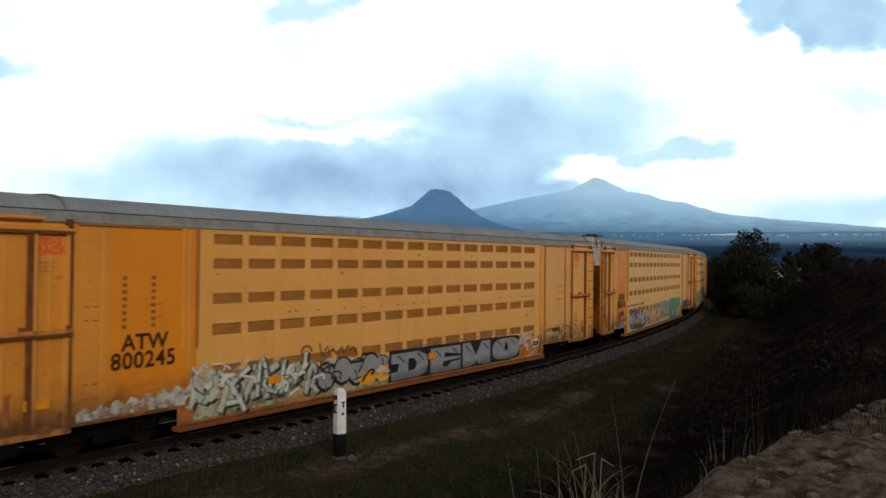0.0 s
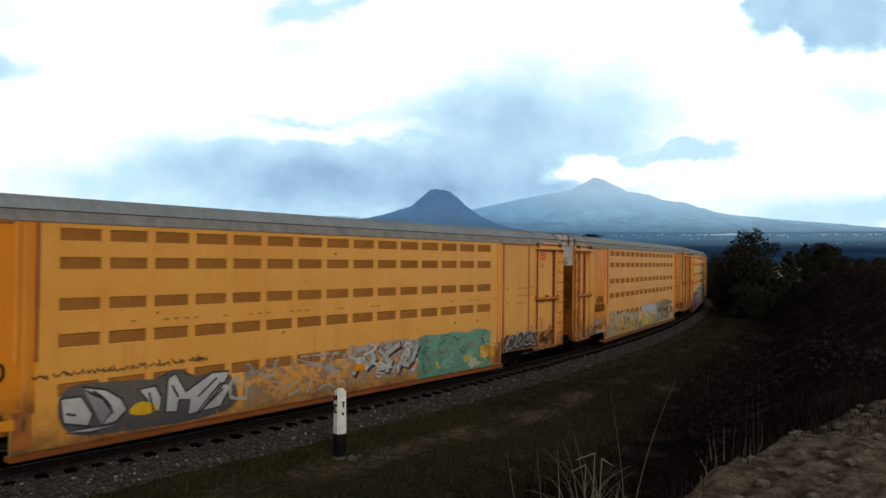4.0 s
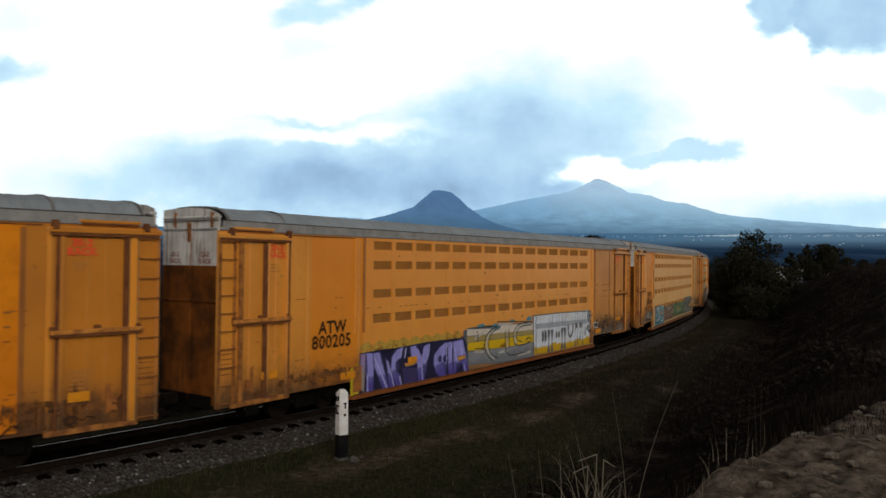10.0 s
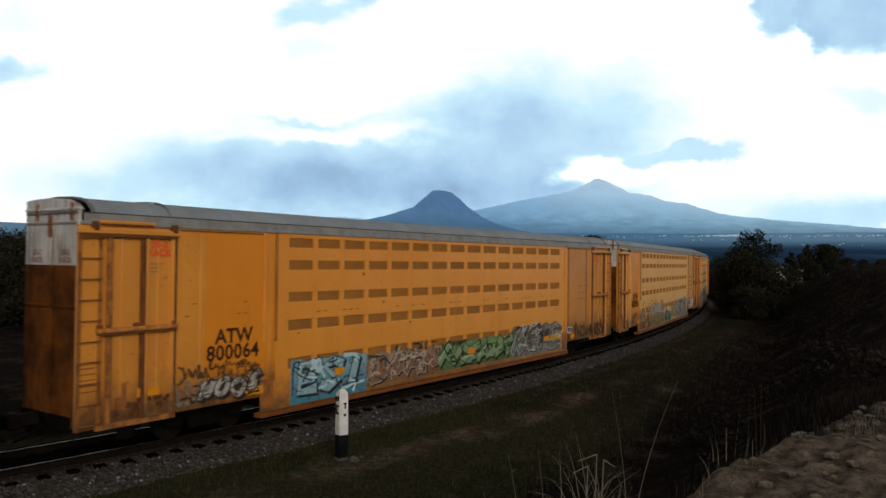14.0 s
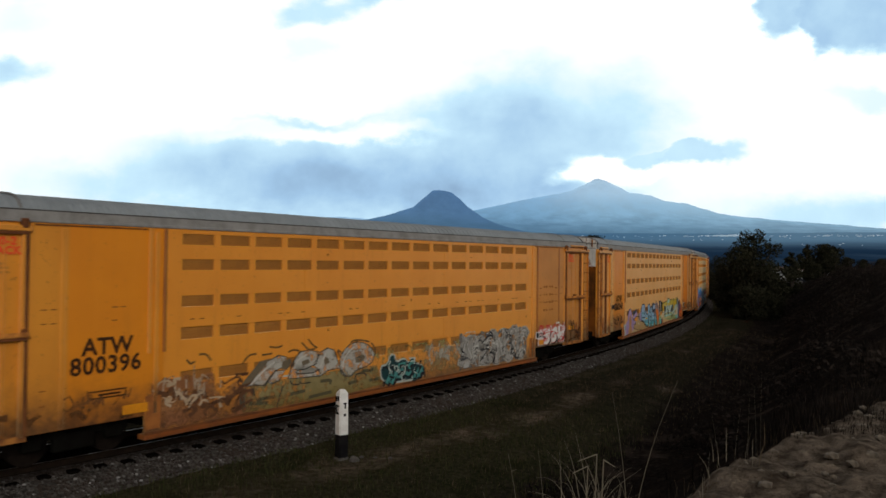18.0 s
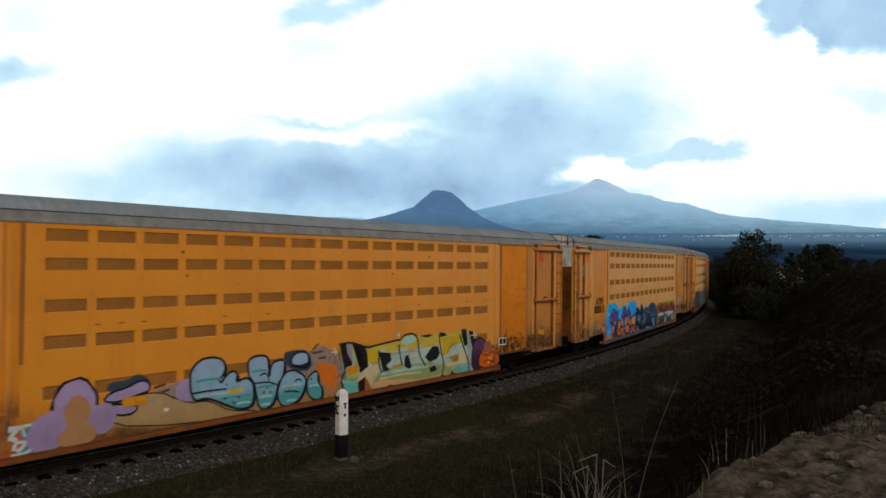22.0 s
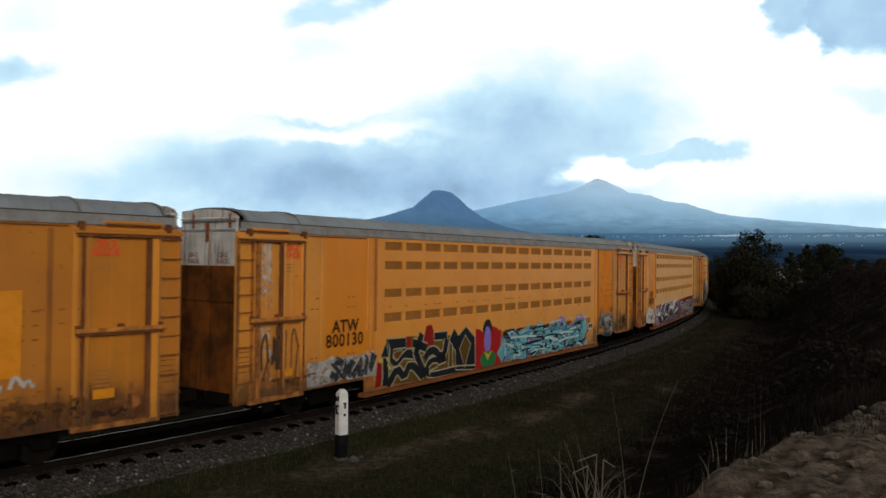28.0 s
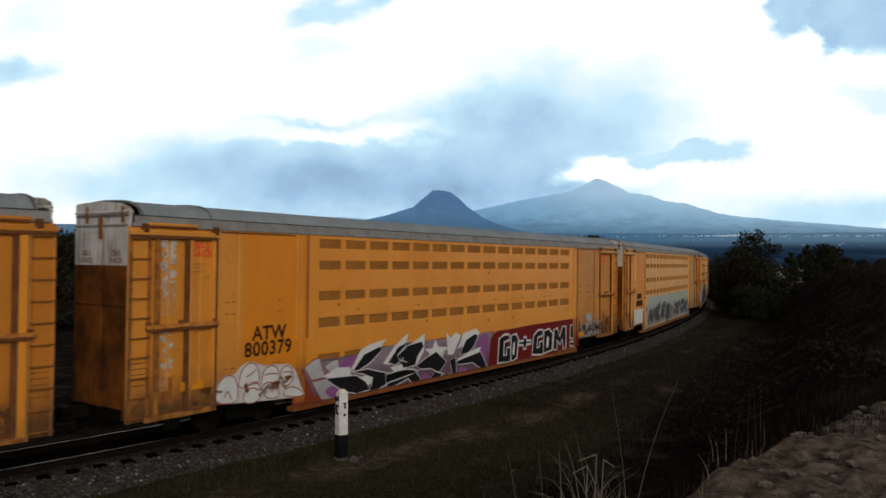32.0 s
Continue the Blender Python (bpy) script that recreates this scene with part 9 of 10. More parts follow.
def paint_car_5(c):
    g = random.Random(105)
    field(c, -8.6, -6.9, 0.45, 1.55, spray((0.28, 0.12, 0.05), fade=0.6), g, 3, 0.2, 0.0, "rust-red faded paint", 0)
    scribble(c, -8.4, -6.9, 0.8, 1.75, spray((0.45, 0.35, 0.25), fade=0.6), g, 4, 0.04)
    piece_tall(c)
    rust = field(c, -8.7, -5.6, 0.40, 1.25, spray((0.26, 0.11, 0.05), (0.36, 0.17, 0.06), 0.5, 1.2, 0.9), g, 5, 0.2, 0.0, "rust-red overspray", 1)
    tangle(rust, -8.6, -5.7, 0.42, 1.4, spray((0.11, 0.05, 0.025), fade=0.5), g, 22, 0.07, 0.45, 4)
    tangle(rust, -8.6, -6.6, 0.5, 1.5, spray((0.48, 0.36, 0.24), fade=0.5), g, 10, 0.05, 0.4, 6)
    t = piece(c, [(-0.83, 1.04), (-0.46, 1.06), (-0.34, 1.36), (-0.13, 1.33), (-0.08, 1.09), (0.36, 1.19), (0.54, 1.01), (1.20, 0.93), (1.41, 0.65), (1.31, 0.50), (0.55, 0.45), (-0.16, 0.46), (-0.74, 0.57)], 1, spray((0.016, 0.05, 0.055), fade=0.2), spray((0.40, 0.44, 0.40), fade=0.4), 0.06, 1, name="spray_paint", label="dark teal tag with a pale outline")
    letters(t, "%ES*", -0.5, 1.3, 0.45, 1.0, spray((0.07, 0.25, 0.24), fade=0.2), spray((0.010, 0.025, 0.028), fade=0.1), g, 0.10, 0.03, 0.3, 0, 0, 6, 0.12)
    tangle(t, -0.55, 1.35, 0.42, 1.15, spray((0.45, 0.52, 0.48), fade=0.2), g, 14, 0.03, 0.35, 24)
    field(c, -1.2, 3.4, 0.55, 1.6, spray((0.40, 0.26, 0.07), (0.36, 0.30, 0.12), 0.6, 1.4, 0.95), g, 6, 0.2, 0.0, "hazy olive overspray", 0)
    field(c, 1.4, 3.5, 0.6, 1.5, spray((0.36, 0.24, 0.11), (0.34, 0.30, 0.22), 0.6, 1.4, 0.8), g, 4, 0.25, 0.0, "faded pale paint", 0)
    scribble(c, 1.5, 3.4, 0.8, 1.6, spray((0.42, 0.4, 0.34), fade=0.7), g, 5, 0.05)
    s = field(c, 3.4, 8.1, 0.45, 1.72, spray((0.18, 0.17, 0.155), fade=0.75), g, 7, 0.22, 0.0, "silver letters with black outlines", 2)
    shards(s, 3.5, 8.0, 0.48, 1.65, [spray((0.40, 0.40, 0.39), fade=0.3), spray((0.26, 0.25, 0.24), fade=0.3), spray((0.12, 0.115, 0.11), fade=0.3)], g, 18, 0.4, 1)
    letters(s, "*MONSC", 3.5, 8.1, 0.48, 1.8, spray((0.34, 0.33, 0.31), (0.30, 0.29, 0.27), 0.6, 1.5, 0.6), spray((0.07, 0.065, 0.06), fade=0.3), g, 0.24, 0.02, 0.2, 0, 1, 6, 0.1, edge2=spray((0.40, 0.38, 0.34), fade=0.6))
    tangle(s, 3.5, 8.0, 0.5, 1.75, spray((0.50, 0.49, 0.46), fade=0.4), g, 30, 0.035, 0.4, 26)
    r = field(c, 9.0, 11.35, 0.85, 1.62, spray((0.66, 0.56, 0.54), (0.60, 0.12, 0.08), 1.25, 1.6, 0.2), g, 4, 0.2, 0.0, "white and red bubble letters", 0)
    letters(r, "SSW", 9.5, 11.3, 0.88, 1.6, S_WHITE, spray((0.55, 0.15, 0.12), fade=0.2), g, 0.18, 0.025, 0.1, 0, 2, 6, 0.08)
    tangle(t, -0.7, 1.4, 0.45, 1.2, S_BLACK, g, 12, 0.04, 0.4, 22)
    tangle(s, 3.5, 8.0, 0.5, 1.7, S_BLACK, g, 18, 0.04, 0.5, 24)
    tangle(r, 9.1, 11.3, 0.88, 1.65, spray((0.62, 0.06, 0.05), fade=0.1), g, 18, 0.03, 0.4, 20)
    tangle(r, 9.1, 11.3, 0.88, 1.7, S_WHITE, g, 10, 0.05, 0.4, 17)
    part("stencil_frame", boxes((-10.05, -9.2, -SIDE - 0.022, -SIDE - 0.018, 1.30, 1.33), (-10.05, -9.2, -SIDE - 0.022, -SIDE - 0.018, 1.44, 1.47), (-9.85, -9.35, -SIDE - 0.022, -SIDE - 0.018, 1.36, 1.40)), BLACK, c, "small framed stencil bars")


def paint_car_6(c):
    g = random.Random(106)
    lilac, tan = spray((0.34, 0.24, 0.42), (0.42, 0.30, 0.52), 0.6, 1.6, 0.2), spray((0.44, 0.22, 0.10), fade=0.1)
    shapes = blob(c, -7.2, 1.2, 0.5, 0.58, S_BLACK, g, 12, 0.04)
    tagged(shapes, "lilac and tan plain rounded shapes")
    blob(shapes, -7.2, 1.2, 0.45, 0.53, lilac, g, 14, 0.04)
    blob(shapes, -7.75, 0.75, 0.40, 0.40, lilac, g, 15, 0.1)
    blob(shapes, -6.65, 0.85, 0.35, 0.32, lilac, g, 15, 0.1)
    blob(shapes, -7.15, 1.05, 0.28, 0.36, tan, g, 18, 0.04)
    blob(shapes, -7.15, 0.58, 0.42, 0.22, tan, g, 17, 0.08)
    piece(c, [(-8.65, 0.37), (-8.6, 0.95), (-8.35, 1.0), (-8.2, 0.6), (-8.25, 0.37)], 3, spray((0.55, 0.10, 0.02), fade=0.2), name="spray_paint", label="red spray edge")
    tangle(c, -8.5, -7.7, 0.4, 0.95, spray((0.55, 0.62, 0.62), fade=0.2), g, 7, 0.05, 0.4, 14)
    piece_bubbles(c)
    piece_angular(c)
    field(c, -8.5, -7.8, 0.36, 0.95, spray((0.10, 0.26, 0.33), fade=0.3), g, 2, 0.1, 0, "blue spray edge", 1)


def paint_car_7(c):
    g = random.Random(107)
    piece_blue(c)
    piece_dark(c)
    part("sill_overspray", boxes((-8.6, 2.75, -SIDE - 0.0405, -SIDE - 0.0365, Z_LOW + 0.03, Z_LOW + 0.095)), spray((0.01, 0.12, 0.26), fade=0.1), c, "dark blue overspray along the sill")
    r = field(c, 2.85, 8.3, 0.34, 1.05, spray((0.07, 0.09, 0.09), (0.16, 0.21, 0.19), 0.4, 1.0, 0.2), g, 6, 0.1, 0.05, "red spiked letters over grey-green", 1)
    field(c, 2.9, 8.2, 1.0, 1.8, spray((0.45, 0.38, 0.02), (0.22, 0.34, 0.04), 1.3, 1.7, 0.2), g, 8, 0.18, 0.0, "yellow-green spray ground", 0)
    letters(r, "WWMWM", 3.0, 8.1, 1.05, 1.75, spray((0.42, 0.025, 0.012), fade=0.1), spray((0.12, 0.01, 0.008), fade=0.1), g, 0.3, 0.03, 0.15, 0, 0, 6, 0.1)
    shards(r, 2.9, 8.2, 0.38, 1.4, [spray((0.40, 0.02, 0.012), fade=0.1), spray((0.55, 0.45, 0.02), fade=0.1), S_BLACK, spray((0.24, 0.30, 0.26), fade=0.1), spray((0.03, 0.10, 0.4), fade=0.1), S_WHITE], g, 26, 0.4, 1)
    field(c, 3.2, 7.9, 0.92, 1.12, S_WHITE, g, 14, 0.1, 0.0, "", 18, r)
    scribble(r, 3.0, 8.2, 0.42, 0.9, S_BLACK, g, 9, 0.07, 19)
    for x, col in ((6.6, (0.03, 0.10, 0.35)), (5.2, (0.30, 0.36, 0.30)), (7.5, (0.34, 0.36, 0.33)), (8.4, (0.5, 0.22, 0.04))):
        blob(r, x, 0.62, 0.35, 0.2, spray(col, fade=0.1), g, 26, 0.2)
    field(c, 8.0, 8.9, 0.85, 1.5, spray((0.02, 0.12, 0.55), fade=0.05), g, 2, 0.2, 0.0, "blue spray end", 2)
    field(c, 9.15, 10.35, 1.9, 3.6, spray((0.72, 0.24, 0.01), (0.72, 0.27, 0.02), 1, 3, 0.05), g, 2, 0.02, 0.0, "fresh orange repaint patch", 0)
    scribble(c, 9.1, 10.8, 1.55, 1.98, spray((0.5, 0.5, 0.48), fade=0.4), g, 5, 0.06)
    scribble(c, 8.95, 12.2, 0.95, 1.5, spray((0.16, 0.07, 0.02), fade=0.5), g, 9, 0.06)
    tangle(r, 3.0, 8.2, 0.4, 1.75, S_BLACK, g, 26, 0.05, 0.5, 26)


def paint_car_8(c):
    g = random.Random(108)
    s = field(c, -11.2, -8.25, 0.84, 1.5, spray((0.34, 0.32, 0.30), (0.46, 0.44, 0.42), 0.8, 1.4, 0.6), g, 5, 0.18, 0.05, "grey and white tags with dark letters", 0)
    letters(s, "S%AN", -10.3, -8.4, 0.88, 1.5, spray((0.03, 0.03, 0.035), fade=0.3), S_GREY, g, 0.14, 0.02, 0.2, 0, 0, 6, 0.08)
    scribble(s, -12.9, -11.6, 1.0, 2.6, spray((0.10, 0.06, 0.03), fade=0.4), g, 4, 0.06)
    piece_olive(c)
    p = field(c, -2.5, -0.65, 0.38, 1.85, spray((0.36, 0.012, 0.014), fade=0.05), g, 1.5, 0.2, 0.0, "red panel with plain coloured shapes", 2)
    blob(p, -1.65, 1.8, 0.33, 0.32, S_BLACK, g, 4, 0.08)
    blob(p, -1.65, 1.38, 0.26, 0.5, spray((0.24, 0.17, 0.52), fade=0.05), g, 6, 0.05)
    blob(p, -1.6, 0.66, 0.58, 0.3, spray((0.02, 0.16, 0.05), fade=0.05), g, 7, 0.05)
    shape("yellow_wedge", [(-1.95, 0.98), (-1.65, 0.62), (-1.3, 0.98), (-1.6, 0.85)], -SIDE - 0.022, spray((0.55, 0.42, 0.02)), p)
    t = field(c, -0.6, 7.4, 0.45, 1.55, spray((0.17, 0.20, 0.36), (0.24, 0.22, 0.42), 0.5, 1.5, 0.45), g, 8, 0.2, 0.05, "aqua letters on lilac with black shading", 1)
    letters(t, "%ESK&W*", -0.5, 7.5, 0.42, 1.72, spray((0.11, 0.36, 0.44), (0.18, 0.46, 0.55), 0.6, 1.5, 0.25), spray((0.30, 0.42, 0.42), fade=0.3), g, 0.46, 0.03, 0.35, 0, 0, 6, 0.12)
    shards(t, -0.5, 7.5, 0.42, 1.5, [spray((0.16, 0.46, 0.50), fade=0.2), spray((0.10, 0.30, 0.36), fade=0.2), S_BLACK, spray((0.46, 0.60, 0.60), fade=0.2), spray((0.26, 0.20, 0.46), fade=0.2)], g, 30, 0.55, 1)
    for x in (0.9, 2.0, 3.0, 4.1, 5.9, 7.0):
        k = g.uniform(-0.05, 0.1)
        shape("shading_wedge", [(x - 0.5, 0.62 + k), (x - 0.1, 0.5 + k), (x + 0.35, 0.62 + k), (x + 0.5, 0.78 + k), (x + 0.1, 0.62 + k)], -SIDE - 0.036, S_BLACK, t)
    scribble(t, 5.6, 7.6, 1.72, 1.85, spray((0.6, 0.55, 0.6)), g, 6, 0.035, 4, False)
    ink, chrome = spray((0.03, 0.028, 0.026), fade=0.2), spray((0.22, 0.22, 0.21), (0.36, 0.36, 0.35), 0.9, 1.5, 0.5)
    m = piece(c, [(9.09, 1.18), (9.05, 1.44), (9.16, 1.64), (9.40, 1.67), (9.72, 1.63), (10.22, 1.70), (10.57, 1.64), (10.83, 1.47), (10.91, 1.08), (10.81, 0.81), (10.68, 0.61), (9.74, 0.68), (9.27, 0.80), (9.17, 1.01)], 3, chrome, ink, 0.035, 1, name="spray_paint", label="grey sprayed shape with two curved points")
    piece(m, [(9.54, 1.65), (9.60, 1.88), (10.03, 1.82), (10.34, 1.85), (10.54, 1.61)], 2, spray((0.34, 0.33, 0.30), fade=0.9), soft=1)
    for pts in ([(9.25, 1.63), (9.33, 1.83), (9.45, 2.00), (9.55, 1.92), (9.51, 1.71), (9.60, 1.59), (9.43, 1.48)], [(10.57, 1.61), (10.60, 1.82), (10.58, 2.05), (10.66, 2.01), (10.73, 1.76), (10.85, 1.66), (10.70, 1.48)]):
        piece(m, pts, 6, chrome, ink, 0.055, 1)
    for pts in ([(9.29, 1.26), (9.43, 1.34), (9.67, 1.27), (9.73, 1.18), (9.52, 1.15)], [(10.29, 1.20), (10.45, 1.28), (10.64, 1.24), (10.67, 1.13), (10.45, 1.08)], [(9.62, 0.91), (9.74, 0.93), (10.45, 0.90), (10.50, 0.74), (10.30, 0.65), (9.68, 0.71)], [(9.91, 1.32), (10.00, 1.40), (10.13, 1.30)]):
        piece(m, pts, 8, ink, soft=1)
    for pts in ([(9.34, 1.44), (9.55, 1.52), (9.85, 1.61), (10.09, 1.64), (10.34, 1.57), (10.73, 1.59)], [(9.25, 1.39), (9.49, 1.42), (9.79, 1.28), (9.88, 1.19)], [(10.23, 1.18), (10.35, 1.30), (10.57, 1.36), (10.74, 1.29)], [(9.73, 1.05), (9.92, 1.00), (10.04, 1.04), (10.29, 0.98), (10.42, 1.02)], [(9.09, 1.13), (9.32, 1.13), (9.56, 0.97)], [(9.13, 1.64), (9.11, 1.33), (9.26, 0.95)], [(10.80, 1.31), (10.74, 1.04), (10.61, 0.89)], [(9.82, 1.17), (9.76, 1.10), (9.81, 1.04)], [(10.20, 1.13), (10.26, 1.04), (10.23, 0.99)], [(9.37, 1.62), (9.73, 1.48), (9.49, 1.42)]):
        stroke(m, pts, 10, ink, 0.045)
    for pts in ([(9.69, 0.91), (9.81, 0.89), (9.80, 0.80)], [(9.87, 0.89), (10.01, 0.88), (9.95, 0.78)], [(10.07, 0.88), (10.20, 0.88), (10.16, 0.77)], [(10.26, 0.88), (10.41, 0.87), (10.36, 0.76)]):
        piece(m, pts, 12, chrome)
    tangle(m, 9.2, 10.8, 0.75, 1.6, ink, g, 16, 0.028, 0.25, 14)
    tangle(m, 9.2, 10.8, 0.75, 1.6, spray((0.42, 0.42, 0.40), fade=0.4), g, 14, 0.05, 0.25, 9)
    tangle(t, -0.5, 7.5, 0.48, 1.6, S_BLACK, g, 44, 0.045, 0.7, 34)
    for k in range(26):
        x, z, l = g.uniform(-0.4, 5.4), g.uniform(0.5, 1.4), g.uniform(0.8, 2.2)
        m = (S_BLACK, spray((0.20, 0.50, 0.56), fade=0.1), spray((0.44, 0.62, 0.62), fade=0.1), spray((0.08, 0.26, 0.34), fade=0.1))[k % 4]
        stroke(t, [(x, z), (x + l * 0.4, z + g.uniform(-0.02, 0.12)), (x + l, z + g.uniform(-0.12, 0.1))], 37 + k % 4, m, g.uniform(0.03, 0.09))
    for x in (4.8, 6.8):
        blob(t, x, 1.6, 0.5, 0.3, spray((0.30, 0.25, 0.50), fade=0.5), g, 0, 0.15)
    tangle(t, -0.5, 7.4, 0.5, 1.6, spray((0.05, 0.16, 0.22), fade=0.1), g, 22, 0.07, 0.6, 32)
    tangle(t, -0.5, 7.5, 0.45, 1.75, spray((0.42, 0.62, 0.64), fade=0.1), g, 24, 0.05, 0.5, 36)
    tangle(s, -11.1, -8.4, 0.9, 1.6, spray((0.5, 0.49, 0.47), fade=0.4), g, 12, 0.06, 0.4, 3)


def paint_car_9(c):
    g = random.Random(109)
    piece_spiked(c)
    e = field(c, 9.3, 11.5, 0.84, 1.5, spray((0.36, 0.35, 0.34), fade=0.5), g, 5, 0.14, 0.1, "grey tag", 0)
    scribble(e, 9.4, 11.4, 0.9, 1.5, S_BLACK, g, 5, 0.05)
    blob(e, 10.2, 1.72, 0.35, 0.18, S_SILVER, g, 4)


def peeling(c, rng):
    """Pale peeled strip on the door beside the ladder, in ragged flakes."""
    pale = spray((0.52, 0.50, 0.44), (0.56, 0.55, 0.50), 1.0, 4.0, 0.9)
    for z0, z1, n in ((3.0, 4.66, 46), (1.1, 2.65, 22)):
        for k in range(n):
            z = z0 + (z1 - z0) * (k + rng.random()) / n
            cx = rng.uniform(-12.78, -12.5)
            pts = [(cx + rng.uniform(0.6, 1.0) * 0.12 * math.cos(a), z + rng.uniform(0.5, 1.1) * 0.08 * math.sin(a)) for a in [i * math.tau / 9 for i in range(9)]]
            shape("paint_flake", pts, -SIDE + 0.024 - 0.0008 * (k % 6), pale, c)


peeling(CARS[9], random.Random(5))
peeling(CARS[8], random.Random(6))


def paint_car_far(c, seed, base, top, mark):
    g = random.Random(seed)
    field(c, -11.2, -8.9, 0.85, 1.75, S_WHITE, g, 2, 0.15, 0.0, "white spray block", 0)
    f = field(c, -7.6, 8.2, 0.5, 2.3, spray(base, top, 0.8, 2.0, 0.4), g, 8, 0.1, 0.0, "pale spray ground with dark letters", 0)
    letters(f, "%ESBN&OK", -7.3, 8.0, 0.55, 1.75, spray(mark, fade=0.3), spray((0.5, 0.5, 0.5), fade=0.4), g, 0.5, 0.05, 0.2, 0, 1, 6, 0.1)


def repaint(c, x0, x1, z0, z1, seed):
    """Fresher orange panel, blotchy at its edges."""
    g = random.Random(seed)
    field(c, x0, x1, z0, z1, spray((0.62, 0.185, 0.008), (0.73, 0.235, 0.008), 1.5, 4.0, 0.12), g, 3, 0.02, 0.0, "fresh orange repaint patch", -26)


repaint(CARS[2], 9.0, 10.89, 0.85, 4.9, 61)
repaint(CARS[6], 9.0, 10.89, 0.85, 4.9, 62)
repaint(CARS[8], 9.0, 10.89, 0.85, 4.9, 63)


def small_tags():
    """Thin marker tags and smudges on the end panels."""
    dark, brown, chalk = spray((0.05, 0.03, 0.02), fade=0.5), spray((0.18, 0.08, 0.03), fade=0.6), spray((0.55, 0.53, 0.48), fade=0.5)
    for i, x0, x1, z0, z1, m, n in ((6, -10.9, -8.9, 1.05, 1.65, dark, 9), (1, -10.6, -9.2, 1.25, 1.75, dark, 6), (4, -10.4, -9.0, 1.6, 1.85, dark, 5), (7, -12.5, -11.5, 3.6, 4.15, chalk, 4), (7, -10.8, -9.0, 0.95, 1.4, chalk, 6),
                                    (5, -10.7, -9.0, 1.1, 1.5, brown, 5), (2, 9.3, 11.0, 0.95, 1.6, brown, 6), (3, -11.5, -9.0, 0.95, 1.35, brown, 8), (9, 11.9, 12.8, 1.0, 2.0, brown, 3),
                                    (8, 11.6, 12.7, 1.0, 1.9, dark, 3), (6, 9.2, 12.4, 0.95, 1.4, brown, 8), (5, 11.7, 12.6, 1.1, 1.8, dark, 3)):
        scribble(CARS[i], x0, x1, z0, z1, m, random.Random(900 + i + n), n, 0.035, 9)
    part("dark_patch", boxes((-11.05, -10.55, -SIDE - 0.03, -SIDE - 0.026, 1.93, 2.13)), S_BLACK, CARS[6], "black painted-over rectangle")
    grime, scab = spray((0.13, 0.055, 0.02), fade=0.7), spray((0.05, 0.025, 0.015), fade=0.5)
    for i in range(1, 10):
        g = random.Random(700 + i)
        tangle(CARS[i], 9.0, 12.9, 0.84, 1.35, grime, g, 20, 0.09, 0.35, 2)
        tangle(CARS[i], 9.0, 12.9, 0.84, 1.2, scab, g, 16, 0.045, 0.25, 4)
        tangle(CARS[i], -12.8, -8.9, 0.84, 1.2, grime, g, 12, 0.07, 0.3, 2)
        for k in range(9):
            x, top = g.uniform(9.0, 12.9), g.uniform(1.15, 1.75)
            stroke(CARS[i], [(x, top), (x + g.uniform(-0.02, 0.02), 0.5 * top + 0.42), (x, 0.84)], 3, grime, g.uniform(0.03, 0.10), 0, "rust_run")


small_tags()
for i, job in enumerate((paint_car_0, paint_car_1, paint_car_2, paint_car_3, paint_car_4, paint_car_5, paint_car_6, paint_car_7, paint_car_8, paint_car_9)):
    job(CARS[i])
paint_car_far(CARS[10], 110, (0.40, 0.40, 0.38), (0.42, 0.47, 0.42), (0.06, 0.06, 0.075))
paint_car_far(CARS[11], 111, (0.36, 0.37, 0.40), (0.5, 0.5, 0.48), (0.08, 0.12, 0.2))
paint_car_far(CARS[12], 112, (0.35, 0.33, 0.30), (0.5, 0.5, 0.5), (0.2, 0.06, 0.05))


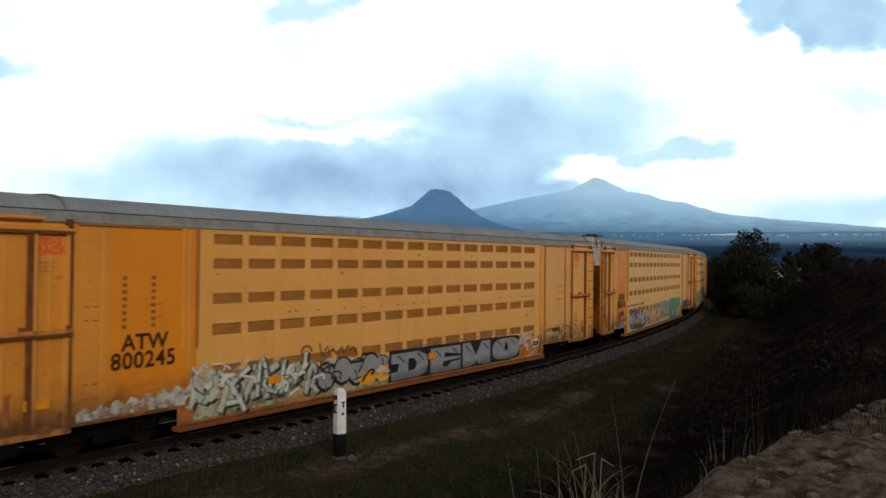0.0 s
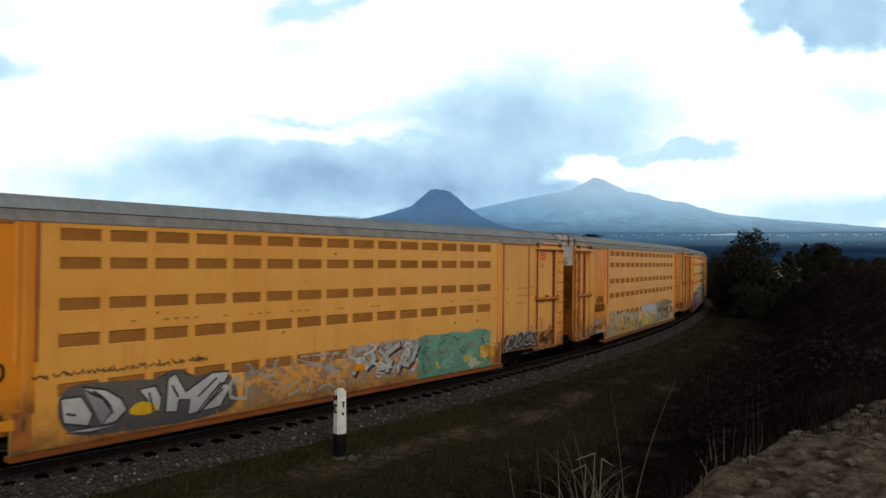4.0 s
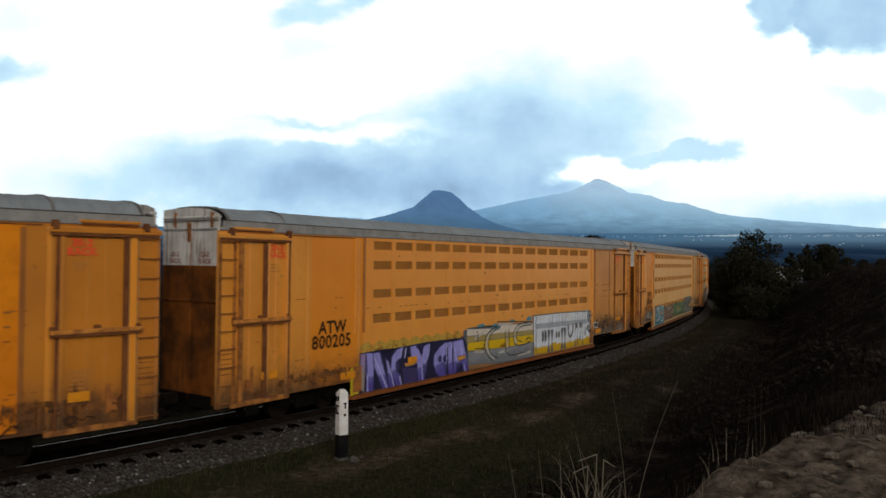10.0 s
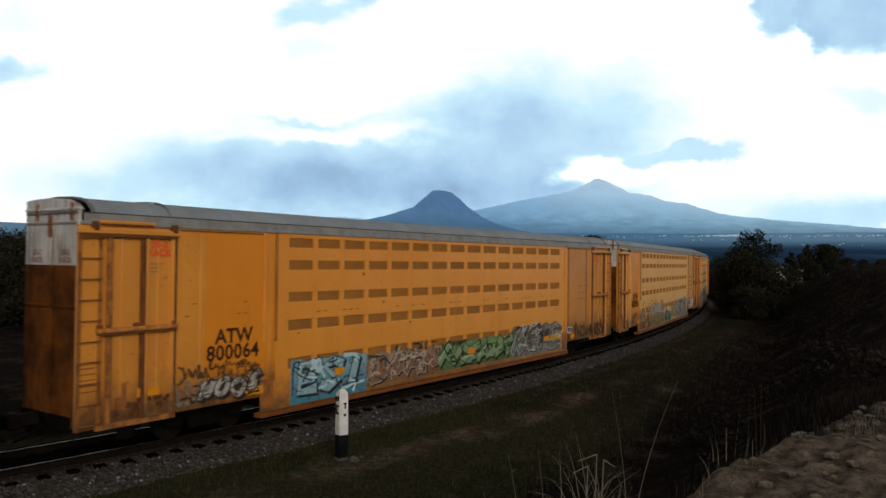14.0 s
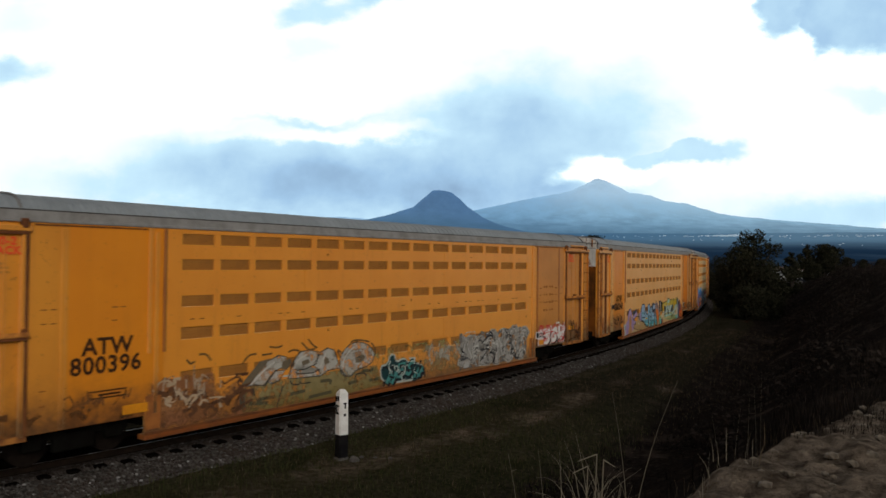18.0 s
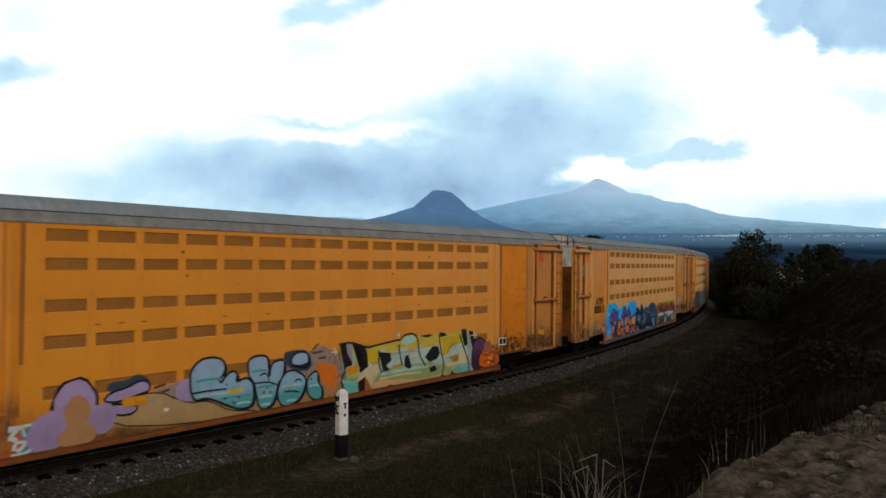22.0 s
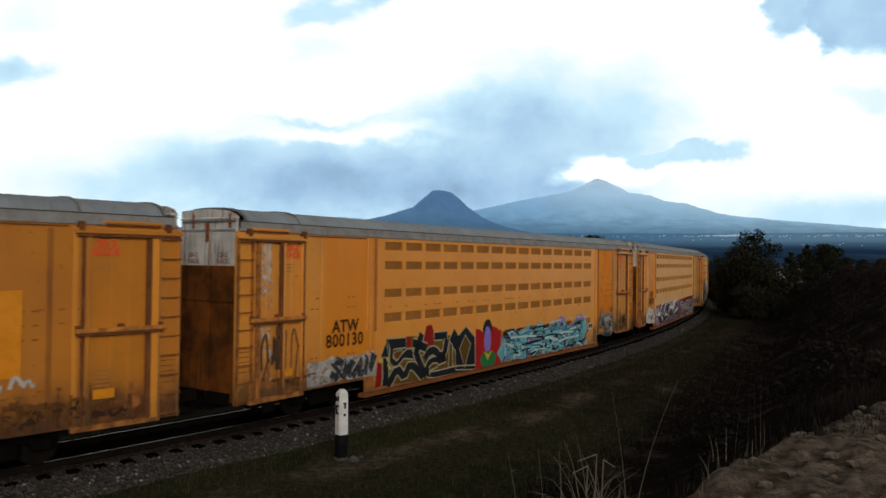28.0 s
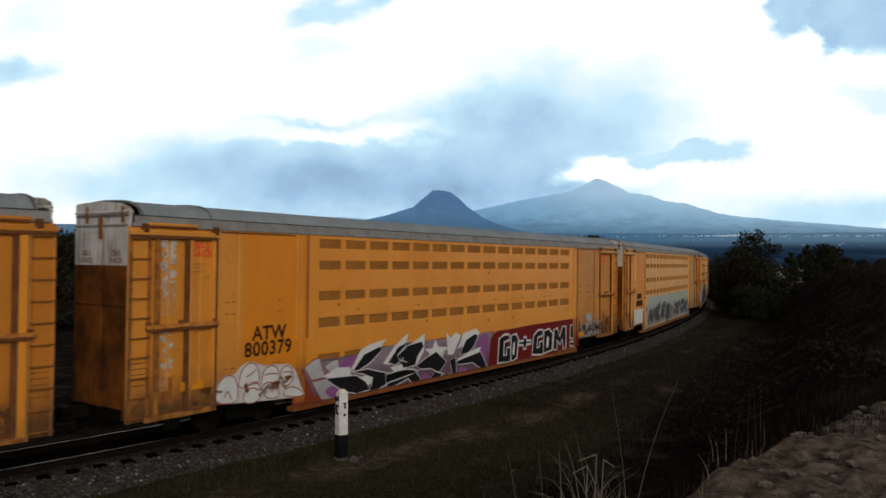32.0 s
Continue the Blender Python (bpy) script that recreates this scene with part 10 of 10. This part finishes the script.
def markings():
    mark = text_mesh("ATW", 0.49, 0.012)
    mark.materials.append(BLACK)
    amber = plain("amber_reflector", (0.72, 0.28, 0.01), (0.6, 0.22, 0.01), 5.0, 0.5)
    bars = plain("faded_notice_paint", (0.42, 0.18, 0.04), (0.48, 0.21, 0.05), 6.0, 0.8)
    rust = plain("rusty_bolt_marks", (0.20, 0.07, 0.018), (0.32, 0.12, 0.025), 6.0, 0.9)
    rng = random.Random(44)
    for i, (car, number) in enumerate(zip(CARS, ("800245", "800170", "800330", "800205", "800064", "800396", "800348", "800313", "800130", "800379", "", "", ""))):
        if number:
            part("reporting_mark", mark, None, car, "black stencilled letters").location = (-9.65, -SIDE - 0.024, 2.38)
            me = text_mesh(number, 0.50, 0.011, 1.08)
            me.materials.append(BLACK)
            part("reporting_mark", me, None, car, "black stencilled number").location = (-9.67, -SIDE - 0.024, 1.99)
        else:
            part("reporting_mark", boxes((-10.4, -9.3, -SIDE - 0.024, -SIDE - 0.02, 2.26, 2.55), (-10.6, -9.0, -SIDE - 0.024, -SIDE - 0.02, 1.86, 2.16)), BLACK, car, "dark bars of lettering")
        for x, z in ((-12.0, 1.35), (-9.0, 0.98), (-5.9, 1.12), (1.0, 1.08), (6.8, 1.08), (9.35, 0.98), (11.95, 1.42)):
            if rng.random() < 0.8 and (i not in (5, 7, 8, 9) or abs(x) > 8.5) and not (i == 9 and -9.5 < x < -8.5) and not (i == 0 and x > 6.5):
                w = rng.uniform(0.2, 0.32)
                y = -SIDE - (0.05 if abs(x) < 8.5 else 0.034)
                part("reflector", boxes((x - w, x + w, y - 0.004, y, z - 0.1, z + 0.1)), amber, car, "amber reflective sticker")
        if i in (0, 3, 4, 5, 6, 8):
            x = 9.05 if i not in (0, 8) else 8.15 if i == 0 else 7.95
            y, z = -SIDE - 0.04, 0.78 if i == 0 else 1.14
            plate = part("placard", boxes((x - 0.25, x + 0.25, y - 0.006, y, z, z + 0.28)), S_WHITE, car, "white placard with dark panels")
            part("dark_panel", boxes((x - 0.21, x - 0.02, y - 0.01, y - 0.006, z + 0.04, z + 0.24), (x + 0.02, x + 0.21, y - 0.01, y - 0.006, z + 0.04, z + 0.24)), S_BLACK, plate)
        # faint notices on the doors
        for x, z, n in ((-11.9, 4.1, 3), (11.98, 1.9, 5), (11.98, 4.1, 2)):
            bm = bmesh.new()
            for k in range(n):
                w = rng.uniform(0.14, 0.26)
                box(bm, x - w, x + w, -SIDE + 0.018, -SIDE + 0.03, z - k * 0.085, z - k * 0.085 + 0.035)
            part("notice", bm, bars, car)
        # dark bolt marks in columns and rows
        bm = bmesh.new()
        for x in ((9.25, 10.05, 10.32, 10.6) if i % 2 else (10.05, 10.32, 10.6)):
            for z in (1.52, 2.62, 2.9, 3.18):
                if rng.random() < 0.85:
                    w, k = rng.uniform(0.05, 0.08), rng.uniform(0.012, 0.022)
                    box(bm, x - w, x + w, -SIDE + 0.0, -SIDE + 0.008, z - k, z + k)
        if i in (2, 5):
            for x in (9.55, 9.75, 10.05, 10.25):
                for z in (2.28, 2.6, 2.92, 3.24):
                    rod(bm, (x, -SIDE + 0.008, z), (x, -SIDE - 0.012, z), rng.uniform(0.035, 0.06), 7)
        if i == 8:
            for x, z in ((9.5, 3.55), (10.1, 3.52), (9.45, 2.85), (10.1, 2.9), (10.0, 2.35), (9.4, 2.95), (9.7, 2.65)):
                rod(bm, (x, -SIDE + 0.008, z), (x, -SIDE, z), rng.uniform(0.03, 0.055), 7)
        if i == 0:
            for x in (-10.15, -9.45):
                for k in range(8):
                    box(bm, x - 0.05, x + 0.05, -SIDE + 0.0, -SIDE + 0.008, 2.7 + k * 0.15, 2.78 + k * 0.15)
        for z in (2.92, 3.2, 1.3, 1.6):
            for x in (-11.0, -10.8, -10.6, -9.5, -9.3, 10.7, 10.9, 11.1, 11.4):
                if rng.random() < 0.7:
                    box(bm, x - 0.06, x + 0.06, -SIDE + 0.001, -SIDE + 0.008, z - 0.012, z + 0.012)
        tagged(part("rust_spotting", bm, rust, car), kind="stuff")
        bm = bmesh.new()
        for z in (2.84,):
            x = -8.1
            while x < 8.6:
                if rng.random() < 0.28:
                    box(bm, x - 0.06, x + 0.07, -SIDE - 0.006, -SIDE + 0.002, z - 0.012, z + 0.012)
                x += 0.27
        for _ in range(5):
            x, z = rng.uniform(-8, 8.5), rng.choice((2.3, 3.85, 4.4, 3.0, 2.1))
            w = rng.uniform(0.02, 0.035)
            box(bm, x - w, x + w, -SIDE - 0.012, -SIDE + 0.002, z - w * 1.3, z + w)
        tagged(part("riveting", bm, rust, car), kind="stuff")


markings()


# ---- kilometre post ----
GRAVEL = plain("weathered_grey_stone", (0.13, 0.12, 0.11), (0.07, 0.065, 0.06), 8.0, 0.95)


def build_post():
    x, y = -2.36, 18.35
    p = tagged(new("kilometre_post"), "white concrete kilometre post with a black base in the grass", "post")
    p.location, p.rotation_euler = (x, y, ground_z(x, y) - 0.02), (0, 0, radians(38))
    h = 0.122

    def shaft(z0, z1, a, b):
        bm = bmesh.new()
        box(bm, -1, 1, -1, 1, z0, z1)
        for v in bm.verts:
            k = a if abs(v.co.z - z0) < 1e-6 else b
            v.co.x *= k
            v.co.y *= k
        bmesh.ops.bevel(bm, geom=[e for e in bm.edges if abs(e.verts[0].co.z - e.verts[1].co.z) > 0.05], offset=0.03, segments=2, affect="EDGES")
        return bm

    part("foot", shaft(-0.1, 0.08, h + 0.02, h + 0.01), GRAVEL, p, "grey chipped concrete foot")
    part("black_base", shaft(0.08, 0.62, h, h), POSTBLACK, p, "black painted base")
    up = part("white_shaft", shaft(0.62, 1.60, h + 0.002, h - 0.008), POSTWHITE, p, "white painted shaft")
    part("cap", shaft(1.60, 1.68, h - 0.01, h - 0.06), POSTWHITE, p)
    ink = POSTBLACK
    # worn characters as bars, on two faces
    for x0, x1, z0, z1 in ((-0.09, -0.03, 1.40, 1.52), (0.0, 0.07, 1.42, 1.53), (-0.06, 0.06, 1.10, 1.15), (-0.06, -0.01, 1.155, 1.275), (-0.06, 0.07, 1.28, 1.32)):
        part("lettering", boxes((x0, x1, -h - 0.006, -h + 0.004, z0, z1)), ink, up).rotation_euler = (0, 0, radians(-90))
    for x0, x1, z0, z1 in ((-0.03, 0.05, 1.345, 1.38), (0.0, 0.04, 1.24, 1.34), (-0.02, 0.04, 1.06, 1.12)):
        part("lettering", boxes((x0, x1, -h - 0.006, -h + 0.004, z0, z1)), ink, up)
    rng = random.Random(2)
    for k in range(5):
        a = rng.uniform(0, 6.3)
        s = tagged(new("stone", rock_mesh(rng, rng.uniform(0.05, 0.13))), "small grey stone beside the post", "stone", group="loose stones")
        sx, sy = x + 0.3 + 0.22 * k * abs(math.cos(a)), y + 0.15 * math.sin(a)
        s.location = (sx, sy, ground_z(sx, sy) + 0.01)


def rock_mesh(rng, r):
    bm = bmesh.new()
    bmesh.ops.create_icosphere(bm, subdivisions=1, radius=r)
    for v in bm.verts:
        v.co = Vector((v.co.x * rng.uniform(0.8, 1.3), v.co.y * rng.uniform(0.8, 1.3), v.co.z * rng.uniform(0.5, 0.8)))
    me = bpy.data.meshes.new("rock")
    bm.to_mesh(me)
    bm.free()
    me.materials.append(GRAVEL)
    return me


build_post()


# ---- loose ballast stones ----
def build_stones():
    rng = random.Random(12)
    verts, faces = [], []
    ico = bmesh.new()
    bmesh.ops.create_icosphere(ico, subdivisions=1, radius=1.0)
    co = [v.co.copy() for v in ico.verts]
    fs = [tuple(v.index for v in f.verts) for f in ico.faces]
    ico.free()
    bq, bz = zip(*bed)
    for _ in range(7000):
        s, q = 4 + 62 * rng.random() ** 2.3, rng.choice((rng.uniform(1.35, 2.5), rng.uniform(1.35, 2.7)))
        x, y, h = at_track(s, q)
        z = float(np.interp(q, bq, bz))
        r = rng.uniform(0.016, 0.042)
        m = Matrix.Translation((float(x), float(y), z + r * 0.3)) @ Matrix.Rotation(rng.uniform(0, 6), 4, "Z") @ Matrix.Diagonal((r * rng.uniform(0.7, 1.4), r * rng.uniform(0.7, 1.2), r * rng.uniform(0.5, 0.9), 1))
        k = len(verts)
        verts += [m @ v for v in co]
        faces += [tuple(k + i for i in f) for f in fs]
    tagged(new("ballast_stones", mesh_of("ballast_stones", verts, faces, STONE)), "loose grey ballast stones beside the rails", "stones", kind="stuff")


build_stones()


# ---- dry stalks on the bank's edge ----
def stalk(col, depth, tall, lean_x, lean_y, thick=0.007, head=True, base=None):
    x, y = toward(col, depth)
    z = ground_z(x, y) - 0.05 if base is None else base
    rng = random.Random(int(col * 1000) + int(depth * 10))
    verts, faces = [], []
    n = 7
    for i in range(n + 1):
        t = i / n
        c = Vector((lean_x * t * t * 0.6 + lean_x * t * 0.4, lean_y * t, tall * t))
        r = thick * (1 - 0.7 * t)
        for k in range(4):
            a = k * math.pi / 2
            verts.append((c.x + r * math.cos(a), c.y + r * math.sin(a), c.z))
    for i in range(n):
        for k in range(4):
            j = (k + 1) % 4
            faces.append((i * 4 + k, i * 4 + j, i * 4 + 4 + j, i * 4 + 4 + k))
    root = tagged(new("dry_stalk"), "thin dry straw-coloured stalk on the bank", "dry stalk", group="dry stalks")
    root.location = (x, y, z)
    part("stem", mesh_of("stem", verts, faces, STALK), None, root)
    for i in range(3 if head else 1):
        t = rng.uniform(0.6, 0.98) if i < 2 else rng.uniform(0.8, 1.0)
        c = Vector((lean_x * t * t * 0.6 + lean_x * t * 0.4, lean_y * t, tall * t))
        a = rng.uniform(0, 6.3)
        l = tall * rng.uniform(0.03, 0.06)
        e = c + Vector((math.cos(a) * l, math.sin(a) * l, l * rng.uniform(-0.4, 0.7)))
        part("leaf", mesh_of("leaf", [c + Vector((0, 0, thick)), c - Vector((0, 0, thick)), e], [(0, 1, 2)], STALK), None, root)


def tuft(col, depth, count, tall, spread, droop, seed):
    """A clump of thin dry blades that arch over."""
    rng = random.Random(seed)
    x, y = toward(col, depth)
    root = tagged(new("dry_grass_tuft"), "clump of arching dry straw-coloured grass on the bank", "grass tuft", group="dry grass tufts")
    root.location = (x, y, ground_z(x, y) - 0.03)
    for _ in range(count):
        a = rng.uniform(0, math.tau)
        h = tall * rng.uniform(0.45, 1.1)
        out = h * rng.uniform(0.05, 0.7) * droop
        dx, dy = math.cos(a), math.sin(a)
        ox, oy = rng.gauss(0, spread), rng.gauss(0, spread)
        w = rng.uniform(0.0014, 0.0044)
        curl = rng.uniform(0.0, 1.0) * droop
        verts, faces, n = [], [], 7
        for i in range(n + 1):
            t = i / n
            cx, cy = ox + dx * out * t * t, oy + dy * out * t * t
            cz = h * (t - 0.45 * curl * max(0.0, t - 0.45) ** 2 * 3.3)
            k = w * (1 - 0.75 * t)
            verts += [(cx - k, cy, cz), (cx + k, cy, cz), (cx, cy + k, cz + k)]
        for i in range(n):
            for k in range(3):
                m = (k + 1) % 3
                faces.append((i * 3 + k, i * 3 + m, i * 3 + 3 + m, i * 3 + 3 + k))
        part("blade", mesh_of("blade", verts, faces, STALK), None, root)


def build_stalks():
    tall = [(0.43, 5.55, 1.17, 0.33, 0.0, 0.0036), (0.425, 5.55, 1.08, -0.13, 0.0, 0.0028), (0.72, 8.2, 0.98, 0.05, 0.1, 0.0014), (0.71, 8.1, 0.85, -0.03, 0.0, 0.0015), (0.185, 5.2, 0.74, -0.10, 0.0, 0.0034), (0.24, 5.2, 0.70, -0.05, 0.1, 0.0028),
            (0.60, 6.5, 0.42, 0.02, 0.0, 0.0018), (0.63, 7.0, 0.55, -0.05, 0.1, 0.0015), (0.69, 7.6, 0.78, 0.02, 0.0, 0.0013), (0.13, 5.2, 0.62, -0.10, 0.0, 0.0030), (0.66, 7.4, 0.6, 0.06, 0.0, 0.0013)]
    for c, d, h, lx, ly, thick in tall:
        stalk(c, d, h, lx, ly, thick, False)
    for i, (c, d, n, h, sp, dr) in enumerate(((0.30, 5.3, 9, 0.66, 0.05, 0.9), (0.335, 5.35, 18, 0.74, 0.05, 1.1), (0.365, 5.4, 14, 0.70, 0.05, 1.0), (0.18, 5.2, 3, 0.40, 0.05, 0.6), (0.24, 5.25, 3, 0.40, 0.06, 0.8), (0.40, 5.5, 5, 0.56, 0.04, 0.7),
                                               (0.58, 6.2, 4, 0.30, 0.10, 0.8), (0.63, 6.7, 5, 0.30, 0.14, 0.8), (0.68, 7.2, 5, 0.34, 0.16, 0.7), (0.52, 5.9, 3, 0.25, 0.1, 0.8))):
        tuft(c, d, n, h, sp, dr, 300 + i)
    # snapped stems that fold over near the top
    for c, d, h, out in ((0.345, 5.3, 0.66, -0.13), (0.36, 5.32, 0.62, 0.08), (0.325, 5.3, 0.58, -0.10)):
        x, y = toward(c, d)
        root = tagged(new("dry_stalk"), "snapped dry straw-coloured stalk folded over", "dry stalk", group="dry stalks")
        root.location = (x, y, ground_z(x, y) - 0.04)
        bm = bmesh.new()
        rod(bm, (0, 0, 0), (0.02, 0, h), 0.0045, 5, 0.004)
        rod(bm, (0.02, 0, h), (0.02 + out, 0, h - 0.05), 0.004, 5, 0.0025)
        part("stem", bm, STALK, root)


build_stalks()


# ---- stones on the bank ----
def build_bank_stones():
    rng = random.Random(6)
    for _ in range(210):
        c, d = rng.uniform(0.44, 1.0), rng.uniform(5.2, 10.5)
        x, y = toward(c, d)
        s, q = to_track(x, y)
        if q[0] < bank_edge(s[0]) + 0.05:
            continue
        o = tagged(new("clod", rock_mesh(rng, 0.014 + 0.055 * rng.random() ** 2.5)), "dry earth clod on the bank", "earth clod", group="clods")
        o.data.materials[0] = SOIL
        o.location = (x, y, ground_z(x, y) + 0.02)


SOIL = plain("dry_soil", (0.20, 0.168, 0.13), (0.07, 0.056, 0.042), 6.0, 0.95, bump=0.6)
build_bank_stones()


# ---- houses far and near, pole, low wall ----
def house(name, label, x, y, w, d, h, turn, wall=None, roof=None, group=""):
    r = tagged(new(name), label, "house", group=group)
    r.location, r.rotation_euler = (x, y, ground_z(x, y) - 0.3), (0, 0, radians(turn))
    part("wall", boxes((-w / 2, w / 2, -d / 2, d / 2, 0, h)), wall or HOUSEWHITE, r)
    bm = bmesh.new()
    box(bm, -w / 2 - 0.03 * w, w / 2 + 0.03 * w, -d / 2 - 0.03 * d, d / 2 + 0.03 * d, h, h + 0.12 * h)
    for v in bm.verts:
        if v.co.z > h + 0.06 * h:
            v.co.y *= 0.3
            v.co.z += 0.18 * h
    part("roof", bm, roof or HOUSEROOF, r)
    return r


def build_houses():
    rng = random.Random(31)
    pale = plain("sunlit_pale_wall", (0.74, 0.80, 0.84), (0.5, 0.57, 0.64), 0.2, 0.9)
    strips = ((0.645, 0.024, 1150, 60), (0.60, 0.035, 1165, 22), (0.50, 0.06, 1160, 14), (0.86, 0.03, 1120, 16), (0.95, 0.05, 1110, 26), (0.38, 0.08, 1170, 10), (0.76, 0.03, 1140, 10), (0.55, 0.15, 1000, 8), (0.90, 0.06, 760, 10))
    for centre, spread, far, count in strips:
        for i in range(count):
            dep = rng.gauss(far, far * 0.022)
            x, y = toward(rng.gauss(centre, spread), dep)
            k = dep / 1900
            house("far_house", "tiny white house in the distant town", x, y, rng.choice((1.2, 2, 3, 4.5)) * rng.uniform(0.7, 1.3) * k, 3 * k, rng.uniform(0.8, 1.7) * k * (1.7 if count > 50 else 1.0), rng.uniform(-20, 20), pale, pale, "distant town")
    for col, dep, w in ((0.79, 210, 5.0), (0.745, 240, 7.0), (0.77, 190, 4.0), (0.94, 230, 5.0), (0.85, 260, 6.0), (0.815, 225, 4.0)):
        x, y = toward(col, dep)
        house("small_house", "small pale house among trees", x, y, w, 4, 2.6, rng.uniform(-20, 20), HOUSEWHITE, None, "houses near the line")
    x, y = toward(-0.872, 69)
    house("small_house", "small white building behind the line", x, y, 1.6, 2.0, 1.7, 10, HOUSEWHITE, CONCRETE, "houses near the line")
    x, y = toward(-0.85, 66)
    p = tagged(new("utility_pole"), "grey wooden pole behind the line", "pole")
    p.location = (x, y, ground_z(x, y) - 0.1)
    part("shaft", rod(bmesh.new(), (0, 0, 0), (0, 0, 3.7), 0.1, 10, 0.07), CONCRETE, p)
    part("crossarm", boxes((-0.35, 0.35, -0.05, 0.05, 3.5, 3.6)), CONCRETE, p)
    x, y = toward(0.788, 104)
    w = tagged(new("low_wall"), "low pale concrete wall on the bank", "wall")
    w.location, w.rotation_euler = (x, y, ground_z(x, y) - 0.2), (0, 0, radians(-25))
    part("coping", boxes((-1.3, 1.3, -0.2, 0.2, 0.78, 0.98), bevel=0.015), CONCRETE, w)
    part("base", boxes((-1.25, 1.25, -0.15, 0.15, -0.4, 0.78)), CONCRETE, w)


build_houses()

# ---- what moves ----
def motions():
    walk(deck, [(0.0, pose(-4, 0, 194)), (32.0, pose(14, 0, 194))])
    for i, car in enumerate(CARS):
        walk(car, [(t * 0.5, car_pose(i, t * 0.5)) for t in range(65)])
    for i, car in enumerate(CARS):
        for bogie in [o for o in car.children if o.name.startswith("bogie")]:
            for w in [o for o in bogie.children if o.name.startswith("wheelset")]:
                x = w.location.x
                walk(w, [(k / 15, pose(x, 0, 0.42, 0, math.degrees((car_place(i, k / 15) - car_place(i, 0)) / 0.42), 0)) for k in range(481)])


motions()
